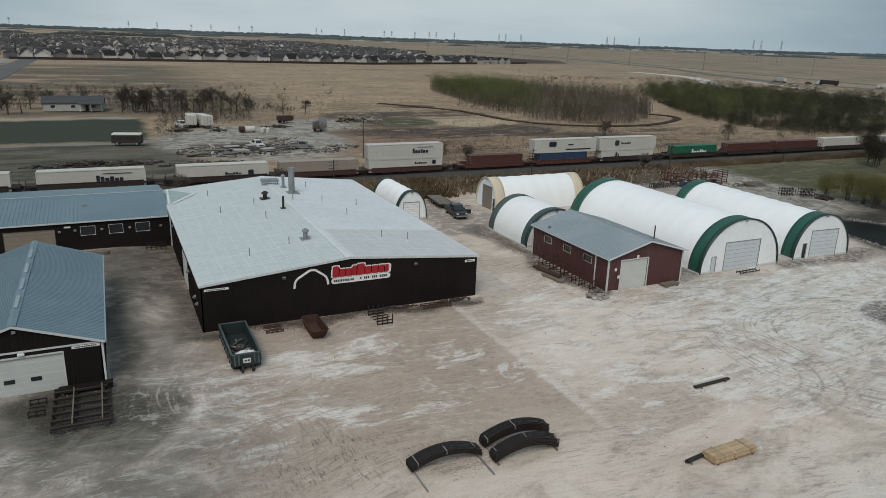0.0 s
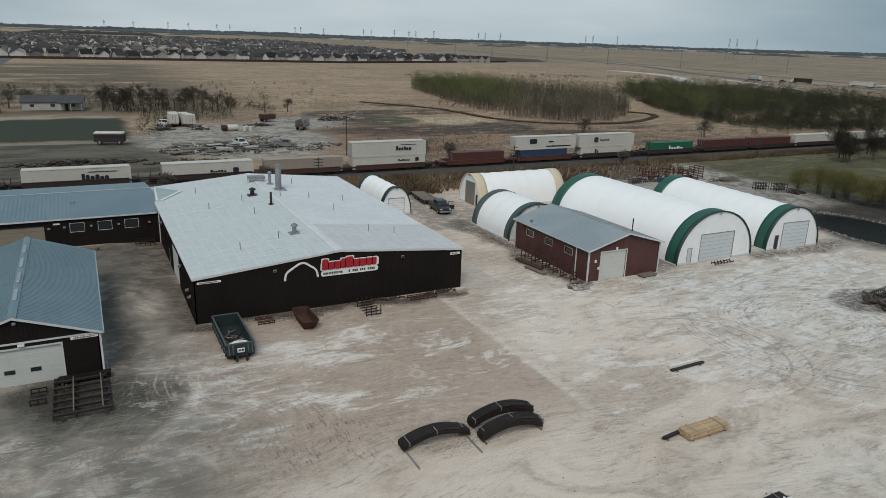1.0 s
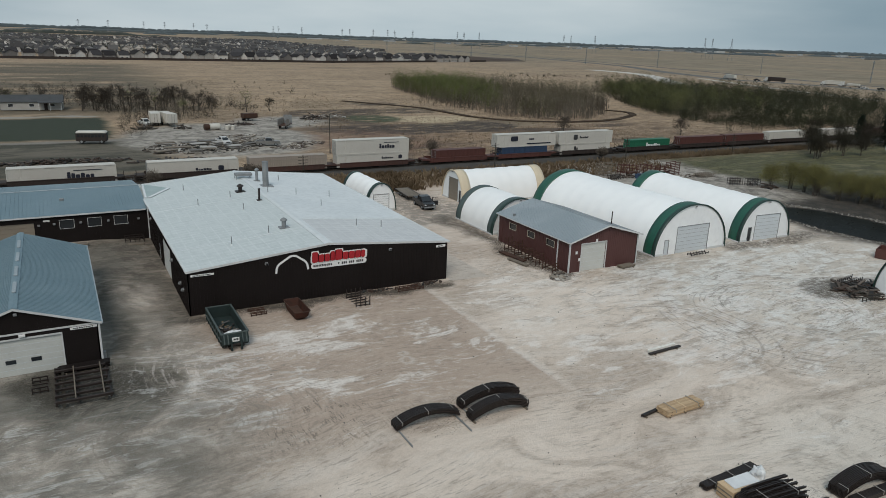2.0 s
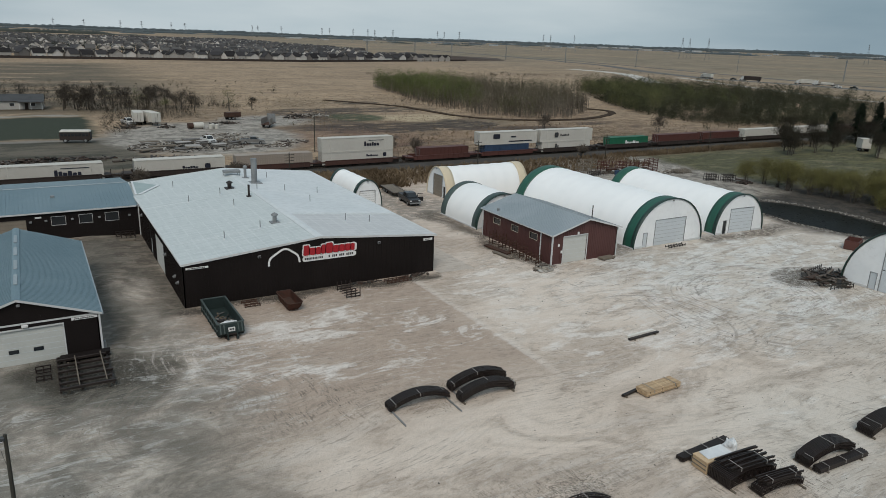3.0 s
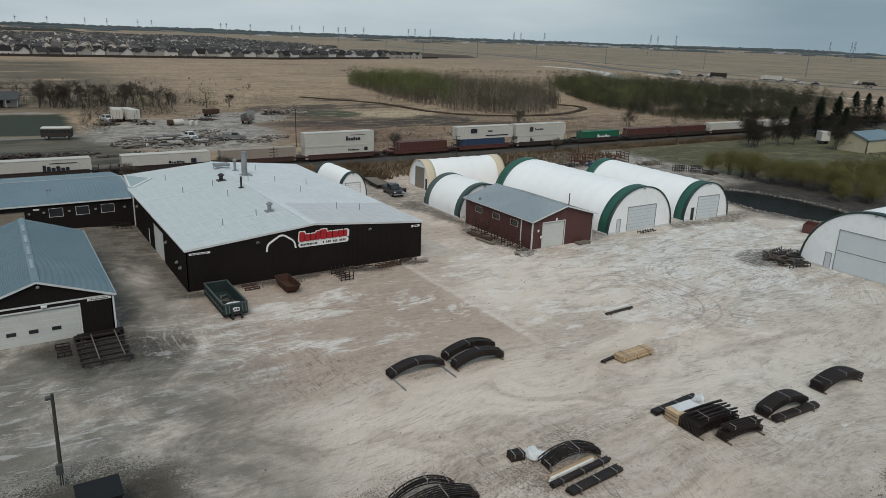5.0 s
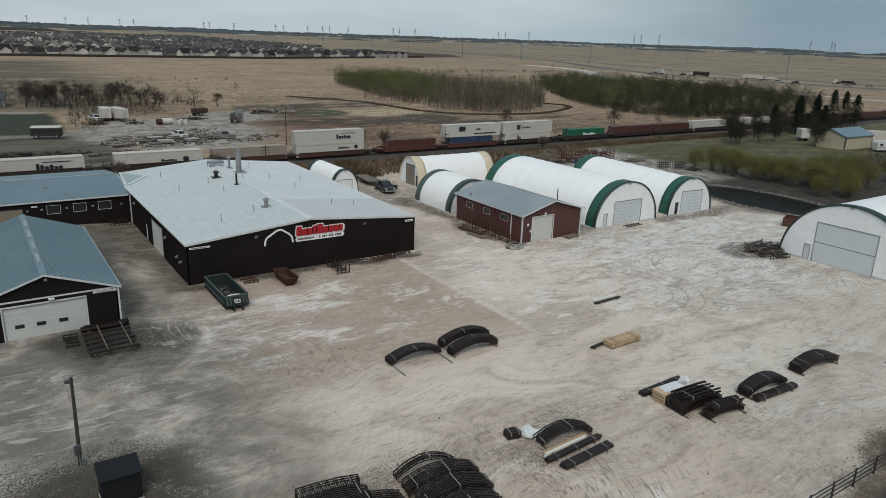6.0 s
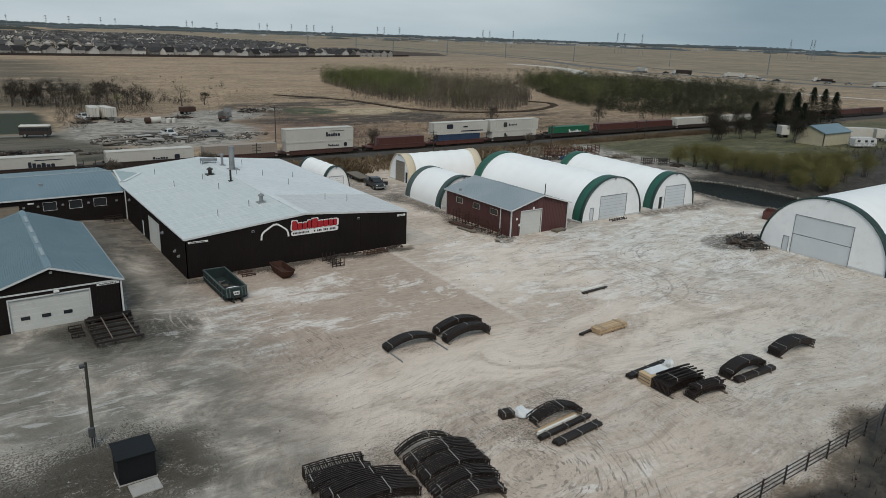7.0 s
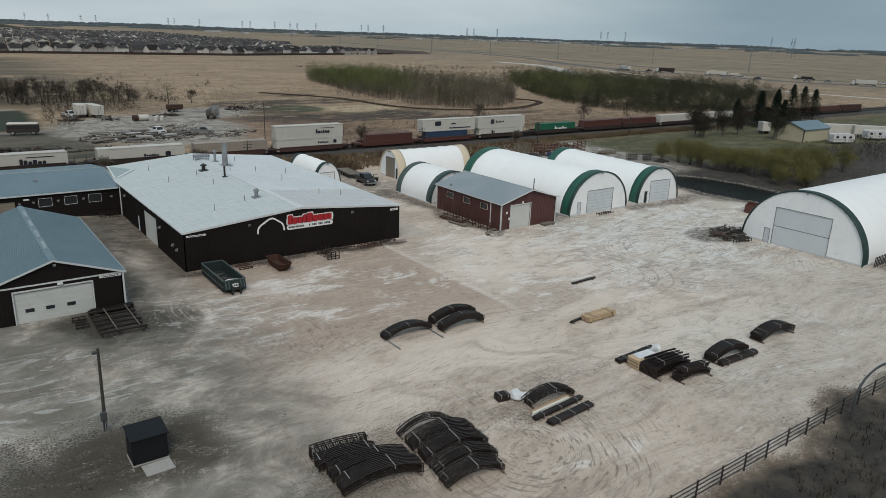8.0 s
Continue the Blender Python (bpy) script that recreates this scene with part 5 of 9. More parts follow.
# ---- railway ----
RAIL_Y = 66.5
ballast = Geo().slab([(-600, RAIL_Y - 4.6, -0.05), (-600, RAIL_Y - 3.2, 0.28), (-600, RAIL_Y + 6.6, 0.28), (-600, RAIL_Y + 8.2, -0.05)], (1300, 0, 0))
single("railway_bed", ballast, BALLAST, "dark crushed stone ballast of a two-track railway", "railway", kind="structure")
for y in (RAIL_Y, RAIL_Y + 4.2):
    for s in (-0.72, 0.72):
        single("rail", Geo().box(-600, y + s - 0.035, 0.40, 700, y + s + 0.035, 0.54).box(-600, y + s - 0.07, 0.36, 700, y + s + 0.07, 0.40), RAIL_STEEL, "worn steel rail on dark ties", "rail", group="rails", kind="structure")
ties = Geo()
for k in range(-150, 380):
    for y in (RAIL_Y, RAIL_Y + 4.2):
        ties.box(k * 0.62 - 0.12, y - 1.3, 0.24, k * 0.62 + 0.12, y + 1.3, 0.37)
single("railway_ties", ties, POLE_WOOD, "dark wooden railway ties", "railway ties", kind="stuff")


def well_car(x0, x1, mat, label):
    """A low well car for containers, resting on the rails."""
    b = thing("well_car", label, "railway car", ((x0 + x1) / 2, RAIL_Y, 0.54), group="freight train")
    h = (x1 - x0) / 2
    part("side_sill", Geo().box(-h + 1.6, -1.5, 0.28, h - 1.6, -1.36, 1.25, 0.03).box(-h + 1.6, -1.56, 1.15, h - 1.6, -1.34, 1.28, 0.02), mat, b)
    part("side_sill", Geo().box(-h + 1.6, 1.36, 0.28, h - 1.6, 1.5, 1.25, 0.03).box(-h + 1.6, 1.34, 1.15, h - 1.6, 1.56, 1.28, 0.02), mat, b)
    me = Geo().box(-0.06, -1.57, 0.3, 0.06, -1.5, 1.2).mesh("stiffener", mat)
    for k in range(int((2 * h - 4.4) / 1.3) + 1):
        again("stiffener", me, b, pose(-h + 2.4 + 1.3 * k, 0, 0))
    part("floor_frame", Geo().box(-h + 1.6, -1.36, 0.28, h - 1.6, 1.36, 0.36), mat, b)
    for s in (-1, 1):
        part("end_platform", Geo().slab([(s * (h - 1.6), -1.45, 0.75), (s * h, -1.2, 0.75), (s * h, 1.2, 0.75), (s * (h - 1.6), 1.45, 0.75)], (0, 0, 0.3)), mat, b)
        bogie = part("bogie", Geo().box(s * (h - 1.0) - 1.1, -1.05, 0.3, s * (h - 1.0) + 1.1, -0.85, 0.62, 0.04).box(s * (h - 1.0) - 1.1, 0.85, 0.3, s * (h - 1.0) + 1.1, 1.05, 0.62, 0.04).box(s * (h - 1.0) - 0.2, -1.0, 0.4, s * (h - 1.0) + 0.2, 1.0, 0.74), CAR_DARK, b)
        for dx in (-0.85, 0.85):
            for y in (-0.8, 0.7):
                part("wheel", Geo().tube((s * (h - 1.0) + dx, y, 0.42), (s * (h - 1.0) + dx, y + 0.1, 0.42), 0.42, n=14), RAIL_STEEL, bogie)
        part("ladder", Geo().tube((s * (h - 0.1), -1.15, 0.9), (s * (h - 0.1), -1.15, 2.0), 0.03).tube((s * (h - 0.1), -0.5, 0.9), (s * (h - 0.1), -0.5, 2.0), 0.03).tube((s * (h - 0.1), -1.15, 1.95), (s * (h - 0.1), -0.5, 1.95), 0.03), CAR_DARK, b)
    return b


def container(x0, length, z0, height, mat, label, ribbed=False, marks=()):
    """A freight container on a car; marks: (x, z, width, height, material) plain shapes on the side."""
    b = thing("container", label, "container", (x0, RAIL_Y, z0), group="freight train")
    g = Geo().box(0, -1.22, 0, length, 1.22, height, 0.02)
    body = part("body", g, mat, b)
    if ribbed:
        me = Geo().box(-0.08, -1.265, 0.16, 0.08, -1.22, height - 0.14).mesh("rib", mat)
        for k in range(int((length - 0.65) / 0.34) + 1):
            again("rib", me, body, pose(0.35 + 0.34 * k, 0, 0))
    post = Geo().box(-0.08, -1.28, 0, 0.08, -1.2, height).mesh("post", mat)
    for x in (0.0, length * 0.12, length * 0.88, length):
        again("post", post, b, pose(x, 0, 0))
    part("bottom_rail", Geo().box(0.08, -1.275, 0, length - 0.08, -1.2, 0.16), mat, b)
    part("top_rail", Geo().box(0.08, -1.275, height - 0.12, length - 0.08, -1.2, height + 0.02), mat, b)
    for s in (-1, 1):
        leaf = part("end_door", Geo().box(-0.05, min(s * 0.02, s * 1.15), 0.1, 0.0, max(s * 0.02, s * 1.15), height - 0.1), mat, b)
        for y in (0.3, 0.9):
            part("lock_rod", Geo().tube((-0.08, s * y, 0.15), (-0.08, s * y, height - 0.15), 0.025), GALV, leaf)
    for x, z, wd, hg, mt in marks:
        part("marking", rounded_plate(x, x + wd, z, z + hg, -1.295, 0.02, min(wd, hg) * 0.25), mt, b, "plain lettering shape")
    return b


def word(x, z, n, wd, hg, mt):
    """Marks that stand for the letters of a name: strokes of uneven width and height."""
    rng, out = random.Random(int(10 * x) + n), []
    for k in range(n):
        w = wd * rng.uniform(0.55, 0.95)
        out.append((x, z, w, hg * (1.3 if k == 0 else rng.choice((0.72, 0.8, 1.05))), mt))
        x += w + wd * 0.16
    return out


BASE = 0.54 + 0.37
TRAIN_SHIFT = -1.3
cars = [(-37.0, -18.2, CAR_DARK), (-17.5, 1.6, CAR_DARK), (3.4, 22.4, CAR_DARK), (22.4, 39.3, CAR_BROWN), (39.3, 57.6, CAR_BROWN), (59.6, 77.0, BOX_RED), (77.0, 94.8, BOX_RED),
        (94.8, 113.4, CAR_DARK), (114.5, 132.8, CAR_DARK), (133.5, 151.8, CAR_DARK), (151.8, 169.5, CAR_DARK), (169.5, 194.0, CAR_DARK), (194.0, 215.0, CAR_DARK), (215.0, 234.0, CAR_DARK), (234.0, 253.0, CAR_DARK), (253.0, 272.0, CAR_DARK), (272.0, 291.0, CAR_DARK), (291.0, 310.0, CAR_DARK)]
for a, c, mt in cars:
    well_car(a + TRAIN_SHIFT, c + TRAIN_SHIFT, mt, "oxide red well car of a freight train" if mt is BOX_RED else "rust-brown well car of a freight train" if mt is CAR_BROWN else "dark grimy well car of a freight train")
T = TRAIN_SHIFT
container(-35.6 + T, 16.1, BASE, 2.85, BOX_WHITE, "off-white container riding low in its car", marks=word(9.0, 0.9, 6, 0.75, 0.9, INK_BLUE))
container(-15.8 + T, 16.1, BASE, 2.85, BOX_WHITE, "off-white container with dark blue lettering shapes", marks=word(8.6, 0.75, 6, 0.72, 0.9, INK_BLUE) + [(9.6, 2.1, 4.4, 0.12, INK_BLUE)])
container(5.4 + T, 15.6, BASE, 2.85, BOX_WHITE, "off-white container with a round emblem shape", marks=word(8.0, 1.0, 6, 0.5, 0.36, INK_BLUE) + [(12.0, 0.75, 1.0, 1.0, INK_BLUE)])
container(23.2 + T, 15.0, BASE, 2.75, BOX_TAN, "tan corrugated container with a rusty base", True)
container(40.4 + T, 15.6, BASE, 2.45, BOX_WHITE, "off-white lower container of a double stack", marks=word(9.6, 1.35, 6, 0.5, 0.34, INK_BLUE) + [(13.4, 1.2, 0.8, 0.8, INK_BLUE)])
container(40.3 + T, 15.8, BASE + 2.5, 2.85, BOX_WHITE, "white upper container with dark lettering shapes", marks=word(9.2, 1.0, 6, 0.62, 0.72, INK_BLUE) + [(10.2, 2.1, 3.4, 0.1, INK_BLUE)])
container(62.8 + T, 12.2, BASE, 2.4, BOX_RED, "oxide red container low in a red car", True)
container(79.6 + T, 12.3, BASE, 2.3, BOX_BLUE, "dark blue container under a white one", True)
container(78.1 + T, 16.1, BASE + 2.35, 2.85, BOX_WHITE, "white upper container with a blue emblem shape", marks=[(3.6, 1.3, 1.9, 1.1, INK_BLUE), (8.0, 0.5, 6.8, 0.24, INK_BLUE), (8.6, 1.5, 1.4, 0.3, INK_BLUE)])
container(96.0 + T, 15.0, BASE, 2.3, BOX_WHITE, "off-white lower container of a double stack", marks=word(4.0, 0.9, 2, 0.7, 0.7, SIGN_INK))
container(95.4 + T, 16.1, BASE + 2.35, 2.85, BOX_WHITE, "off-white upper container with an emblem shape", marks=[(4.2, 1.0, 1.2, 1.2, SIGN_INK)] + word(6.0, 1.3, 6, 0.55, 0.4, SIGN_INK))
container(117.8 + T, 13.4, BASE, 2.5, BOX_GREEN, "bright green container with white lettering shapes", True, marks=word(5.4, 0.7, 9, 0.62, 0.8, SIGN_WHITE))
container(135.3 + T, 15.9, BASE, 2.6, BOX_RED, "oxide red container in a dark car", True)
container(152.8 + T, 15.2, BASE, 2.6, BOX_RED, "oxide red container in a dark car", True)
container(170.5 + T, 16.1, BASE, 2.9, BOX_WHITE, "off-white container far along the train")
container(195.0 + T, 16.1, BASE, 2.9, BOX_WHITE, "off-white container far along the train")
for k in range(5):
    container(216.4 + 19.0 * k + T, 16.1, BASE, 2.6, BOX_RED if k % 2 else CAR_BROWN, "dark red container far along the train", k % 2 == 0)


def signal_pole(x, y, h, arms=4, lean=0):
    b = thing("utility_pole", "dark wooden pole with short crossarms beside the railway", "pole", (x, y, 0), group="line poles")
    part("shaft", Geo().tube((0, 0, -0.3), (lean, 0, h), 0.12, 0.08, 8), POLE_WOOD, b)
    for k in range(arms):
        part("crossarm", Geo().box(-0.9, -0.05, h - 0.5 - 0.55 * k, 0.9, 0.05, h - 0.4 - 0.55 * k), POLE_WOOD, b)
    return b


for x, y, h in ((72.0, 58.5, 5.5), (109.0, 58.5, 5.2), (30.0, 58.5, 5.0), (146.0, 58.5, 5.0)):
    signal_pole(x, y, h)
signal_pole(45.5, 87.2, 9.0, 1)


# ---- yard: steel truss bundles ----
def truss_mesh(length, rise, depth, name="truss", base=0.0):
    """One arched lattice truss along x, its ends at the bottom."""
    n = 16
    top, low = [], []
    for k in range(n + 1):
        x = length * (k / n - 0.5)
        z = base + rise * (1 - (2 * k / n - 1) ** 2)
        top.append((x, 0, z + depth))
        low.append((x, 0, z + 0.03))
    upper, lower = Geo().sweep(top, 0.03, 0.03, (0, 1, 0)), Geo().sweep(low, 0.03, 0.026, (0, 1, 0))
    g = Geo().add(upper.v, upper.f).add(lower.v, lower.f)
    for k in range(n + 1):
        if k in (0, n):
            p, q, push = lower.v[4 * k:4 * k + 4], upper.v[4 * k:4 * k + 4], 0.05 if k == 0 else -0.05
        elif k % 2:
            p, q, push = lower.v[4 * k:4 * k + 4], upper.v[4 * k + 4:4 * k + 8], 0.035
        else:
            p, q, push = lower.v[4 * k + 4:4 * k + 8], upper.v[4 * k:4 * k + 4], 0.035
        g.slab([p[3], p[2], q[1], q[0]], (push, 0, 0))
    g.weld()
    return g.mesh(name, BLACK_STEEL)


def strap_geo(x, width, z0, z1, a=0.0, c=1.0):
    """A flat band over the top of a bundle from share a to share c of its width, tucked in at the ends."""
    y0, y1, drop = -width / 2 - 0.05 + a * (width + 0.1), -width / 2 - 0.05 + c * (width + 0.1), max(z0, z1 - 0.2)
    pts = [(x, y0, z1 + 0.05), (x, y1, z1 + 0.05)]
    if a == 0:
        pts.insert(0, (x, y0, drop))
    if c == 1:
        pts.append((x, y1, drop))
    return Geo().sweep(pts, 0.028, 0.01, (1, 0, 0))


def truss_bundle(x, y, length, width, rise, depth, turn=0.0, layers=1, straps=(-0.42, -0.02, 0.42), skids=0.0, pitch=0.15, label="", rows=None, base=0.14):
    b = thing("truss_bundle", label or "strapped bundle of black arched steel trusses on skids", "truss bundle", (x, y, 0), turn, "truss bundles in the yard")
    n = rows or max(2, int(width / pitch))
    me = truss_mesh(length, rise, depth)
    rng = random.Random(int(100 * x + 7 * y))
    for layer in range(layers):
        for k in range(n):
            yy = (k / (n - 1) - 0.5) * (width - 0.08)
            again("truss", me, b, pose(rng.uniform(-0.06, 0.06), yy, base + layer * (depth + 0.05), 0, 0, rng.uniform(-0.15, 0.15)))
    total = depth * layers + 0.05 * (layers - 1)
    for s in straps:
        z = base + rise * (1 - (2 * s) ** 2)
        cut = rng.choice((0.0, 0.0, 0.45))
        part("strap", strap_geo(s * length, width, z, z + total, 0.0 if cut else rng.choice((0.0, 0.35)), 1.0 - cut), STRAP, b, "pale band over the bundle")
    for s in (-0.46, 0.46):
        part("skid", Geo().box(s * length - (0.035 if skids else 0.06), -width / 2 - 0.15 - skids, 0.0, s * length + (0.035 if skids else 0.06), width / 2 + 0.15, base, 0.01), GALV if skids else OLD_WOOD, b, "steel skid" if skids else "timber skid")
    return b


truss_bundle(11.6, -26.75, 5.0, 1.0, 0.62, 0.15, 0, 2, skids=1.9, pitch=0.1)
truss_bundle(17.25, -26.15, 5.1, 0.85, 0.62, 0.15, 0, 3, (-0.47, -0.06), skids=1.3, pitch=0.1, label="double layer of black arched trusses strapped together")
truss_bundle(16.95, -27.95, 4.9, 0.85, 0.62, 0.15, 0, 3, (-0.46, 0.0, 0.47), pitch=0.1, label="double layer of black arched trusses strapped together")
truss_bundle(32.8, -45.5, 4.8, 1.1, 0.62, 0.15, -3, 3, (-0.45, -0.03), pitch=0.1, label="thick curved bundle of black steel chords with bands")
truss_bundle(40.7, -45.3, 5.3, 1.2, 0.6, 0.15, -3, 3, (-0.46, -0.36, 0.0), pitch=0.1, label="thick curved bundle of black steel chords with bands")
truss_bundle(14.1, -42.5, 4.2, 1.1, 0.62, 0.30, -6, 1, (-0.48, 0.05))
truss_bundle(-2.5, -40.1, 3.8, 0.5, 0.10, 0.75, -8, 1, (-0.45, -0.1, 0.35), label="upright row of black lattice trusses with pale straps")
truss_bundle(-2.5, -41.3, 4.0, 1.1, 0.35, 0.5, -8, 1, (-0.45, 0.35))
truss_bundle(-1.7, -42.75, 5.2, 1.15, 0.5, 0.55, -7, 1, (-0.42, 0.1))
truss_bundle(-1.75, -44.2, 5.3, 1.2, 0.55, 0.6, -6, 1, (-0.4, 0.12))
truss_bundle(3.75, -40.9, 4.1, 0.5, 0.75, 0.3, -5, 1, (-0.42, 0.05, 0.4), label="narrow bundle of black arched trusses")
truss_bundle(3.95, -42.5, 4.8, 1.15, 0.6, 0.5, -6, 1, (-0.4, 0.05, 0.48))
truss_bundle(3.85, -44.1, 4.7, 1.25, 0.65, 0.5, -6, 1, (-0.42, 0.0, 0.47))
truss_bundle(3.6, -45.6, 4.5, 1.05, 0.65, 0.4, -6, 1, (-0.42, 0.02), skids=0.3)
truss_bundle(3.2, -46.95, 4.2, 1.05, 0.6, 0.36, -6, 1, (-0.45, 0.0, 0.42))


WRAP_CREAM = surface("cream_wrap", (0.78, 0.76, 0.71), (0.68, 0.66, 0.60), 2.0, 0.5, bump=0.1)


def flat_bundle(x, y, length, width, height, turn, mat=BLACK_STEEL, label="", cat="steel bundle", n=8, straps=(-0.35, 0.0, 0.35), group="steel bundles in the yard", name="steel_bundle", piece="bar"):
    """Long bars laid side by side and one over the other, with straps."""
    b = thing(name, label or "strapped flat bundle of black steel bars on the gravel", cat, (x, y, 0), turn, group)
    rows = max(1, int(round(height / 0.14)))
    d = width / n
    me = Geo().box(-length / 2, -d / 2 + 0.008, 0, length / 2, d / 2 - 0.008, height / rows - 0.012, 0.008).mesh(piece, mat)
    rng = random.Random(int(31 * x - 17 * y))
    part("bearer", Geo().box(-length * 0.35 - 0.06, -width / 2 - 0.1, 0, -length * 0.35 + 0.06, width / 2 + 0.1, 0.1), OLD_WOOD, b)
    part("bearer", Geo().box(length * 0.35 - 0.06, -width / 2 - 0.1, 0, length * 0.35 + 0.06, width / 2 + 0.1, 0.1), OLD_WOOD, b)
    for r in range(rows):
        for k in range(n):
            again(piece, me, b, pose(rng.uniform(-0.07, 0.07), (k + 0.5 - n / 2) * d, 0.1 + r * height / rows))
    for s in straps:
        part("strap", strap_geo(s * length, width, 0.06, 0.1 + height), STRAP, b)
    return b


flat_bundle(13.6, -44.05, 5.2, 0.42, 0.26, 4, n=4)
flat_bundle(13.8, -45.1, 4.6, 0.65, 0.24, 4)
flat_bundle(13.5, -43.3, 4.0, 0.3, 0.16, 5, LUMBER, "few pale timbers beside steel bars", "timber", 3, (), name="timber_bundle", piece="timber")
flat_bundle(13.2, -43.66, 3.9, 0.20, 0.30, 4, WRAP_CREAM, "cream wrapped long parcel on the gravel", "parcel", 1, (), name="wrapped_parcel", piece="wrap")
flat_bundle(33.0, -46.5, 5.0, 0.6, 0.36, -3)
flat_bundle(25.9, -41.2, 4.9, 0.6, 0.3, 2)
flat_bundle(36.55, -25.25, 3.9, 0.3, 0.14, 2, label="dark steel beams lying in the open yard", n=2, straps=())
flat_bundle(36.5, -24.92, 3.3, 0.26, 0.30, 2, WRAP_CREAM, "cream wrapped beam beside dark beams", "parcel", 1, (), name="wrapped_parcel", piece="wrap")


def lumber_stack(x, y, length, width, layers, turn):
    """Boards in layers with thin stickers between them, and a few loose on top."""
    b = thing("lumber_stack", "stack of fresh pale lumber on bearers", "lumber stack", (x, y, 0), turn, "lumber")
    rng = random.Random(4)
    n = 7
    d = width / n
    me = Geo().box(-length / 2, -d / 2 + 0.014, 0, length / 2, d / 2 - 0.014, 0.085, 0.006).mesh("board", LUMBER)
    for s in (-0.42, 0.0, 0.42):
        part("bearer", Geo().box(s * length - 0.06, -width / 2, 0, s * length + 0.06, width / 2, 0.12), OLD_WOOD, b)
    for k in range(layers):
        z = 0.12 + 0.115 * k
        for i in range(n):
            again("board", me, b, pose(rng.uniform(-0.025, 0.025), (i + 0.5 - n / 2) * d, z))
        if k < layers - 1:
            for s in (-0.4, -0.05, 0.38):
                part("sticker", Geo().box(s * length - 0.04, -width / 2, z + 0.085, s * length + 0.04, width / 2, z + 0.115), POLE_WOOD, b)
    top = 0.12 + 0.115 * layers - 0.03
    for s in (-0.36, -0.02, 0.33):
        part("top_batten", Geo().box(s * length - 0.05, -width / 2, top, s * length + 0.05, width / 2, top + 0.03), LUMBER, b)
    for s in (-0.3, 0.32):
        part("strap", strap_geo(s * length, width, 0.2, top), STRAP, b, "pale band over the boards")
    return b


lumber_stack(29.75, -33.45, 3.8, 1.2, 4, 1)
flat_bundle(27.2, -33.0, 1.9, 0.25, 0.2, 8, label="short dark beams beside the lumber stack", n=2, straps=())


def lattice_stack(x, y, length, width, height, n, turn, label):
    """Straight lattice trusses stood on edge and tied, with chords at top and bottom."""
    b = thing("lattice_stack", label, "truss stack", (x, y, 0), turn, "truss bundles in the yard")
    me = truss_mesh(length, 0.30, height - 0.44, "lattice_truss")
    for k in range(n):
        again("lattice_truss", me, b, pose(0, (k / (n - 1) - 0.5) * width, 0.12))
    top = truss_mesh(length * 0.8, 0.08, 0.12, "loose_truss")
    low = truss_mesh(length * 0.92, 0.05, 0.10, "loose_truss")
    rng = random.Random(n)
    for k in range(9):
        again("loose_truss", low if k % 3 else top, b, pose(rng.uniform(-0.1, 0.2), (k / 8 - 0.5) * width * 0.95, height - 0.01 + 0.13 * (k % 2), 0, 0, rng.uniform(-1.5, 1.5)))
    for s in (-0.3, 0.25):
        part("strap", strap_geo(s * length, width, 0.1, height + 0.28, 0.0, 0.6), STRAP, b)
    for s in (-0.45, 0.45):
        part("skid", Geo().box(s * length - 0.06, -width / 2 - 0.4, 0, s * length + 0.06, width / 2 + 0.3, 0.12, 0.01), OLD_WOOD, b)
    return b


lattice_stack(25.75, -44.3, 4.1, 1.7, 1.15, 15, -4, "tall stack of black lattice trusses tied with bands")
lattice_stack(26.7, -46.2, 3.6, 0.8, 0.85, 7, -6, "low stack of black lattice trusses on skids")

crate = thing("crate", "open pale plywood crate beside the truss stack", "crate", (24.7, -42.6, 0), -4)
part("side_panel", Geo().box(-0.9, -0.6, 0.05, 1.3, -0.57, 0.85), LUMBER, crate)
part("side_panel", Geo().box(-0.9, 0.57, 0.05, 1.3, 0.6, 0.85), LUMBER, crate)
part("end_panel", Geo().box(-0.9, -0.57, 0.05, -0.87, 0.57, 0.85), LUMBER, crate)
part("end_panel", Geo().box(1.27, -0.57, 0.05, 1.3, 0.57, 0.85), LUMBER, crate)
part("lid", Geo().box(-0.92, -0.62, 0.85, 1.32, 0.62, 0.89), LUMBER, crate)
for zz in (0.28, 0.56):
    part("batten", Geo().box(-0.93, -0.6, zz, -0.9, 0.6, zz + 0.07), OLD_WOOD, crate)
for xx in (-0.9, 0.2, 1.24):
    part("batten", Geo().box(xx, -0.64, 0.05, xx + 0.09, -0.6, 0.85), LUMBER, crate)


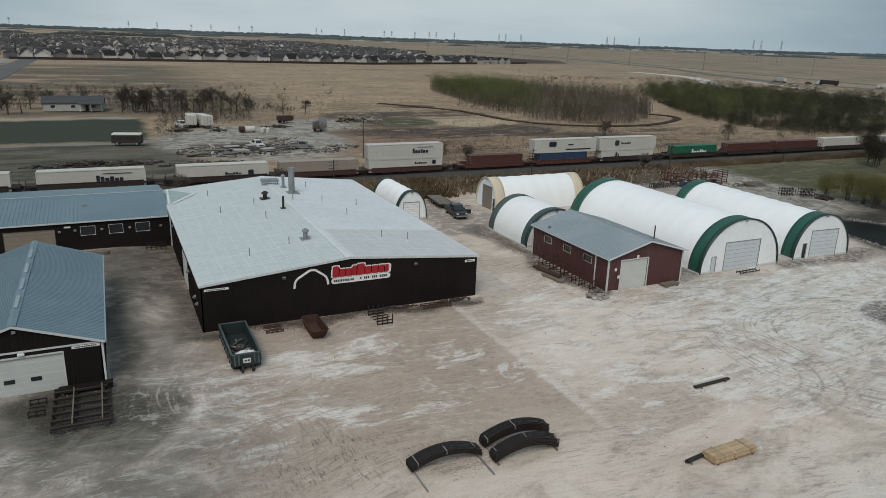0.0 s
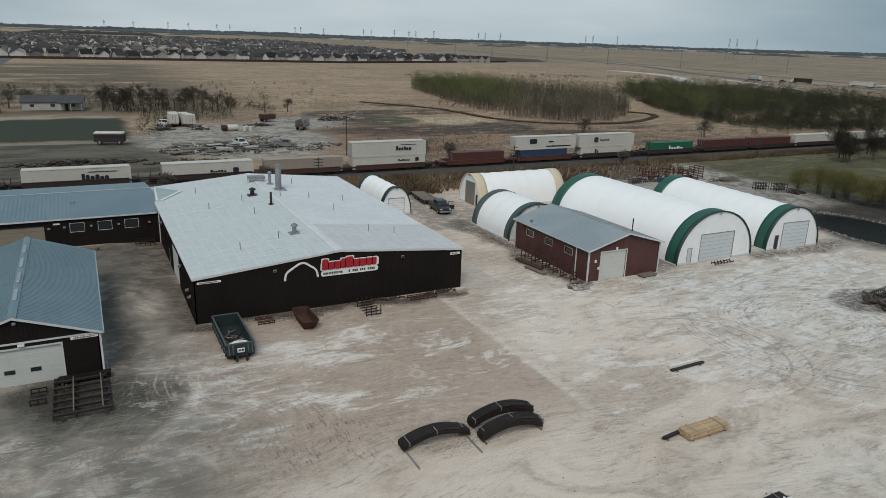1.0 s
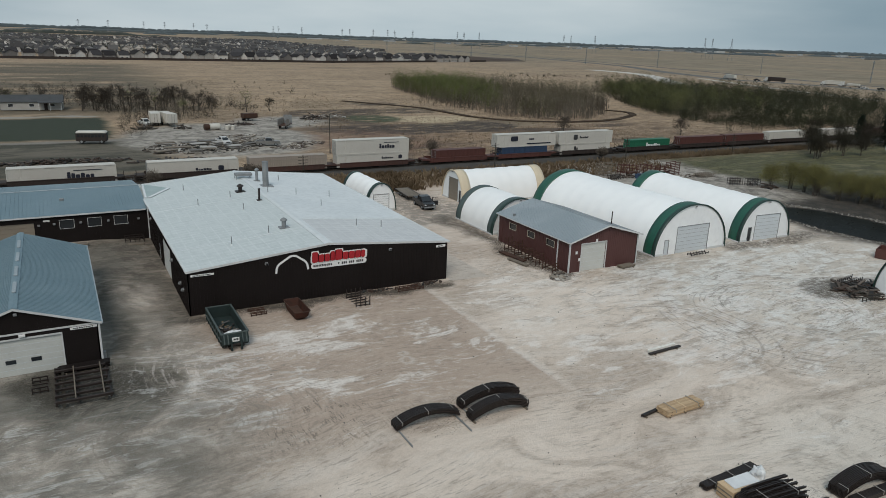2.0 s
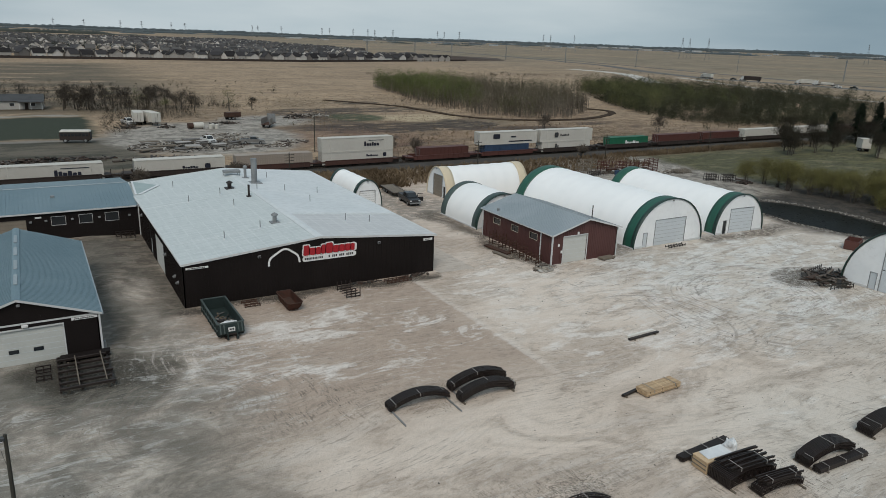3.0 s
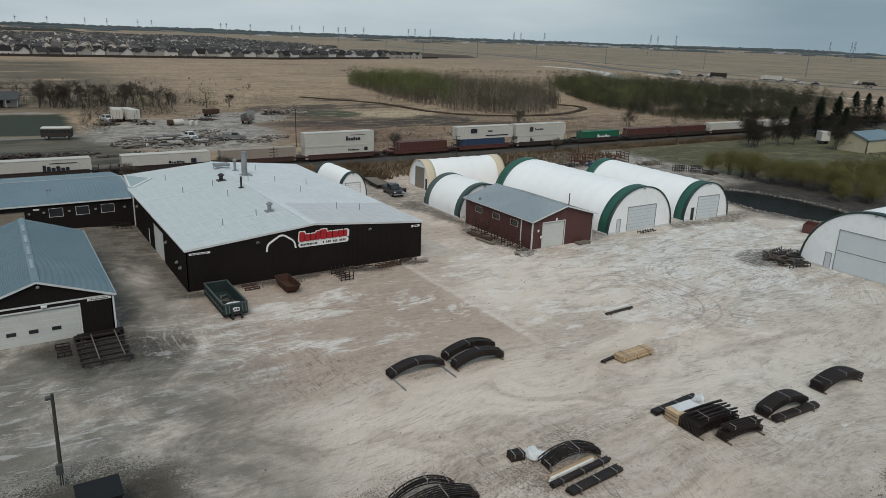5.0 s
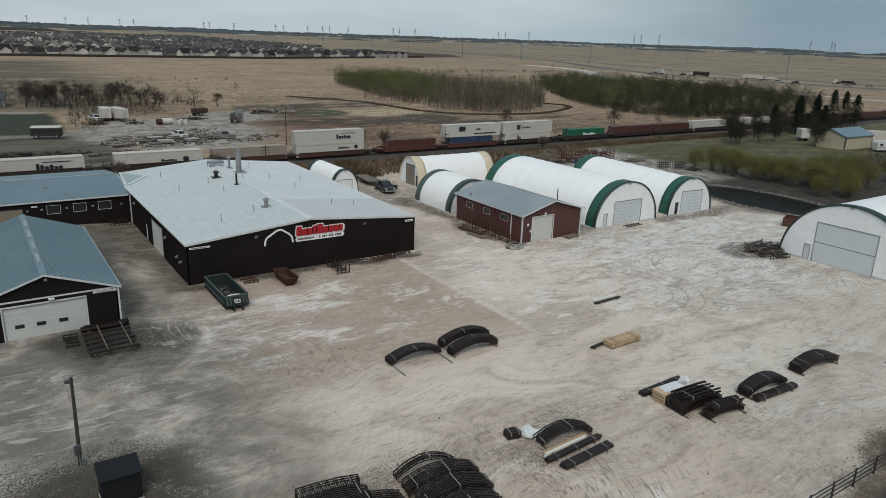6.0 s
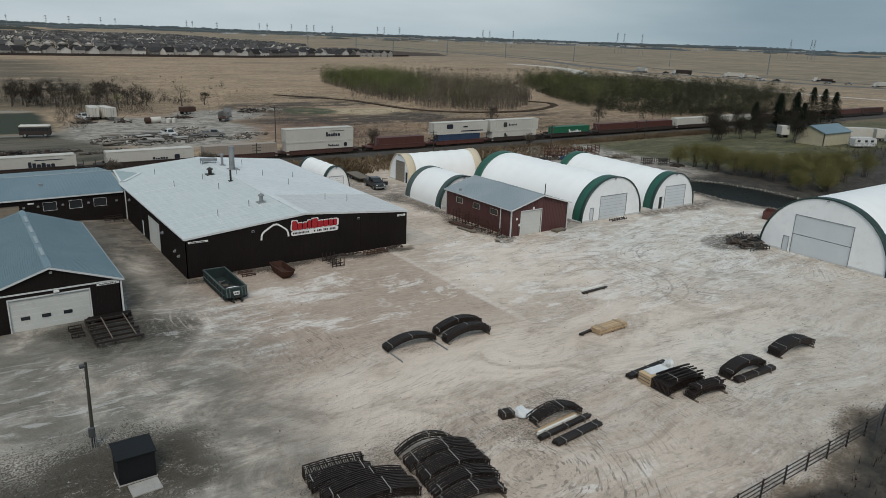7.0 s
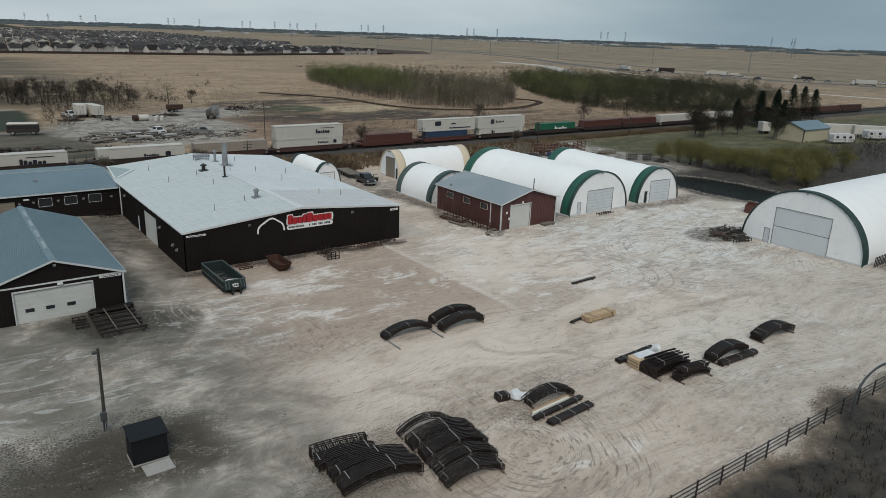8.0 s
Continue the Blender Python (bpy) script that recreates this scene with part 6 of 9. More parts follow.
def bag(name, x, y, z, sx, sy, sz, seed, label, mat=PLASTIC_WHITE, cat="bag"):
    """A soft sack: a lumpy closed form."""
    rng = random.Random(seed)
    g = Geo()
    n, m = 26, 14
    off = rng.random() * 20
    for j in range(m + 1):
        a = math.pi * (j / m - 0.5)
        for k in range(n):
            t = 2 * math.pi * k / n
            ux, uy, uz = math.cos(a) ** 0.55 * math.cos(t), math.cos(a) ** 0.55 * math.sin(t), math.sin(a)
            r = 1 + 0.42 * noise.noise((ux * 1.4 + off, uy * 1.4, uz * 1.4)) + 0.30 * abs(noise.noise((ux * 3.6, uy * 3.6 + off, uz * 3.6))) - 0.12
            g.v.append((sx * ux * r, sy * uy * r, max(0.0, sz * (0.42 + 0.5 * uz * r + 0.12 * noise.noise((ux * 5, uy * 5, off))))))
    for j in range(m):
        for k in range(n):
            g.f.append((j * n + k, j * n + (k + 1) % n, (j + 1) * n + (k + 1) % n, (j + 1) * n + k))
    return single(name, g, mat, label, cat, (x, y, z), rng.uniform(0, 90))


bag("plastic_bag", 12.15, -41.0, 0, 0.6, 0.5, 0.62, 3, "white plastic sack beside black trusses")
bag("plastic_bag", 12.6, -41.5, 0, 0.5, 0.42, 0.52, 5, "white plastic sack beside black trusses")
bag("plastic_bag", 12.5, -40.7, 0, 0.32, 0.3, 0.4, 6, "small white plastic sack on the gravel")
bag("plastic_bag", 26.85, -42.45, 0.0, 0.6, 0.5, 1.5, 9, "crumpled white wrapped bundle by the crate")
single("wrap_sheet", Geo().slab([(-1.0, -0.45, 0), (1.0, -0.5, 0.02), (1.05, 0.5, 0.05), (-0.95, 0.45, 0.02)], (0, 0, 0.05)), PLASTIC_WHITE, "white plastic sheet folded on the crate", "sheet", (25.2, -42.55, 0.89), -4)
small = thing("steel_crate", "small black steel crate with pale bands", "crate", (11.1, -40.6, 0), -10)
for k in range(4):
    part("slat", Geo().box(-0.5, -0.35 + 0.2 * k, 0.05, 0.5, -0.22 + 0.2 * k, 0.5, 0.01), BLACK_STEEL, small)
part("bottom", Geo().box(-0.5, -0.35, 0, 0.5, 0.4, 0.05), BLACK_STEEL, small)
part("strap", strap_geo(-0.3, 0.72, 0.05, 0.5), STRAP, small)
part("strap", strap_geo(0.3, 0.72, 0.05, 0.5), STRAP, small)


# ---- yard: bins, racks, poles ----
def roll_off(x, y, length, width, height):
    b = thing("dumpster", "long dull green open-top dumpster holding a little rubbish", "dumpster", (x, y, 0))
    w, l = width / 2, length / 2
    part("floor", Geo().box(-w, -l + 0.35, 0.22, w, l, 0.3), SKIP_GREEN, b)
    for s in (-1, 1):
        side = part("side_wall", Geo().box(min(s * w, s * (w - 0.06)), -l + 0.3, 0.22, max(s * w, s * (w - 0.06)), l, height), SKIP_GREEN, b)
        for k in range(8):
            yy = -l + 0.6 + k * (length - 0.8) / 7.0
            part("rib", Geo().box(min(s * w, s * (w + 0.08)), yy - 0.06, 0.25, max(s * w, s * (w + 0.08)), yy + 0.06, height - 0.06, 0.01), SKIP_GREEN, side)
        part("top_rail", Geo().box(s * w - 0.08, -l + 0.25, height - 0.06, s * w + 0.08, l + 0.03, height + 0.06, 0.02), GALV_GREEN, b, "paler worn top rail")
        part("long_skid", Geo().box(s * 0.5 - 0.06, -l + 0.1, 0.0, s * 0.5 + 0.06, l, 0.22), BLACK_STEEL, b)
    part("end_wall", Geo().slab([(-w, -l, 0.55), (w, -l, 0.55), (w, -l + 0.25, height), (-w, -l + 0.25, height)], (0, 0.06, 0)).slab([(-w, -l + 0.35, 0.22), (w, -l + 0.35, 0.22), (w, -l, 0.55), (-w, -l, 0.55)], (0, 0.06, 0)), SKIP_GREEN, b)
    part("top_rail", Geo().box(-w, -l + 0.2, height - 0.06, w, -l + 0.32, height + 0.06, 0.02), GALV_GREEN, b)
    for xx in (-0.95, -0.62, 0.62, 0.95):
        part("rib", Geo().slab([(xx - 0.05, -l - 0.05, 0.57), (xx + 0.05, -l - 0.05, 0.57), (xx + 0.05, -l + 0.19, height - 0.07), (xx - 0.05, -l + 0.19, height - 0.07)], (0, 0.05, 0)), GALV_GREEN, b)
    for s in (-1, 1):
        part("side_rail", Geo().box(s * (w + 0.05) - 0.05, -l + 0.3, 0.72, s * (w + 0.05) + 0.05, l, 0.80, 0.01), GALV_GREEN, b)
    part("end_gate", Geo().box(-w, l - 0.06, 0.22, w, l, height), SKIP_GREEN, b)
    part("top_rail", Geo().box(-w, l - 0.08, height - 0.05, w, l + 0.04, height + 0.06, 0.02), GALV_GREEN, b)
    for s in (-1, 1):
        part("hook_frame", Geo().box(s * 0.42 - 0.06, -l - 0.32, 0.02, s * 0.42 + 0.06, -l - 0.18, 1.0).box(s * 0.42 - 0.06, -l - 0.18, 0.86, s * 0.42 + 0.06, -l + 0.1, 0.98), SKIP_GREEN, b)
        part("roller", Geo().tube((s * 0.42 - 0.1, -l - 0.2, 0.12), (s * 0.42 + 0.1, -l - 0.2, 0.12), 0.12, n=10), BLACK_STEEL, b)
    part("hook_bar", Geo().box(-0.5, -l - 0.3, 0.5, 0.5, -l - 0.16, 0.6), BLACK_STEEL, b)
    p = part("notice_plate", Geo().box(-0.32, -l - 0.02, 0.72, 0.3, -l + 0.04, 1.1), SIGN_WHITE, b, "white plate with dark marks")
    part("mark", Geo().box(-0.2, -l - 0.03, 0.86, -0.02, -l - 0.018, 1.0), SIGN_INK, p)
    part("mark", Geo().box(0.04, -l - 0.03, 0.84, 0.2, -l - 0.018, 1.02), SIGN_INK, p)
    return b


GALV_GREEN = surface("worn_green_rail", (0.075, 0.095, 0.092), (0.05, 0.068, 0.066), 2.0, 0.6, bump=0.05)
roll_off(2.3, -5.55, 7.1, 2.25, 1.42)
bag("rubbish_bag", 2.55, -7.5, 0.3, 0.75, 0.9, 0.75, 11, "crumpled white plastic among rubbish")
bag("rubbish_bag", 2.2, -5.8, 0.3, 0.4, 0.5, 0.35, 12, "dark rubbish sack in the dumpster", BLACK_STEEL)
rub = Geo()
rng = random.Random(5)
for k in range(40):
    m = pose(rng.uniform(-0.8, 0.8), rng.uniform(-2.6, 1.4), rng.uniform(0.02, 0.16), rng.uniform(-15, 15), rng.uniform(-15, 15), rng.uniform(0, 180))
    rub.add([m @ Vector(p) for p in Geo().box(-rng.uniform(0.1, 0.6), -0.08, 0, 0.3, 0.08, 0.06).v], Geo().box(0, 0, 0, 1, 1, 1).f)
single("rubbish", rub, stuff_tones("rubbish_tones", [(0.3, 0.29, 0.27), (0.05, 0.045, 0.04), (0.16, 0.12, 0.08), (0.03, 0.03, 0.03), (0.1, 0.1, 0.1)]), "loose scrap and boards in the dumpster", "rubbish", (2.3, -5.2, 0.31), kind="stuff")


def red_skip(x, y):
    """A small boat-shaped bin: rounded ends that rake in towards the floor."""
    b = thing("scrap_bin", "small rusty red boat-shaped scrap bin by the wall", "bin", (x, y, 0))

    def ring(w, l, r, z):
        pts = []
        for cx, cy, a in ((w - r, -l + r, -90), (w - r, l - r, 0), (-w + r, l - r, 90), (-w + r, -l + r, 180)):
            for k in range(5):
                t = radians(a + 22.5 * k)
                pts.append((cx + r * math.cos(t), cy + r * math.sin(t), z))
        return pts

    out = [ring(0.56, 1.35, 0.3, 0.1), ring(0.68, 1.75, 0.32, 0.45), ring(0.78, 2.0, 0.3, 1.0)]
    ins = [ring(0.73, 1.95, 0.27, 1.0), ring(0.63, 1.70, 0.28, 0.45), ring(0.52, 1.31, 0.27, 0.16)]
    g = Geo()
    rows, n = out + ins, len(out[0])
    for r in rows:
        g.v += r
    for k in range(len(rows) - 1):
        for i in range(n):
            g.f.append((k * n + i, k * n + (i + 1) % n, (k + 1) * n + (i + 1) % n, (k + 1) * n + i))
    g.f.append(tuple(range(n))[::-1])
    g.f.append(tuple(5 * n + i for i in range(n)))
    part("tub", g, SKIP_RED, b)
    top = [Vector(q) for q in ring(0.78, 2.0, 0.3, 1.0)]
    part("rim", Geo().path(top + [top[0]], 0.045, 6), RUSTY, b, "rusty rolled rim")
    for s in (-1, 1):
        part("runner", Geo().box(s * 0.4 - 0.06, -1.2, 0, s * 0.4 + 0.06, 1.2, 0.1), RUSTY, b)
        for yy in (-0.9, 0.0, 0.9):
            part("rib", Geo().slab([(s * 0.60, yy - 0.05, 0.2), (s * 0.60, yy + 0.05, 0.2), (s * 0.79, yy + 0.05, 0.94), (s * 0.79, yy - 0.05, 0.94)], (s * 0.05, 0, 0)), RUSTY, b)
    part("scrap", Geo().slab([(-0.5, -1.3, 0.32), (0.5, -1.2, 0.3), (0.52, 1.4, 0.4), (-0.5, 1.4, 0.36)], (0, 0, 0.04)), RUSTY, b, "rusty scrap filling")
    return b


red_skip(9.35, -3.7)


def stillage(x, y, sx, sy, h, turn=0, mat=BLACK_STEEL, label="empty black steel stillage with upright posts", shelves=(0.12, 0.45), group="steel racks"):
    b = thing("steel_rack", label, "rack", (x, y, 0), turn, group)
    nx = max(2, int(sx / 0.5) + 1)
    for i in range(nx):
        for j in (-0.5, 0.5):
            xx = sx * (i / (nx - 1) - 0.5)
            part("post", Geo().box(xx - 0.04, sy * j - 0.04, 0, xx + 0.04, sy * j + 0.04, h), mat, b)
    for z in shelves:
        for j in (-0.5, 0.5):
            part("rail", Geo().box(-sx / 2, sy * j - 0.035, z - 0.04, sx / 2, sy * j + 0.035, z + 0.04), mat, b)
        for k in range(int(sy / 0.6) + 1):
            yy = sy * (k / max(1, int(sy / 0.6)) - 0.5)
            part("crossbar", Geo().box(-sx / 2, yy - 0.03, z - 0.03, sx / 2, yy + 0.03, z + 0.03), mat, b)
    return b


stillage(16.1, -2.8, 1.5, 2.6, 1.0)
stillage(6.0, -1.7, 1.5, 1.3, 0.3, 0, RUSTY, "low rusty steel frame by the black wall", (0.1, 0.26))
stillage(22.6, -1.5, 3.0, 0.8, 0.35, 0, RUSTY, "low rusty steel frame by the black wall", (0.1, 0.28))
stillage(63.6, -4.6, 3.3, 0.6, 0.32, 2, BLACK_STEEL, "low black steel cradle before a fabric building", (0.15,))
for k in range(3):
    stillage(41.0, 5.6 - 2.3 * k, 1.2, 2.1, 1.9 - 0.3 * k, 4, RUSTY, "rusty steel rack leaning along the maroon wall", (0.3, 0.9, 1.4), "rusty racks by the garage")
stillage(41.1, -2.2, 1.0, 1.6, 1.1, 12, RUSTY, "rusty steel cage along the maroon wall", (0.2, 0.6, 1.0), "rusty racks by the garage")
flat_bundle(39.7, 3.8, 4.6, 0.8, 0.2, 96, RUSTY, "rusty long bars on the ground by the garage", "steel bars", 5, ())
flat_bundle(39.0, 1.6, 3.4, 0.6, 0.15, 98, OLD_WOOD, "weathered planks on the ground by the garage", "planks", 3, (), name="plank_pile", piece="plank", group="planks")
flat_bundle(50.6, -5.0, 2.2, 0.9, 0.25, 3, OLD_WOOD, "weathered planks by the garage wall", "planks", 4, (), name="plank_pile", piece="plank", group="planks")


def heap(name, x, y, rx, ry, h, n, tones, label, cat, seed, size=(0.3, 1.6)):
    """A heap of loose scrap: many turned boards and blocks."""
    rng = random.Random(seed)
    g, unit = Geo(), Geo().box(-0.5, -0.5, -0.5, 0.5, 0.5, 0.5)
    for k in range(n):
        a, d = rng.uniform(0, 2 * math.pi), rng.random() ** 0.6
        px, py = rx * d * math.cos(a), ry * d * math.sin(a)
        z = h * (1 - d) * rng.random()
        m = pose(px, py, z + 0.1, rng.uniform(-18, 18), rng.uniform(-18, 18), rng.uniform(0, 180)) @ Matrix.Diagonal((rng.uniform(*size), rng.uniform(0.1, 0.5), rng.uniform(0.05, 0.25), 1))
        g.add([m @ Vector(p) for p in unit.v], unit.f)
    return single(name, g, stuff_tones(name + "_tones", tones), label, cat, (x, y, 0), kind="stuff")


DARKS = [(0.03, 0.027, 0.024), (0.07, 0.055, 0.045), (0.02, 0.02, 0.02), (0.12, 0.1, 0.085), (0.05, 0.03, 0.022)]
PALES = [(0.34, 0.32, 0.29), (0.12, 0.10, 0.085), (0.46, 0.44, 0.41), (0.06, 0.05, 0.042), (0.22, 0.19, 0.155), (0.30, 0.27, 0.23)]
heap("scrap_heap", 40.3, -5.0, 1.2, 1.0, 0.7, 40, PALES, "small heap of pale and dark scrap by the garage corner", "scrap", 21, (0.2, 1.2))
heap("steel_heap", 70.2, -22.6, 3.6, 2.4, 0.7, 90, DARKS, "low dark pile of old steel and timber", "scrap", 22, (0.8, 2.6))
heap("wall_litter", 18.6, -0.6, 2.6, 0.35, 0.03, 26, DARKS, "bits of scrap along the black wall", "scrap", 23, (0.1, 0.35))
heap("wall_litter", 25.0, -0.7, 2.4, 0.4, 0.03, 26, DARKS, "bits of scrap along the black wall", "scrap", 24, (0.1, 0.35))
stillage(68.4, -24.6, 3.4, 1.6, 0.55, -12, POLE_WOOD, "dark timber cradle holding scrap", (0.2, 0.45))
stillage(71.6, -20.3, 4.2, 1.2, 0.55, 8, BLACK_STEEL, "dark steel cradle beside a fabric building", (0.3,))
stillage(75.0, -41.4, 5.0, 1.4, 1.4, 2, BLACK_STEEL, "dark steel rack frame beside a fabric building", (0.3, 0.8, 1.2))
single("red_bin", Geo().slab([(-1.4, -0.8, 0), (1.4, -0.8, 0), (1.4, 0.8, 0), (-1.4, 0.8, 0)], (0, 0, 0.1)).box(-1.5, -0.9, 0.1, 1.5, -0.82, 1.3).box(-1.5, 0.82, 0.1, 1.5, 0.9, 1.3).box(-1.5, -0.82, 0.1, -1.42, 0.82, 1.3).box(1.42, -0.82, 0.1, 1.5, 0.82, 1.3).weld(), BOX_RED, "dark red steel bin near the pond", "bin", (86.8, -15.7, 0), 20)


def shed_rack():
    """Long rack of dark beams laid out before the shed."""
    b = thing("beam_rack", "flat rack of dark beams beside the shed door", "rack", (-9.6, -11.6, SHED_Z * 0.9))
    for k, yy in enumerate((-2.95, -2.0, -0.95, 0.1, 1.2, 2.3, 2.75)):
        part("beam", Geo().box(-1.85, yy - 0.09, 0.3, 1.9 - 0.2 * (k % 2), yy + 0.09, 0.5, 0.02), BLACK_STEEL, b)
        for xx in (-1.3, 1.4):
            part("block", Geo().box(xx - 0.1, yy - 0.1, 0, xx + 0.1, yy + 0.1, 0.3), POLE_WOOD, b)
    for xx in (-1.8, -0.4, 1.75):
        part("side_beam", Geo().box(xx - 0.07, -3.05, 0.12, xx + 0.07, 2.9, 0.28, 0.02), BLACK_STEEL, b)
    for xx in (-0.55, 1.3):
        part("batten", Geo().box(xx - 0.045, -2.9, 0.5, xx + 0.045, 2.6, 0.55, 0.01), OLD_WOOD, b, "pale batten across the beams")
    return b


shed_rack()
stillage(-12.4, -10.9, 1.0, 1.8, 0.5, 0, BLACK_STEEL, "dark steel cage before the shed door", (0.15, 0.46)).location.z = SHED_Z
flat_bundle(-9.4, -8.9, 3.6, 0.7, 0.4, 0, DARK_CLAD, label="dark steel bars stacked along the shed wall", n=4, straps=()).location.z = SHED_Z
flat_bundle(-8.6, 27.0, 2.4, 1.0, 0.3, 4, OLD_WOOD, "weathered planks by the wing", "planks", 4, (), name="plank_pile", piece="plank", group="planks").location.z = SHED_Z
stillage(-2.0, 28.2, 2.2, 1.0, 0.9, 0, BLACK_STEEL, "dark bench frame against the wing wall", (0.5, 0.85))
flat_bundle(-2.0, 26.6, 1.8, 0.8, 0.2, 0, OLD_WOOD, "weathered pallet boards by the wing", "planks", 5, (), name="plank_pile", piece="plank", group="planks")


GALV_DARK = surface("weathered_zinc", (0.085, 0.09, 0.093), (0.06, 0.065, 0.068), 2.0, 0.6, 0.3, bump=0.05)


def lamp_pole(x, y):
    b = thing("lamp_pole", "dark wooden lamp pole with a grey meter box", "pole", (x, y, 0))
    part("shaft", Geo().tube((0.06, 0, -0.3), (0.16, 0, 5.95), 0.125, 0.09, 10), POLE_WOOD, b)
    head = part("lamp_head", Geo().box(-0.22, -0.13, 5.62, 0.14, 0.13, 5.84, 0.04), GALV_DARK, b)
    part("lens", Geo().box(-0.2, -0.1, 5.58, 0.04, 0.1, 5.62), PLASTIC_WHITE, head)
    part("bracket", Geo().tube((0.15, 0, 5.2), (-0.12, 0, 5.15), 0.025, n=6), GALV, b)
    part("wire", Geo().path([(-0.12, 0, 5.15), (-0.05, 0.02, 4.6), (0.1, 0.0, 3.9)], 0.012, 4), SIGN_INK, b)
    part("meter_box", Geo().box(-0.2, -0.34, 0.85, 0.2, -0.14, 1.5, 0.03), GALV_DARK, b, "grey steel meter box")
    for xx in (-0.12, 0.05, 0.16):
        part("conduit", Geo().tube((xx, -0.22, -0.1), (xx, -0.22, 0.76), 0.03, n=6), GALV, b)
    return b


lamp_pole(-14.25, -29.3)
cab = thing("utility_cabinet", "plain black utility cabinet on a concrete slab", "cabinet", (-12.65, -33.9, 0))
CAB_BLACK = surface("cabinet_black", (0.0075, 0.0085, 0.010), (0.011, 0.012, 0.014), 1.0, 0.5, bump=0.03, spec=0.25)
part("body", Geo().slab([(-1.05, -0.78, 0.08), (-1.05, 0.78, 0.08), (-1.05, 0.78, 1.97), (-1.05, -0.78, 1.74)], (2.1, 0, 0)), CAB_BLACK, cab)
part("lid", Geo().slab([(-1.15, -0.88, 1.74), (1.15, -0.88, 1.74), (1.15, 0.88, 2.0), (-1.15, 0.88, 2.0)], (0, 0, 0.07)), CAB_BLACK, cab)
part("base", Geo().box(-1.1, -0.82, 0, 1.1, 0.82, 0.08), CONCRETE, cab)
single("concrete_slab", Geo().box(-0.85, -0.65, 0, 0.85, 0.6, 0.1, 0.02), CONCRETE, "pale concrete slab before the black cabinet", "slab", (-12.45, -35.5, 0), 2)

# pipe fence along the yard's near edge
fence = thing("pipe_fence", "dark pipe rail fence along the edge of the yard", "fence", (0, -56.1, 0))
for k in range(-6, 26):
    if 2.6 * k < 66:
        part("post", Geo().tube((2.6 * k, 0, -0.3), (2.6 * k, 0, 1.35), 0.06, n=7), BLACK_STEEL, fence)
for z in (0.35, 0.68, 1.0, 1.3):
    part("rail", Geo().tube((-16, -0.06, z), (65.2, -0.06, z), 0.032, n=6), BLACK_STEEL, fence)
pts = [(31.0, -56.9, -0.2), (31.0, -56.9, 1.9)] + [(34.2 - 3.2 * math.cos(radians(a)), -56.9, 1.9 + 1.6 * math.sin(radians(a))) for a in range(15, 181, 15)] + [(37.4, -56.9, -0.2)]
single("pipe_arch", Geo().path(pts, 0.09, 8), GALV_DARK, "bent grey steel pipe arch beyond the fence", "pipe arch", smooth=False)

# storage behind the fabric buildings
def slat_rack(x, y, sx, h, n, turn, mat, label):
    """A tall open rack: four posts and rows of long slats."""
    b = thing("slat_rack", label, "rack", (x, y, 0), turn, "racks in the back yard")
    for xx in (-0.5, 0.0, 0.5):
        for yy in (-0.55, 0.55):
            part("post", Geo().box(sx * xx - 0.05, yy - 0.05, 0, sx * xx + 0.05, yy + 0.05, h), mat, b)
    for k in range(n):
        z = h * (k + 0.7) / n
        for yy in (-0.6, 0.6):
            part("slat", Geo().box(-sx / 2 - 0.1, yy - 0.03, z - 0.09, sx / 2 + 0.1, yy + 0.03, z + 0.05), mat, b)
    return b


slat_rack(89.4, 43.2, 4.6, 3.0, 5, 4, OLD_WOOD, "tall grey slatted rack in the back storage yard")
stillage(89.6, 40.4, 3.6, 1.2, 0.9, 4, BLACK_STEEL, "low dark frame in the back storage yard", (0.3, 0.8), "racks in the back yard")
for k, (x, y, sx, h) in enumerate(((95.6, 44.2, 3.0, 2.2), (99.6, 43.4, 4.2, 2.0), (103.2, 42.4, 3.0, 1.7))):
    slat_rack(x, y, sx, h, 3, -6 + 5 * k, BOX_RED, "dark rust-red steel rack in the back storage yard")
    single("rusty_box", Geo().box(-1.1, -0.5, 0.05, 1.1, 0.5, 0.75, 0.03).box(-1.15, -0.55, 0, 1.15, 0.55, 0.08), RUSTY, "rusty steel box standing in the back yard", "box", (x + 0.4, y - 1.6, 0), 8 * k, group="boxes in the back yard")
slat_rack(104.6, 39.6, 3.4, 2.9, 8, 10, BOX_RED, "tall thin rust-red frame rack in the back storage yard")
heap("back_scrap", 98, 41.5, 6, 1.6, 0.7, 90, DARKS + [(0.3, 0.29, 0.27)], "mixed scrap lying in the back storage yard", "scrap", 25, (0.4, 1.8))
heap("back_scrap", 107, 37.5, 5, 1.6, 0.5, 60, PALES, "pale boards lying in the back storage yard", "scrap", 26, (0.4, 2.0))
for k in range(4):
    single("drum", Geo().tube((0, 0, 0), (0, 0, 0.88), 0.3, n=14).tube((0, 0, 0.28), (0, 0, 0.32), 0.315, n=14).tube((0, 0, 0.58), (0, 0, 0.62), 0.315, n=14), BOX_BLUE, "blue steel drum among scrap", "drum", (94.6 + 0.72 * k, 39.7 + 0.2 * (k % 2), 0), group="blue drums")
stillage(110.4, 36.0, 4.2, 1.8, 0.8, -4, OLD_WOOD, "pale timber pallet stack on rough ground", (0.2, 0.5, 0.75))
for x, y in ((109.4, 27.4), (112.4, 25.6)):
    stillage(x, y, 2.6, 1.2, 1.5, -22, BLACK_STEEL, "dark open steel frame on rough ground", (0.3, 0.8, 1.3))
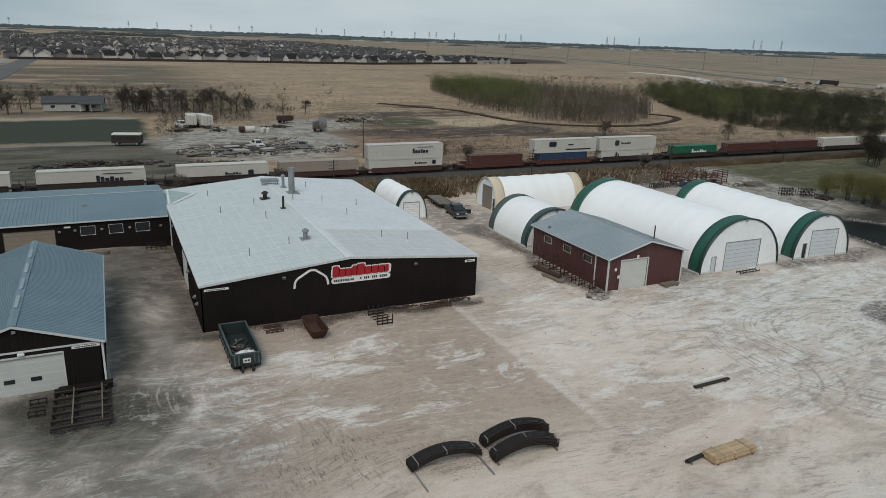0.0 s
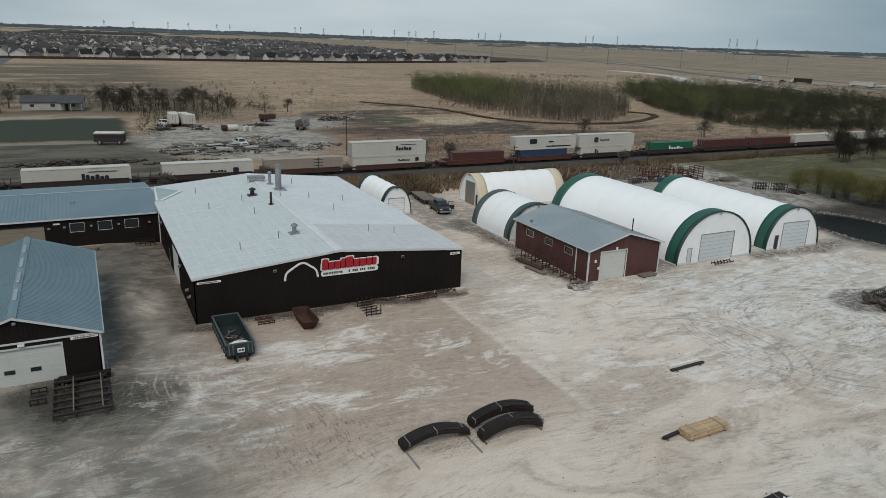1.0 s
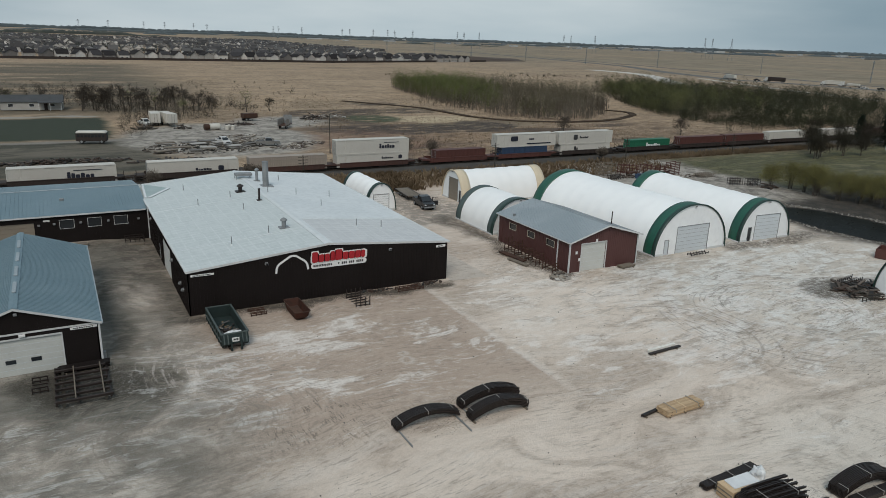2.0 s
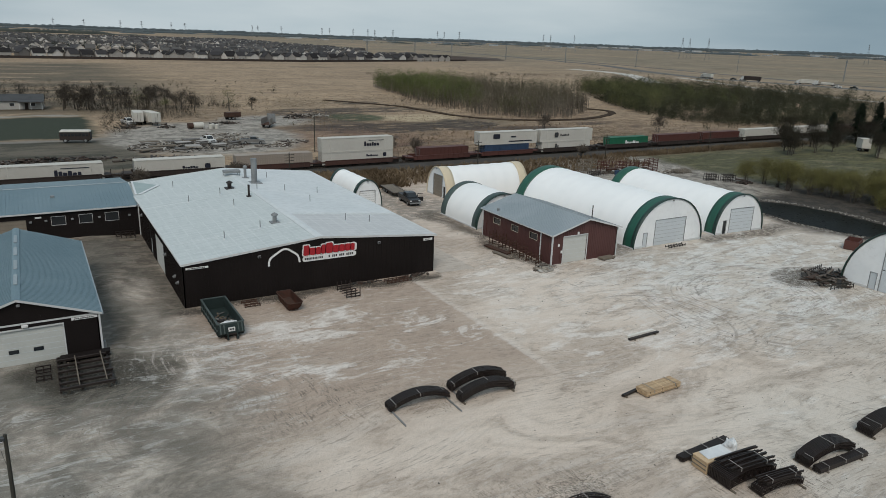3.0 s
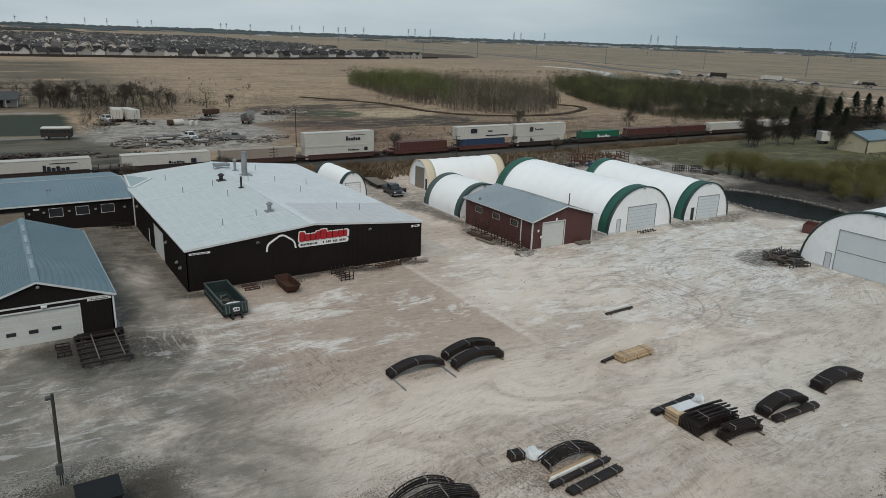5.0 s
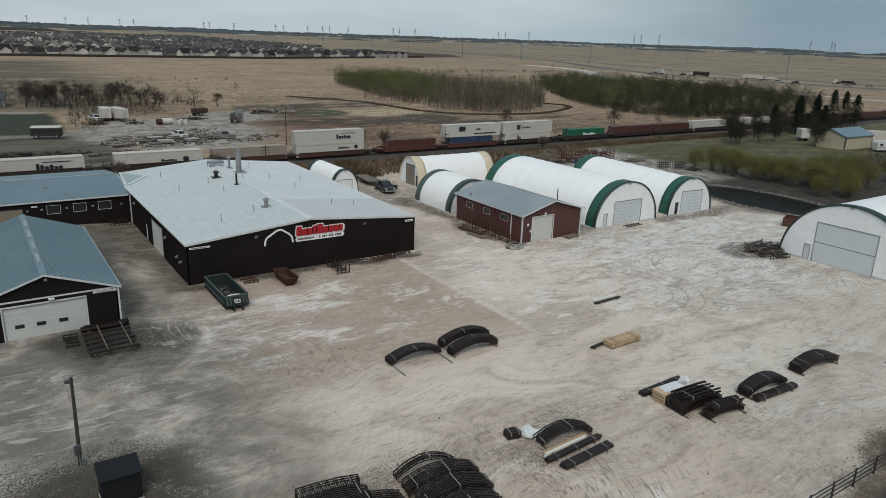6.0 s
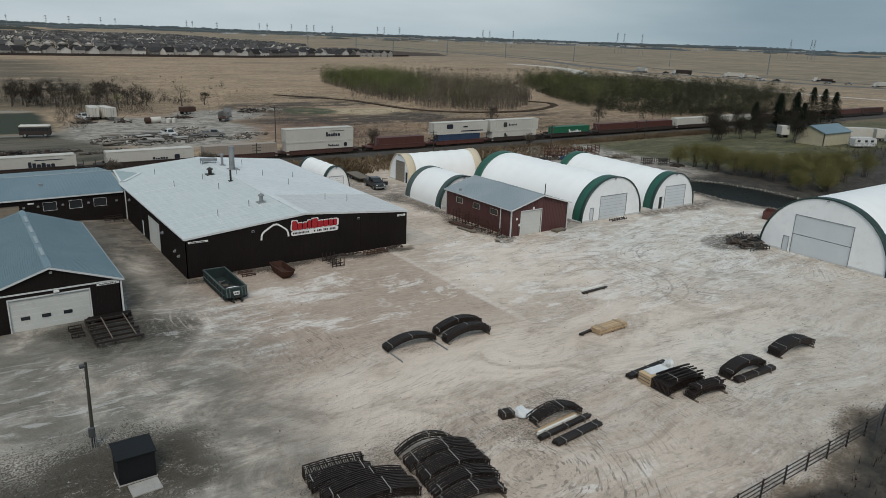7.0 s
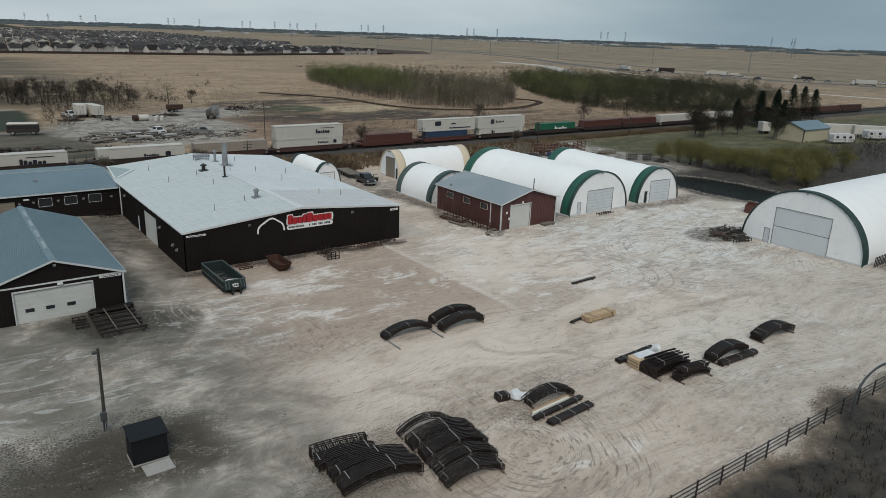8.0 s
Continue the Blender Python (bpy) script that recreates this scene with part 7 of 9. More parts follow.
heap("post_pile", 114.0, 22.8, 1.6, 1.2, 1.2, 26, DARKS, "dark pile of posts on rough ground", "scrap", 27, (0.8, 2.0))


# ---- vehicles ----
def wheel(parent, x, y, r, w):
    t = part("wheel", Geo().tube((x, y - w / 2, r), (x, y + w / 2, r), r, n=16), TYRE, parent)
    s = -1 if y < 0 else 1
    part("rim", Geo().tube((x, y + s * (w / 2 - 0.01), r), (x, y + s * (w / 2 + 0.02), r), r * 0.58, n=12), GALV, t)


def outline_body(profile, half, side=0.04):
    """A body from a side profile (x, z), with slightly drawn-in sides."""
    g = Geo()
    n = len(profile)
    top = max(z for _, z in profile)
    ring = []
    for s in (-1, 1):
        for x, z in profile:
            ring.append((x, s * (half - side * (z / top) ** 2), z))
    fs = [tuple(range(n)), tuple(range(2 * n - 1, n - 1, -1))] + [(k, n + k, n + (k + 1) % n, (k + 1) % n) for k in range(n)]
    return g.add(ring, fs)


def pickup(x, y, turn, paint, label, open_door=False, z=0.0):
    """A crew-cab pickup, its nose along +x."""
    b = thing("pickup_truck", label, "pickup truck", (x, y, z), turn)
    part("body", outline_body([(-2.8, 0.45), (2.75, 0.42), (2.8, 0.75), (2.72, 1.05), (1.35, 1.18), (-0.75, 1.2), (-0.8, 1.25), (-2.75, 1.25), (-2.8, 1.0)], 0.98, 0.05), paint, b)
    part("cab", outline_body([(-0.78, 1.18), (1.42, 1.15), (0.72, 1.86), (-0.6, 1.9)], 0.88, 0.1), paint, b)
    part("windscreen", Geo().slab([(1.38, -0.74, 1.2), (1.38, 0.74, 1.2), (0.78, 0.66, 1.8), (0.78, -0.66, 1.8)], (0.03, 0, 0.02)), PANE, b)
    for s in (-1, 1):
        part("side_window", Geo().slab([(-0.62, s * 0.885, 1.24), (1.15, s * 0.885, 1.24), (0.66, s * 0.80, 1.78), (-0.52, s * 0.80, 1.8)], (0, s * 0.02, 0)), PANE, b)
        part("headlight", Geo().box(2.7, s * 0.72 - 0.16, 0.82, 2.82, s * 0.72 + 0.16, 1.0, 0.02), PLASTIC_WHITE, b)
        part("mirror", Geo().box(0.95, s * 1.0 - 0.12, 1.2, 1.1, s * 1.0 + 0.12, 1.42, 0.02), paint, b)
    part("load_bed", Geo().box(-2.68, -0.82, 1.255, -0.85, 0.82, 1.262), SIGN_INK, b)
    part("grille", Geo().box(2.76, -0.5, 0.78, 2.83, 0.5, 1.0), SIGN_INK, b)
    part("bumper", Geo().box(2.7, -0.95, 0.42, 2.95, 0.95, 0.66, 0.04), GALV, b)
    part("tailgate", Geo().box(-2.86, -0.86, 0.7, -2.78, 0.86, 1.24, 0.01), paint, b)
    for xx in (-1.75, 1.8):
        for yy in (-0.86, 0.86):
            wheel(b, xx, yy, 0.39, 0.26)
    if open_door:
        d = part("open_door", Geo().box(0, 0, 0.5, 0.06, 1.0, 1.2, 0.01).box(0.0, 0.0, 1.2, 0.05, 0.08, 1.8).box(0, 0.08, 1.72, 0.05, 0.95, 1.8), paint, b, "door standing open")
        d.matrix_basis = pose(1.1, 1.0, 0, 0, 0, -8)
    return b


pickup(41.8, 32.6, -97, PAINT_BLACK, "black crew-cab pickup with a door standing open", True)
trailer = thing("flatbed_trailer", "flat timber-decked trailer behind a black pickup", "trailer", (42.6, 40.3, 0), -96)
for k in range(8):
    part("deck_plank", Geo().box(-3.4, -1.2 + 0.3 * k + 0.01, 0.78, 3.4, -1.2 + 0.3 * k + 0.29, 0.85), OLD_WOOD, trailer)
for s in (-1, 1):
    part("side_rail", Geo().box(-3.45, s * 1.24 - 0.05, 0.62, 3.45, s * 1.24 + 0.05, 0.9), BLACK_STEEL, trailer)
    for xx in (-1.2, -0.3):
        wheel(trailer, xx, s * 1.0, 0.36, 0.22)
part("tongue", Geo().slab([(3.4, -0.7, 0.6), (3.4, 0.7, 0.6), (4.7, 0.06, 0.55), (4.7, -0.06, 0.55)], (0, 0, 0.1)), BLACK_STEEL, trailer)

# ---- junk yard beyond the railway ----
pickup(25.9, 107.6, -80, PAINT_WHITE, "dusty white pickup among scrap")
pickup(35.6, 103.6, -12, PAINT_SILVER, "faded tan pickup among scrap")
pickup(13.0, 149.0, -75, PAINT_WHITE, "old white pickup by box trailers")


def box_trailer(x, y, turn, length, label, mat=BOX_WHITE, group="box trailers", top=3.6):
    b = thing("box_trailer", label, "trailer", (x, y, 0), turn, group)
    part("body", Geo().box(-length / 2, -1.25, 0.95, length / 2, 1.25, top, 0.03), mat, b)
    for s in (-1, 1):
        leaf = part("end_door", Geo().box(length / 2, min(s * 0.03, s * 1.18), 1.05, length / 2 + 0.05, max(s * 0.03, s * 1.18), top - 0.1), mat, b)
        part("lock_rod", Geo().tube((length / 2 + 0.08, s * 0.35, 1.1), (length / 2 + 0.08, s * 0.35, top - 0.15), 0.03), BLACK_STEEL, leaf)
    me = Geo().box(-0.04, -1.3, 0.95, 0.04, -1.25, top).mesh("side_post", mat)
    for k in range(int(length / 1.2) + 1):
        again("side_post", me, b, pose(-length / 2 + k * length / int(length / 1.2), 0, 0))
    part("chassis", Geo().box(-length / 2, -0.5, 0.7, length / 2, 0.5, 0.95), BLACK_STEEL, b)
    for s in (-1, 1):
        for dx in (0.8, 1.9):
            wheel(b, -length / 2 + dx, s * 1.0, 0.48, 0.28)
        part("landing_leg", Geo().box(length / 2 - 1.6, s * 0.7 - 0.06, 0, length / 2 - 1.48, s * 0.7 + 0.06, 0.9), BLACK_STEEL, b)
    return b


box_trailer(15.7, 149.5, -92, 7.0, "old white box trailer in the junk yard")
box_trailer(19.0, 147.8, -78, 8.0, "white box trailer with worn sides in the junk yard")


def bus(x, y, turn):
    b = thing("old_bus", "derelict dark bus with a pale roof by the dirt road", "bus", (x, y, -0.1), turn)
    part("body", Geo().box(-3.3, -1.15, 0.55, 3.3, 1.15, 2.3, 0.08), CAR_DARK, b)
    part("roof", Geo().box(-3.3, -1.15, 2.3, 3.3, 1.15, 2.85, 0.25), BOX_WHITE, b, "pale worn roof")
    for k in range(8):
        xx = -3.0 + 0.76 * k
        for s in (-1, 1):
            part("window", Geo().box(xx, s * 1.15 - 0.03, 1.5, xx + 0.6, s * 1.15 + 0.03, 2.2), PANE, b)
    for xx in (-2.1, 2.2):
        for s in (-1, 1):
            wheel(b, xx, s * 1.0, 0.48, 0.28)
    return b


bus(-2.0, 118.6, -14)
tank = thing("storage_tank", "white horizontal steel tank lying in the junk yard", "tank", (29.4, 135.4, -0.15), 8)
part("shell", Geo().tube((-1.3, 0, 1.0), (1.3, 0, 1.0), 0.85, n=18).tube((-1.55, 0, 1.0), (-1.3, 0, 1.0), 0.45, 0.85, 18).tube((1.3, 0, 1.0), (1.55, 0, 1.0), 0.85, 0.45, 18), BOX_WHITE, tank)
part("end_section", Geo().tube((-2.9, 0, 1.0), (-1.55, 0, 1.0), 0.8, n=16), RUSTY, tank, "dark rusty end section")
for xx in (-2.2, 0.9):
    part("saddle", Geo().box(xx - 0.15, -0.6, 0.15, xx + 0.15, 0.6, 0.4), RUSTY, tank)
for k, (x, y) in enumerate(((32.6, 134.6), (34.1, 134.3), (33.3, 135.6))):
    single("tote_tank", Geo().tube((0, 0, 0), (0, 0, 1.1), 0.55, n=14).tube((0, 0, 1.1), (0, 0, 1.35), 0.55, 0.2, 14), BOX_WHITE, "small upright white tank in the junk yard", "tank", (x, y, -0.05), group="small white tanks")
rack_box = thing("open_trailer", "empty open-sided grey trailer body in the junk yard", "trailer", (49.0, 135.0, 0), 58)
part("floor", Geo().box(-3.2, -1.25, 0.8, 3.2, 1.25, 0.95), RUSTY, rack_box)
for s in (-1, 1):
    for k in range(7):
        part("stake", Geo().box(-3.2 + k * 1.05, s * 1.2 - 0.05, 0.95, -3.08 + k * 1.05, s * 1.2 + 0.05, 2.9), GALV, rack_box)
    part("side_panel", Geo().box(-3.2, s * 1.2 - 0.02, 0.95, 3.2 if s > 0 else 0.5, s * 1.2 + 0.02, 2.6), BOX_TAN, rack_box)
    for xx in (-2.2, -1.1):
        wheel(rack_box, xx, s * 0.95, 0.45, 0.25)
part("front_panel", Geo().box(3.14, -1.2, 0.95, 3.2, 1.2, 3.4), GALV, rack_box)
box_trailer(43.4, 154.0, 12, 4.4, "low dark rusty trailer box in the junk yard", RUSTY, top=2.3)
heap("scrap_heap", 38.5, 144.5, 4.0, 1.6, 0.9, 60, DARKS, "dark scrap beside a rusty box", "scrap", 39, (0.6, 2.2))
heap("scrap_heap", 21.5, 139.5, 2.2, 1.3, 1.2, 30, DARKS, "dark scrap beside white trailers", "scrap", 40, (0.6, 1.8))
heap("scrap_heap", 12.0, 141.0, 3.2, 1.3, 0.8, 40, DARKS + PALES[:2], "tangled scrap before white trailers", "scrap", 46, (0.6, 2.4))
heap("junk_field", 21.0, 104.0, 14.0, 9.0, 0.25, 260, PALES + DARKS[:2], "scattered pale slabs, boards and scrap", "scrap", 31, (0.3, 1.8))
heap("junk_field", 32.0, 113.0, 8.0, 3.5, 0.3, 90, PALES, "scattered pale slabs and scrap", "scrap", 32, (0.3, 1.6))
heap("junk_field", 33.0, 121.0, 6.0, 2.0, 0.3, 80, PALES, "low row of pale rubble", "scrap", 33, (0.3, 1.2))
heap("junk_field", 46.0, 104.0, 5.0, 3.0, 0.3, 50, PALES + DARKS, "scattered scrap near dry weeds", "scrap", 38, (0.3, 1.4))


def slab_stack(x, y, length, width, n, turn, seed):
    """Long slabs laid in a loose stack on bearers."""
    rng = random.Random(seed)
    b = thing("slab_stack", "loose stack of weathered pale slabs in the junk yard", "slab stack", (x, y, 0), turn, "slab stacks in the junk yard")
    for s in (-0.35, 0.35):
        part("bearer", Geo().box(s * length - 0.1, -width / 2, 0, s * length + 0.1, width / 2, 0.14), OLD_WOOD, b)
    for k in range(n):
        part("slab", Geo().box(-length / 2, -width / 2, 0, length / 2, width / 2, 0.16, 0.02), (CONCRETE, OLD_WOOD, OLD_STEEL)[rng.randrange(3)], b).matrix_basis = pose(rng.uniform(-0.3, 0.3), rng.uniform(-0.15, 0.15), 0.14 + 0.17 * k, 0, 0, rng.uniform(-4, 4))


OLD_STEEL = surface("old_grey_steel", (0.13, 0.12, 0.11), (0.08, 0.072, 0.065), 1.0, 0.7, bump=0.05, dirt=(0.07, 0.045, 0.03))
for k, (x, y, length, n, turn) in enumerate(((13.0, 110.5, 4.5, 3, 5), (18.5, 110.8, 4.0, 2, 0), (23.0, 110.2, 5.0, 4, 4), (28.0, 109.6, 3.6, 3, -4), (20.0, 106.5, 3.6, 4, 12), (24.5, 106.2, 3.2, 5, 20), (14.5, 104.0, 6.0, 2, 3), (21.0, 101.5, 3.4, 3, -8), (27.0, 102.0, 3.0, 3, 8), (31.5, 104.5, 4.0, 3, 30), (11.5, 99.5, 5.0, 2, 24), (17.5, 97.5, 2.6, 3, -6))):
    slab_stack(x, y, length, 1.5 + 0.3 * (k % 3), n, turn, 900 + k)
heap("brush_pile", -9.0, 92.0, 13.0, 2.6, 0.8, 200, DARKS, "dark heap of brush and scrap beside the railway", "scrap", 34, (0.6, 2.6))
heap("rubble_heap", 71.0, 157.5, 5.5, 3.0, 1.5, 150, PALES, "pale heap of broken concrete", "rubble", 47, (0.4, 1.4))
heap("brush_pile", 63.5, 155.0, 4.0, 2.6, 1.6, 90, DARKS + [(0.3, 0.27, 0.24)], "heap of dark earth and broken concrete", "scrap", 35, (0.6, 2.4))
heap("junk_field", 40.0, 99.0, 5.0, 2.5, 0.6, 70, PALES + DARKS, "scattered scrap near a parked pickup", "scrap", 36, (0.4, 2.0))
heap("junk_field", 12.0, 88.0, 9.0, 2.2, 0.6, 80, DARKS + PALES[:2], "scattered scrap beside the railway", "scrap", 37, (0.5, 2.6))


# ---- trees and shrubs ----
LEAF_FRESH = foliage("fresh_leaves", (0.088, 0.108, 0.036), (0.155, 0.182, 0.064))
LEAF_OLIVE = foliage("olive_buds", (0.095, 0.088, 0.058), (0.172, 0.155, 0.108))
LEAF_WILLOW = foliage("willow_leaves", (0.122, 0.116, 0.044), (0.235, 0.215, 0.088))
LEAF_DULL = foliage("dull_wood_leaves", (0.040, 0.044, 0.028), (0.068, 0.071, 0.044))
LEAF_MOSS = foliage("moss_green_leaves", (0.105, 0.115, 0.048), (0.160, 0.165, 0.078))
LEAF_BARE = foliage("bare_twigs", (0.098, 0.082, 0.068), (0.185, 0.158, 0.13))
TWIGS_DARK = foliage("dark_twigs", (0.048, 0.041, 0.033), (0.082, 0.069, 0.055))
TWIGS_GREY = foliage("grey_twigs", (0.030, 0.028, 0.021), (0.062, 0.056, 0.042))
STEM_PALE = foliage("pale_stems", (0.15, 0.13, 0.108), (0.27, 0.24, 0.20))
NEEDLES = foliage("spruce_needles", (0.013, 0.019, 0.012), (0.022, 0.029, 0.018))
# horizon belt: distance haze is mixed into the woods' base colour
HAZED_WOOD = surface("far_woods", (0.080, 0.098, 0.108), (0.100, 0.118, 0.124), 0.02, 0.95, grain=0.12, bump=0.0, spec=0.05)
FAR_DARK = surface("far_trees", (0.055, 0.063, 0.060), (0.084, 0.090, 0.080), 0.04, 0.95, grain=0.2, bump=0.0, spec=0.05)


def limb_set(g, rng, base, h, spread, limbs, r):
    """Trunk and rising limbs with side twigs; returns points where leaves may sit."""
    tips = []
    base = Vector(base)
    top = base + Vector((rng.uniform(-0.06, 0.06) * h, rng.uniform(-0.06, 0.06) * h, h * 0.92))
    g.tube(base, base.lerp(top, 0.5), r, r * 0.6, 5)
    g.tube(base.lerp(top, 0.5), top, r * 0.6, r * 0.12, 4)
    for k in range(limbs):
        t = rng.uniform(0.18, 0.85)
        p = base.lerp(top, t)
        a, up = rng.uniform(0, 2 * math.pi), rng.uniform(0.25, 0.85)
        reach = spread * (1.15 - 0.7 * t) * rng.uniform(0.6, 1.1)
        q = p + Vector((math.cos(a) * reach, math.sin(a) * reach, reach * up * 1.3))
        g.tube(p, q, r * 0.34 * (1.1 - t), r * 0.05, 3)
        for j in range(3):
            s = p.lerp(q, rng.uniform(0.4, 0.95))
            e = s + Vector((rng.uniform(-1, 1), rng.uniform(-1, 1), rng.uniform(0.2, 1.2))) * reach * 0.42
            g.tube(s, e, r * 0.09, r * 0.02, 3)
            tips += [e, s.lerp(e, 0.5)]
        tips.append(q)
    tips.append(top)
    return tips


def leaf_tris(tips, rng, per, size, scatter, sliver=False):
    out = []
    for p in tips:
        for _ in range(per):
            c = Vector(p) + Vector((rng.gauss(0, scatter), rng.gauss(0, scatter), rng.gauss(0, scatter * 0.8)))
            if sliver:
                c = Vector(p) + (c - Vector(p)) * 0.55
                a = Vector((rng.gauss(0, 0.55), rng.gauss(0, 0.55), 0.9)) * size * rng.uniform(2.0, 5.0)
                out += [tuple(c), tuple(c + a), tuple(c + a * 0.3 + Vector((rng.uniform(-0.06, 0.06), rng.uniform(-0.06, 0.06), 0)))]
                continue
            a, b = Vector((rng.gauss(0, 1), rng.gauss(0, 1), rng.gauss(0, 1))), Vector((rng.gauss(0, 1), rng.gauss(0, 1), rng.gauss(0, 1)))
            a, b = a.normalized() * size * rng.uniform(0.6, 1.3), b.normalized() * size * rng.uniform(0.6, 1.3)
            out += [tuple(c), tuple(c + a), tuple(c + b)]
    return out


def tree(name, x, y, h, spread, seed, leaf, label, per=4, size=0.22, scatter=0.35, limbs=14, stems=1, group="", cat="tree"):
    rng = random.Random(seed)
    b = thing(name, label, cat, (x, y, 0), group=group)
    g, tips = Geo(), []
    for k in range(stems):
        off = (rng.uniform(-0.4, 0.4) * (stems > 1) * spread * 0.5, rng.uniform(-0.4, 0.4) * (stems > 1) * spread * 0.5, -0.2)
        tips += limb_set(g, rng, off, h * rng.uniform(0.75, 1.0), spread, limbs, 0.03 * h / (stems ** 0.5))
    part("trunk", g, BARK, b, "bare grey trunk and limbs")
    part("crown", Geo().tris(leaf_tris(tips, rng, per * 2 if leaf in (TWIGS_DARK, LEAF_BARE) else per, size, scatter, leaf in (TWIGS_DARK, LEAF_BARE, TWIGS_GREY))), leaf, b, "thin ragged crown")
    return b


# willows and shrubs round the pond, just in leaf
for k, (x, y, h) in enumerate(((117.2, 20.3, 5.0), (116.9, 17.4, 5.2), (115.6, 14.1, 5.2), (118.6, 15.9, 4.8), (116.2, 10.1, 4.8), (117.6, 6.8, 4.6), (117.6, 2.0, 5.4), (120.2, -0.6, 5.0), (118.6, -3.2, 5.0), (119.6, -8.0, 4.6), (124.5, -4.0, 4.8), (129.5, -0.6, 5.0), (135.0, -2.0, 5.4), (142.0, -4.5, 5.2), (128.0, 4.5, 4.6), (121.5, 11.0, 4.4), (122.0, 18.5, 4.8), (124.0, 2.0, 4.2), (121.0, 6.5, 4.6), (131.0, -5.5, 4.8), (138.0, 1.5, 4.6), (125.5, 8.0, 4.4), (115.0, 23.5, 4.4), (113.5, -5.5, 3.6), (117.0, -9.0, 3.8), (133.0, 4.0, 5.0))):
    tree("willow_shrub", x, y, h * 1.15, h * 0.50, 100 + k, LEAF_WILLOW, "yellow-green willow shrub just coming into leaf by the pond", 12, 0.12, 0.42, 12, 8, "willow shrubs", "shrub")
# bare and budding trees by the junk yard and the house
for k, (x, y, h, kind) in enumerate(((49.0, 180.5, 8.0, 1), (57.0, 181.0, 6.0, 0), (26.0, 200.0, 8.0, 0), (30.5, 193.0, 7.5, 0), (33.0, 188.0, 6.5, 0), (14.0, 195.0, 9.5, 0), (7.3, 191.0, 9.5, 0), (2.5, 196.0, 9.0, 0), (-1.0, 192.0, 8.0, 0),
                                     (11.0, 186.0, 8.5, 0), (21.0, 190.0, 7.5, 1), (-33.0, 190.0, 9.0, 0), (-40.0, 194.0, 9.5, 0), (-28.0, 206.0, 9.0, 0), (18.0, 196.0, 8.5, 0), (38.0, 183.0, 6.0, 0), (22.0, 182.0, 6.5, 0), (28.0, 178.0, 5.5, 1), (-47.0, 186.0, 8.5, 0), (17.0, 178.0, 6.0, 0))):
    tree("bare_tree", x, y, h, h * 0.36, 200 + k, LEAF_FRESH if kind else TWIGS_DARK, "budding tree at the edge of the junk yard" if kind else "bare leafless tree at the edge of the junk yard", 4, 0.2, 0.5, 16, 1, "trees by the junk yard")
rng = random.Random(61)
for k in range(34):
    x, y = rng.uniform(-58, 44), rng.uniform(186, 214)
    if not (-27 < x < -3 and y < 208):
        tree("bare_tree", x, y, rng.uniform(5.5, 9.5), rng.uniform(2.2, 3.6), 600 + k, TWIGS_DARK if k % 7 else LEAF_FRESH, "bare leafless tree in the brush behind the house" if k % 7 else "budding tree in the brush behind the house", 4, 0.2, 0.5, 15, 1 + k % 3 // 2, "trees by the junk yard")
for k, (x, y, h) in enumerate(((59.9, 77.6, 4.6), (67.6, 79.2, 3.6), (126.4, 105.3, 5.0), (162.2, 91.7, 5.0), (91.6, 84.4, 3.2), (21.0, 60.5, 3.4), (4.5, 60.8, 3.0), (104.0, 61.0, 2.6))):
    tree("bare_shrub", x, y, h, h * 0.5, 300 + k, LEAF_BARE, "bare brown shrub beside the railway", 4, 0.16, 0.4, 11, 4, "shrubs by the railway", "shrub")
for k, (x, y, h, s) in enumerate(((179.5, 32.5, 6.5, 0.5), (163.4, 45.8, 8.5, 0.4), (173.0, 55.0, 9.0, 0.35), (172.0, 45.0, 6.0, 0.4), (166.0, 50.0, 7.0, 0.35), (182.0, 52.0, 8.5, 0.35), (192.0, 50.0, 9.0, 0.35), (203.0, 48.0, 9.0, 0.35), (213.0, 46.0, 8.0, 0.35), (160.0, 44.0, 6.0, 0.4), (178.0, 44.0, 6.0, 0.45))):
    tree("bare_tree", x, y, h, h * s, 330 + k, TWIGS_GREY, "dark bare tree near a cream outbuilding", 9, 0.22, 0.7, 22, 2, "trees by the outbuilding")


def spruce(x, y, h, seed):
    rng = random.Random(seed)
    b = thing("spruce", "dark pointed spruce behind the outbuildings", "tree", (x, y, 0), group="spruces")
    part("trunk", Geo().tube((0, 0, -0.2), (0, 0, h), 0.18, 0.02, 6), BARK, b)
    out = []
    for k in range(2400):
        t = rng.random() ** 0.7
        a = rng.uniform(0, 2 * math.pi)
        tier = 0.80 + 0.28 * math.sin(t * 34 + 2.0 * math.sin(a * 2 + seed)) + 0.22 * math.sin(a * 3 + t * 9 + seed)
        r = h * 0.40 * (1 - t) ** 0.85 * rng.uniform(0.3, 1.1) * tier + 0.05
        c = Vector((math.cos(a) * r, math.sin(a) * r, h * (0.06 + 0.94 * t) - r * 0.3))
        d = Vector((math.cos(a), math.sin(a), -0.35)) * rng.uniform(0.3, 0.7)
        s = Vector((-math.sin(a), math.cos(a), rng.uniform(-0.3, 0.3))) * 0.22
        out += [tuple(c - s), tuple(c + s), tuple(c + d)]
    part("crown", Geo().tris(out), NEEDLES, b)


for k, (x, y, h) in enumerate(((207, 54, 12), (212, 57, 11), (221, 56, 12), (226.5, 59, 10), (231, 56, 13.5), (235, 54, 13), (240, 52.5, 12), (217, 51, 9), (200, 58, 9))):
    spruce(x, y, h, 400 + k)


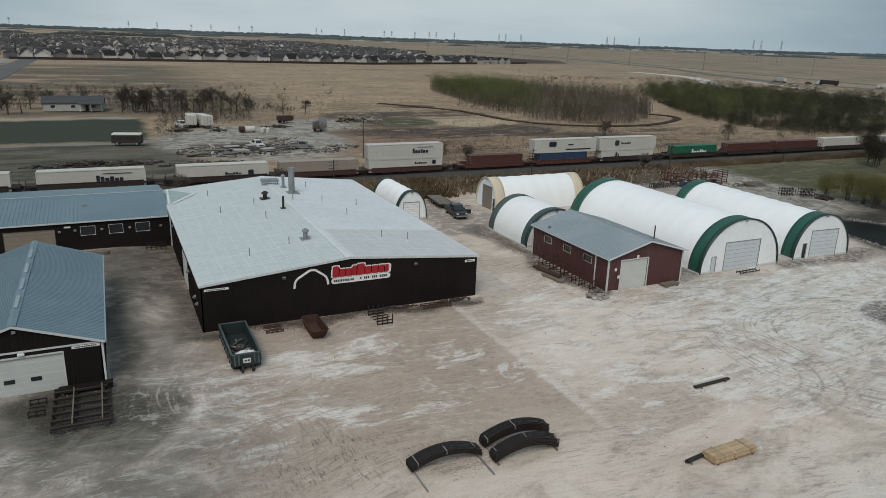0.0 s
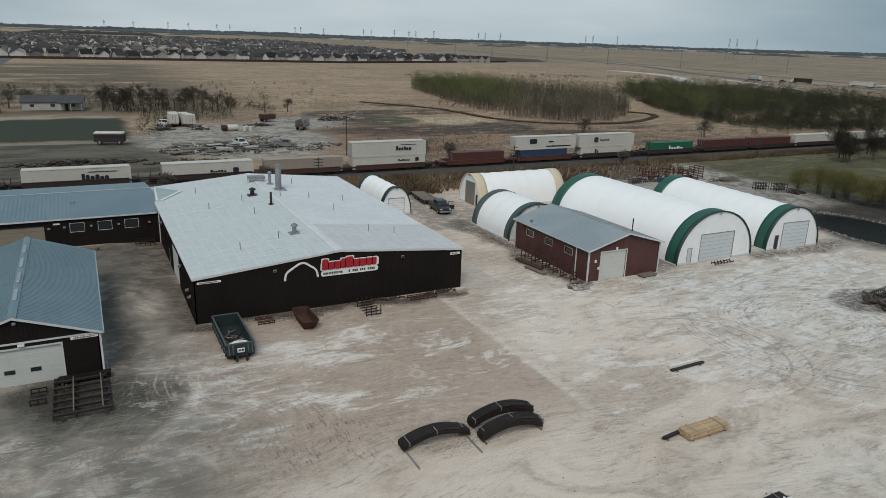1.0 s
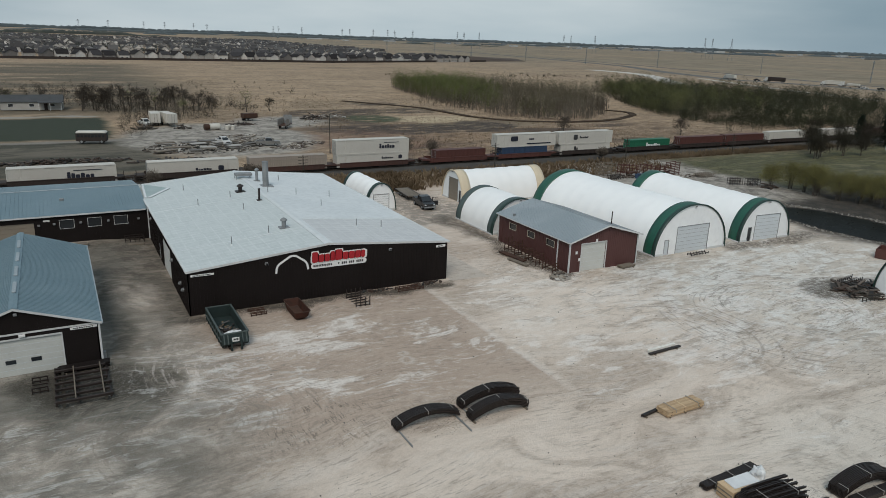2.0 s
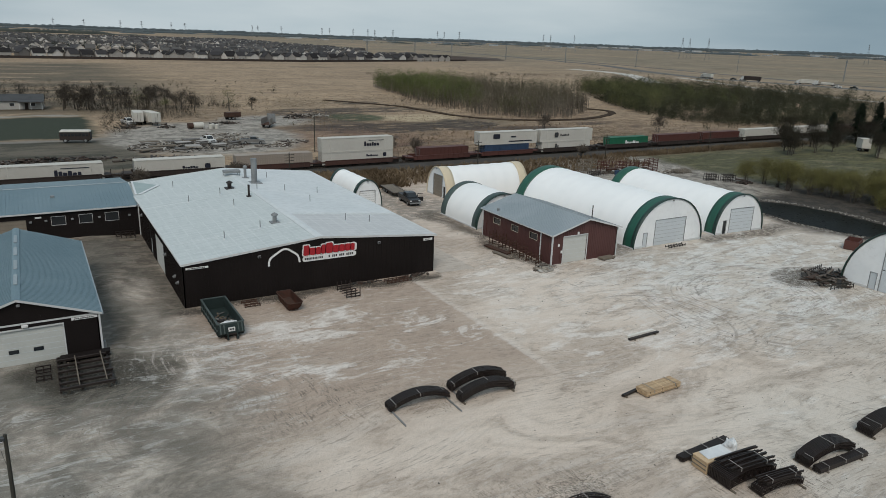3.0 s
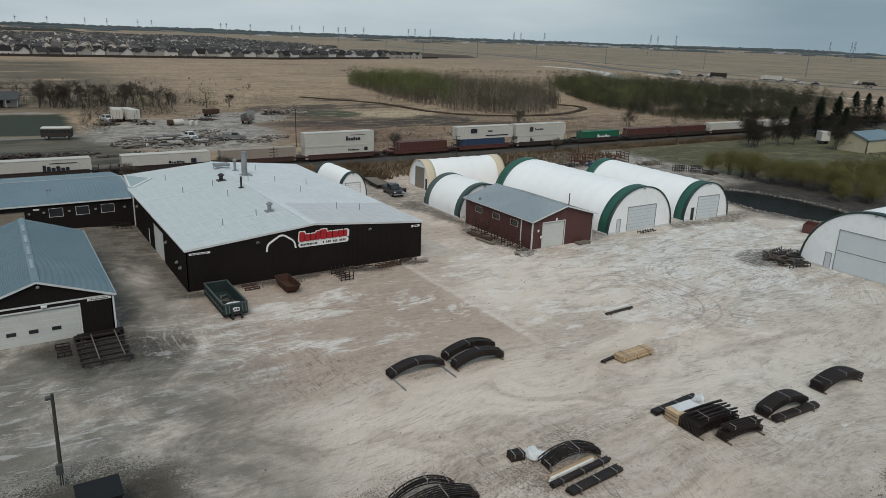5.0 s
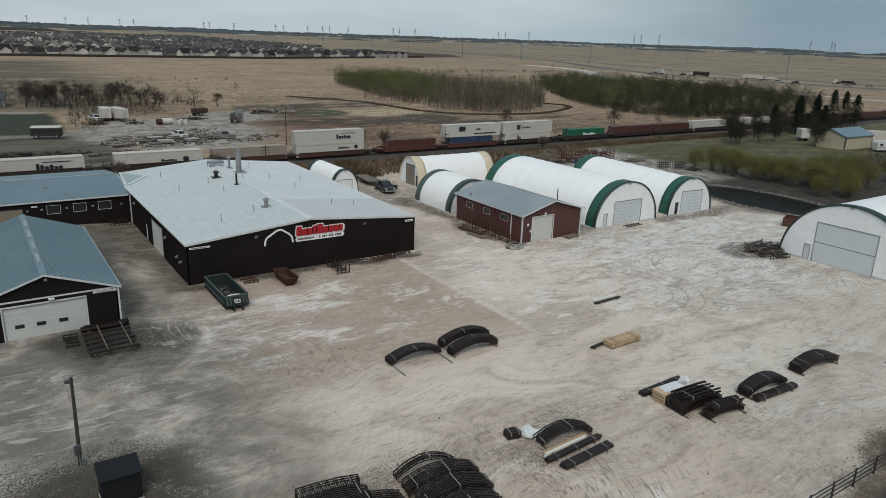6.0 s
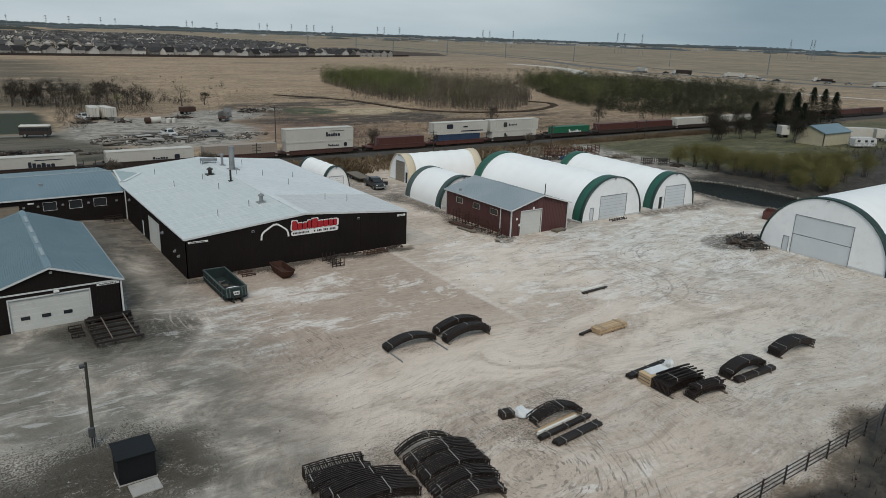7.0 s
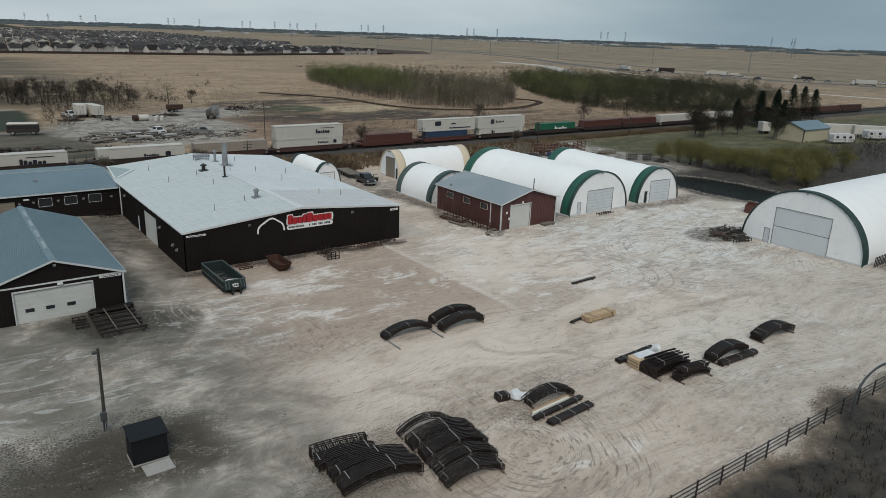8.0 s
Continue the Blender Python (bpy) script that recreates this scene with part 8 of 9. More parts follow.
def inside(x, y, ring):
    odd, n = False, len(ring)
    for k in range(n):
        (ax, ay), (bx, by) = ring[k], ring[(k + 1) % n]
        if (ay > y) != (by > y) and x < (bx - ax) * (y - ay) / (by - ay) + ax:
            odd = not odd
    return odd


def woods(name, ring, gap, h0, h1, leaf, label, seed, trunks=True, per=50, size=0.42, slim=0.13, low=0.3, stem=0.05):
    """A stand of trees. Each has a slim stem and a ragged crown of many small twigs or leaves; slim: the crown's half width
    as a share of the height; low: where the crown begins."""
    rng = random.Random(seed)
    stems, leaves = [], []
    bare = leaf in (LEAF_BARE, TWIGS_DARK, TWIGS_GREY)
    xs, ys = [p[0] for p in ring], [p[1] for p in ring]
    for _n in range(int((max(xs) - min(xs)) * (max(ys) - min(ys)) / gap ** 2)):
        px, py = rng.uniform(min(xs), max(xs)), rng.uniform(min(ys), max(ys))
        if not inside(px, py, ring):
            continue
        wave = noise.noise((px * 0.045, py * 0.045, seed)) + 0.5 * noise.noise((px * 0.15, py * 0.15, seed + 3.0))
        h = rng.uniform(h0, h1) * (1.0 + 0.52 * wave) * (1.25 if rng.random() < 0.07 else 1.0)
        lx, ly = rng.gauss(0, 0.035) * h, rng.gauss(0, 0.035) * h
        w = stem * (0.7 + 0.06 * h)
        for dx, dy in ((w, 0.0), (0.0, w)):
            stems += [(px - dx, py - dy, 0), (px + dx, py + dy, 0), (px + lx * 0.8, py + ly * 0.8, h * (0.9 if slim < 0.2 else 0.7))]
        turn, half = rng.uniform(0, math.pi), slim * h * rng.uniform(0.75, 1.3)
        n = int(per * rng.uniform(0.6, 1.3))
        for _k in range(n):
            t = low + (1 - low) * rng.random()
            u = (t - low) / (1 - low)
            girth = half * math.sqrt(max(0.02, 1 - (1.9 * u - 0.85) ** 2)) * rng.random() ** 0.4
            a = rng.uniform(0, 2 * math.pi)
            cx, cy, cz = px + lx * t + girth * math.cos(a) * 1.15, py + ly * t + girth * math.sin(a), h * t + rng.gauss(0, 0.12)
            q = size * rng.uniform(0.5, 1.4)
            if bare:
                spread = 1.3 if slim > 0.2 else 0.55
                out = spread * q * rng.uniform(0.2, 1.0)
                ex, ey, ez = cx + math.cos(a) * out, cy + math.sin(a) * out, cz + q * rng.uniform(-0.1, 1.2 if slim > 0.2 else 1.8)
                b = 0.13 * q
                leaves += [(cx - b * math.sin(a + turn), cy + b * math.cos(a + turn), cz), (cx + b * math.sin(a + turn), cy - b * math.cos(a + turn), cz), (ex, ey, ez)]
            else:
                leaves += [(cx, cy, cz), (cx + rng.uniform(-q, q) * 0.7, cy + rng.uniform(-q, q) * 0.7, cz + rng.uniform(0.2, 1.0) * q), (cx + rng.uniform(-q, q) * 0.7, cy + rng.uniform(-q, q) * 0.7, cz + rng.uniform(-0.2, 0.5) * q)]
    single(name + "_stems", Geo().tris(stems), STEM_PALE if trunks else TWIGS_DARK, label[0], "woods", kind="stuff")
    single(name + "_leaves", Geo().tris(leaves), leaf, label[1], "woods", kind="stuff")


CLUMP = [(152, 288), (146, 262), (137, 215), (131, 178), (131, 150), (143, 135), (160, 133), (178, 146), (205, 178), (222, 205), (226, 240), (215, 268), (190, 285)]
GREEN_SIDE = [(152, 288), (146, 262), (138, 220), (135, 185), (142, 166), (158, 188), (180, 226), (196, 260), (184, 285)]
woods("grove", CLUMP, 1.8, 5.5, 8.5, LEAF_OLIVE, ("thin pale stems of a grove of young trees", "olive buds and twigs of a grove of young trees"), 11, True, 36, 0.34, 0.13, 0.28, 0.075)
woods("grove_green", GREEN_SIDE, 2.1, 5.4, 9.0, LEAF_FRESH, ("thin stems of the grove's leafing side", "fresh green leaves of the grove"), 12, True, 70, 0.36, 0.15, 0.22)
woods("grove_green", [(152, 288), (146, 262), (138, 220), (134, 190), (146, 192), (158, 225), (172, 262), (170, 286)], 2.2, 6.8, 9.4, LEAF_FRESH, ("thin stems of the grove's greenest corner", "bright green leaves of the grove's corner"), 33, True, 90, 0.36, 0.17, 0.12)
woods("grove_green_patch", [(140, 150), (143, 140), (152, 138), (156, 150), (148, 162)], 2.0, 4.5, 6.5, LEAF_FRESH, ("thin stems of saplings before the grove", "fresh green leaves of saplings before the grove"), 31, True, 50, 0.3, 0.16, 0.1)
woods("grove_edge", [(131, 152), (143, 135), (160, 132), (180, 146), (208, 176), (188, 184), (165, 160), (146, 160)], 1.7, 4.0, 6.8, LEAF_BARE, ("bare pale stems along the grove's edge", "brown twigs along the grove's edge"), 20, True, 26, 0.42, 0.12, 0.25, 0.07)
woods("grove_bushes", [(120, 192), (132, 172), (138, 186), (134, 214)], 2.4, 1.4, 3.0, LEAF_BARE, ("stems of low bushes beside the grove", "brown twigs of low bushes beside the grove"), 32, True, 30, 0.36, 0.3, 0.1)
woods("east_woods", [(262, 252), (236, 205), (215, 168), (193, 122), (196, 101), (222, 92), (262, 88), (330, 110), (380, 180), (360, 260), (310, 280)], 4.0, 4.2, 8.0, LEAF_DULL, ("bare dark stems of a wide wood", "dull grey-green budding crowns of a wide wood"), 13, False, 460, 0.27, 0.36, 0.04)
woods("east_woods_buds", [(268, 250), (242, 205), (222, 165), (214, 142), (250, 132), (300, 162), (332, 220), (312, 264)], 6.0, 4.5, 9.0, LEAF_MOSS, ("dark stems among a wide wood", "moss-green leaves among a wide wood"), 26, False, 420, 0.26, 0.34, 0.05)
woods("east_woods_front", [(262, 252), (236, 205), (215, 168), (203, 143), (214, 136), (240, 158), (270, 200), (300, 250)], 2.6, 5.0, 8.6, LEAF_MOSS, ("thin stems along the wood's near edge", "fresh leaves along the wood's near edge"), 14, True, 190, 0.26, 0.26, 0.10)
woods("east_woods_bare", [(205, 128), (197, 112), (206, 100), (226, 93), (244, 96), (222, 112), (214, 130)], 3.6, 4.0, 7.0, LEAF_DULL, ("bare grey stems before the wide wood", "thin dull buds before the wide wood"), 27, True, 130, 0.25, 0.24, 0.2, 0.07)
woods("east_woods_brush", [(236, 205), (215, 168), (196, 124), (198, 103), (222, 93), (262, 89), (262, 104), (224, 108), (210, 122), (228, 165), (250, 205)], 1.6, 1.2, 3.0, LEAF_DULL, ("stems of undergrowth along the wide wood", "dull undergrowth along the wide wood"), 34, False, 70, 0.24, 0.42, 0.02)
woods("rail_trees", [(180, 92), (188, 82), (215, 79), (262, 80), (262, 98), (220, 100)], 4.8, 4.0, 8.0, LEAF_DULL, ("bare dark stems beside the railway", "dull budding crowns beside the railway"), 15, False, 380, 0.25, 0.40, 0.10)
woods("scrub_line", [(140, 6), (165, -2), (260, -20), (400, -30), (400, 6), (260, 14), (165, 16), (145, 14)], 2.8, 1.6, 3.4, TWIGS_GREY, ("dark stems of roadside scrub", "dark twigs of roadside scrub"), 16, False, 60, 0.36, 0.4, 0.05)
woods("house_brush", [(-60, 182), (-60, 216), (46, 212), (56, 188), (36, 182), (6, 180), (-4, 206), (-30, 206)], 2.6, 1.0, 3.0, TWIGS_DARK, ("bare stems of brush behind the house", "bare brown twigs behind the house"), 17, True, 60, 0.4, 0.4, 0.05)
woods("back_brush", [(-60, 216), (-60, 300), (-10, 300), (14, 260), (30, 216)], 5.0, 1.0, 3.4, TWIGS_DARK, ("bare stems of brush on rough land", "bare brown twigs on rough land"), 25, True, 60, 0.42, 0.45, 0.05)
woods("yard_brush", [(5, 128), (10, 126), (16, 150), (30, 158), (36, 162), (34, 178), (10, 176), (6, 150)], 2.2, 1.2, 3.2, TWIGS_DARK, ("bare stems of low brush", "bare brown twigs of low brush"), 18, True, 50, 0.36, 0.4, 0.05)
woods("west_trees", [(-150, 190), (-140, 330), (-60, 330), (-44, 230), (-50, 190)], 4.6, 4.0, 8.0, TWIGS_GREY, ("dark stems west of the field", "dark twigs west of the field"), 21, False, 120, 0.7, 0.42, 0.08)
woods("field_bushes", [(-60, 225), (-60, 300), (40, 330), (110, 320), (90, 230)], 13.0, 0.8, 2.2, TWIGS_DARK, ("stems of low bushes across the field", "twigs of low bushes across the field"), 22, True, 46, 0.4, 0.5, 0.05)
woods("field_bushes_far", [(270, 385), (290, 402), (420, 405), (415, 385)], 7.0, 1.0, 2.6, TWIGS_DARK, ("stems of low bushes in the far field", "dark low bushes in the far field"), 23, False, 40, 0.7, 0.8, 0.05)
woods("field_bushes_far", [(190, 398), (200, 410), (280, 412), (300, 400)], 7.0, 0.8, 1.8, TWIGS_DARK, ("stems of low bushes in the far field", "dark low bushes in the far field"), 28, False, 40, 0.6, 0.8, 0.05)
woods("fence_scrub", [(10, -58), (30, -57.5), (60, -57.5), (90, -50), (110, -60), (60, -75), (20, -70)], 0.7, 0.3, 0.9, TWIGS_DARK, ("dark dry stems beyond the yard fence", "dark dry weeds beyond the yard fence"), 19, False, 12, 0.2, 0.5, 0.05)


# ---- loose grass tufts ----
def tufts(name, areas, n, h, mat, label, seed):
    rng = random.Random(seed)
    out = []
    for x0, x1, y0, y1 in areas:
        for _ in range(n):
            x, y, s = rng.uniform(x0, x1), rng.uniform(y0, y1), h * rng.uniform(0.5, 1.3)
            for _k in range(3):
                a = rng.uniform(0, 2 * math.pi)
                out += [(x - 0.12 * s, y, 0), (x + 0.12 * s, y + 0.05, 0), (x + math.cos(a) * 0.5 * s, y + math.sin(a) * 0.5 * s, s)]
    single(name, Geo().tris(out), mat, label, "grass", kind="stuff")


REED = foliage("dry_reeds", (0.16, 0.115, 0.072), (0.24, 0.18, 0.118))
tufts("dry_reeds", [(-60, 30, 50, 60), (30, 48, 44, 60), (48, 112, 45, 60), (112, 190, 56, 61)], 2600, 0.9, REED, "tall dry tan grass along the railway", 41)
tufts("bank_grass", [(112, 200, 14, 56), (108, 150, -30, 14)], 2400, 0.3, foliage("bank_grass", (0.075, 0.070, 0.036), (0.15, 0.125, 0.07)), "olive rough grass beside the pond", 45)
tufts("field_tufts", [(56, 150, 78, 150), (60, 150, 78, 110), (20, 150, 150, 240), (110, 190, 76, 120)], 2200, 0.42, foliage("field_grass", (0.17, 0.12, 0.074), (0.28, 0.205, 0.128)), "dry grass tufts of the field", 42)
tufts("weed_tufts", [(-20, -9, -36, -27), (-7, 7, -49, -38), (26, 60, -56, -54)], 300, 0.12, foliage("dead_weeds", (0.05, 0.042, 0.032), (0.10, 0.085, 0.062)), "dead weeds on the gravel", 43)
tufts("wall_weeds", [(41.2, 42.6, 12, 25)], 500, 0.14, REED, "dry weeds along a fabric building's foot", 44)

# stones round the pond
rng = random.Random(8)
stones = Geo()
for k in range(700):
    a = rng.uniform(0, 2 * math.pi)
    d = rng.uniform(1.02, 1.22)
    x, y = 99.5 + 6.6 * d * math.cos(a), -3.0 + 13.4 * d * math.sin(a)
    s = rng.uniform(0.12, 0.4)
    m = pose(x, y, 0.02, rng.uniform(0, 90), rng.uniform(0, 90), rng.uniform(0, 90)) @ Matrix.Diagonal((s, s * 0.8, s * 0.6, 1))
    unit = Geo().box(-0.5, -0.5, -0.5, 0.5, 0.5, 0.5, 0.18)
    stones.add([m @ Vector(p) for p in unit.v], unit.f)
single("bank_stones", stones, stuff_tones("stone_tones", [(0.2, 0.19, 0.17), (0.28, 0.265, 0.24), (0.13, 0.12, 0.11), (0.23, 0.21, 0.18)]), "grey stones round the pond's bank", "stones", kind="stuff")
# loose stones and clods on the gravel
clods = Geo()
for k in range(1300):
    x, y = rng.uniform(-35, 88), rng.uniform(-55, 28)
    if -20 < x < 29 and y > -8 or 41 < x and y > -6:
        continue
    s = rng.uniform(0.03, 0.11)
    m = pose(x, y, 0.0, rng.uniform(0, 90), rng.uniform(0, 90), rng.uniform(0, 90)) @ Matrix.Diagonal((s, s, s * 0.7, 1))
    unit = Geo().box(-0.5, -0.5, -0.5, 0.5, 0.5, 0.5)
    clods.add([m @ Vector(p) for p in unit.v], unit.f)
single("gravel_stones", clods, stuff_tones("gravel_tones", [(0.1, 0.09, 0.08), (0.22, 0.2, 0.18), (0.34, 0.32, 0.3), (0.07, 0.06, 0.055)]), "loose stones on the gravel yard", "stones", kind="stuff")


# ---- far buildings ----
def gable_house(name, x, y, sx, sy, eave, peak, turn, wall_mat, roof_mat, label, wins=2, porch=False, group=""):
    b = thing(name, label, "house", (x, y, 0), turn, group)
    part("wall", wall_geo(-sx / 2, sx / 2, lambda u: eave), wall_mat, b).matrix_basis = pose(0, -sy / 2, 0)
    part("wall", wall_geo(-sx / 2, sx / 2, lambda u: eave), wall_mat, b).matrix_basis = pose(0, sy / 2, 0, 0, 0, 180)
    for s in (-1, 1):
        part("gable", wall_geo(-sy / 2, sy / 2, lambda u: eave + (peak - eave) * (1 - abs(u) / (sy / 2)), cuts=(0.0,)), wall_mat, b).matrix_basis = pose(s * sx / 2, 0, 0, 0, 0, 90 * s)
        e, o = sy / 2 + 0.4, sx / 2 + 0.4
        z = eave - 0.4 * (peak - eave) / (sy / 2)
        part("roof", Geo().slab([(-o * s, -s * e, z), (o * s, -s * e, z), (o * s, 0, peak), (-o * s, 0, peak)], (0, 0, 0.14)), roof_mat, b)
    for k in range(wins):
        u = sx * ((k + 0.5) / wins - 0.5)
        w = part("window", Geo().box(u - 0.75, -sy / 2 - 0.06, 1.0, u + 0.75, -sy / 2, 2.1), WHITE_TRIM, b)
        part("pane", Geo().box(u - 0.65, -sy / 2 - 0.08, 1.1, u + 0.65, -sy / 2 - 0.06, 2.0), PANE, w)
    if porch:
        part("porch_roof", Geo().slab([(sx * 0.1, -sy / 2 - 2.2, eave - 0.3), (sx / 2, -sy / 2 - 2.2, eave - 0.3), (sx / 2, -sy / 2, eave + 0.1), (sx * 0.1, -sy / 2, eave + 0.1)], (0, 0, 0.12)), roof_mat, b)
        for u in (sx * 0.12, sx * 0.3, sx * 0.48):
            part("porch_post", Geo().box(u - 0.07, -sy / 2 - 2.1, 0, u + 0.07, -sy / 2 - 1.96, eave - 0.3), WHITE_TRIM, b)
        part("door", Geo().box(sx * 0.2, -sy / 2 - 0.07, 0, sx * 0.2 + 0.95, -sy / 2, 2.05), CAR_DARK, b)
    return b


HOUSE_GREY = surface("grey_shingles", (0.062, 0.066, 0.07), (0.045, 0.048, 0.052), 1.0, 0.9)
HOUSE_WALL = surface("pale_siding", (0.40, 0.385, 0.36), (0.34, 0.325, 0.30), 1.0, 0.7)
CREAM_WALL = surface("cream_siding", (0.47, 0.43, 0.31), (0.41, 0.375, 0.27), 1.0, 0.7)
gable_house("bungalow", -15.0, 200.0, 17.5, 8.0, 2.7, 4.4, -3, HOUSE_WALL, HOUSE_GREY, "long pale bungalow with grey roof beside a lawn", 3, True)
gable_house("outbuilding", 189.4, 29.8, 14.6, 8.8, 3.6, 5.3, 0, CREAM_WALL, BLUE_ROOF, "cream metal outbuilding with blue-grey roof", 0)
box_trailer(210.0, 29.0, -38, 12.0, "long white box trailer behind the outbuilding")
box_trailer(216.0, 22.0, -38, 11.0, "long white box trailer behind the outbuilding")


def camper(x, y, turn, length):
    b = thing("camper_trailer", "white camper trailer parked on grass", "camper", (x, y, 0), turn, "campers by the outbuilding")
    h = length / 2
    ring = [(-h, 0.55), (h - 0.5, 0.55), (h, 1.3), (h - 0.25, 2.5), (h - 0.8, 2.9), (-h + 0.3, 2.9), (-h, 2.6)]
    part("body", Geo().slab([(u, -1.2, z) for u, z in ring], (0, 2.4, 0)), PAINT_WHITE, b)
    part("stripe", Geo().box(-h + 0.1, -1.22, 1.2, h - 0.2, -1.2, 1.34), GALV, b)
    for u in (-h + 0.7, -0.5, h - 2.0):
        part("window", Geo().box(u, -1.225, 1.65, u + 0.9, -1.2, 2.25), PANE, b)
    part("door", Geo().box(h - 2.9, -1.23, 0.7, h - 2.25, -1.2, 2.5), GREY_DOOR, b)
    for s in (-1, 1):
        wheel(b, -0.4, s * 1.05, 0.36, 0.22)
        wheel(b, 0.45, s * 1.05, 0.36, 0.22)
    part("tongue", Geo().box(h - 0.1, -0.1, 0.45, h + 1.2, 0.1, 0.57), BLACK_STEEL, b)
    return b


camper(191.5, 19.2, -25, 7.0)
camper(212.5, 18.5, -28, 8.0)
camper(218.0, 12.5, -20, 7.5)
box_trailer(189.8, 42.0, 60, 3.0, "small white trailer under bare trees")

# suburb: the near rows as houses, the rest joined
WALL_TONES = [surface("suburb_wall_a", (0.60, 0.58, 0.55), (0.52, 0.50, 0.475)), surface("suburb_wall_b", (0.36, 0.34, 0.32), (0.31, 0.295, 0.275)), surface("suburb_wall_c", (0.15, 0.14, 0.135), (0.12, 0.115, 0.11))]
ROOF_TONES = [surface("suburb_roof_a", (0.050, 0.047, 0.050), (0.038, 0.036, 0.038), rough=0.9, spec=0.2), surface("suburb_roof_b", (0.026, 0.023, 0.023), (0.019, 0.017, 0.018), rough=0.9, spec=0.2)]
rng = random.Random(77)


def suburb_front(x):
    """The suburb's near edge."""
    return 612 + 8 * math.sin(x * 0.01) + max(0, x - 230) * 0.40


for row in range(2):
    x = -70.0 + 9 * row
    while x < 440:
        gable_house("suburb_house", x, suburb_front(x) + 36 * row + rng.uniform(-3, 3), rng.uniform(7.5, 9.5), rng.uniform(7.5, 9.5), rng.uniform(3.6, 5.0), rng.uniform(6.4, 7.8), rng.choice((0, 90, 10, 100)) + 12, rng.choice(WALL_TONES), rng.choice(ROOF_TONES),
                    "two-storey suburban house with a dark roof", 2, group="suburb houses")
        x += rng.uniform(10.5, 13.5)
walls, roofs, yards = Geo(), Geo(), []
for row in range(2, 36):
    x = -900.0 + rng.uniform(0, 16)
    while x < 450 + 1.5 * row:
        y = suburb_front(x) + 36 * row + rng.uniform(-6, 6)
        if noise.noise((x * 0.006, y * 0.006, 1.0)) > -0.28:
            a, c, e, p = rng.uniform(3.6, 5.2), rng.uniform(3.6, 5.0), rng.uniform(3.6, 5.0), rng.uniform(6.4, 8)
            walls.box(x - a, y - c, 0, x + a, y + c, e)
            if rng.random() < 0.4:
                walls.add([(x - a, y - c, e), (x - a, y + c, e), (x - a, y, p), (x + a, y - c, e), (x + a, y + c, e), (x + a, y, p)], [(0, 2, 1), (3, 4, 5)])
                roofs.add([(x - a - 0.4, y - c - 0.5, e - 0.2), (x + a + 0.4, y - c - 0.5, e - 0.2), (x + a + 0.4, y, p + 0.1), (x - a - 0.4, y, p + 0.1), (x + a + 0.4, y + c + 0.5, e - 0.2), (x - a - 0.4, y + c + 0.5, e - 0.2)], [(0, 1, 2, 3), (3, 2, 4, 5)])
            else:
                walls.add([(x - a, y - c, e), (x + a, y - c, e), (x, y - c, p), (x - a, y + c, e), (x + a, y + c, e), (x, y + c, p)], [(0, 1, 2), (3, 5, 4)])
                roofs.add([(x - a - 0.5, y - c - 0.4, e - 0.2), (x, y - c - 0.4, p + 0.1), (x, y + c + 0.4, p + 0.1), (x - a - 0.5, y + c + 0.4, e - 0.2), (x + a + 0.5, y - c - 0.4, e - 0.2), (x + a + 0.5, y + c + 0.4, e - 0.2)], [(0, 1, 2, 3), (1, 4, 5, 2)])
        for _k in range(1 if x > 100 else 2):
            if rng.random() < (0.6 if x < 60 else 0.3):
                tx, ty, s = x + rng.uniform(-9, 9), y + rng.uniform(-18, 18), rng.uniform(3, 7)
                for _j in range(26):
                    c = (tx + rng.gauss(0, s * 0.28), ty + rng.gauss(0, s * 0.28), abs(rng.gauss(s * 0.55, s * 0.25)))
                    yards += [c, (c[0] + rng.uniform(-1.6, 1.6), c[1] + rng.uniform(-1.6, 1.6), c[2] + rng.uniform(-1, 1.6)), (c[0] + rng.uniform(-1.6, 1.6), c[1], c[2] + rng.uniform(0, 1.8))]
        x += rng.uniform(10.5, 16)
single("suburb_walls", walls, stuff_tones("far_wall_tones", [(0.50, 0.48, 0.455), (0.26, 0.25, 0.24), (0.15, 0.145, 0.14), (0.66, 0.64, 0.615), (0.36, 0.34, 0.32)]), "walls of a wide far suburb", "suburb", kind="stuff")
single("suburb_roofs", roofs, stuff_tones("far_roof_tones", [(0.042, 0.040, 0.043), (0.028, 0.027, 0.028), (0.062, 0.058, 0.058), (0.036, 0.033, 0.033), (0.085, 0.082, 0.08)]), "dark roofs of a wide far suburb", "suburb", kind="stuff")
single("suburb_trees", Geo().tris(yards), FAR_DARK, "dark bare trees among the suburb's houses", "trees", kind="stuff")
single("suburb_fence", Geo().slab([(-70, 596, 0), (230, 600, 0), (470, 700, 0), (470, 700, 2.0), (230, 600, 2.0), (-70, 596, 2.0)][:6], (0, 0.3, 0)), CAR_DARK, "dark board fence along the suburb's edge", "fence", kind="structure")
single("earth_bank", Geo().slab([(446, 700, 0), (560, 742, 0), (552, 752, 3.0), (452, 714, 6.0)], (0, 10, 0)), surface("bare_earth", (0.055, 0.036, 0.026), (0.075, 0.05, 0.036)), "brown bank of bare earth beyond the houses", "bank", kind="structure")


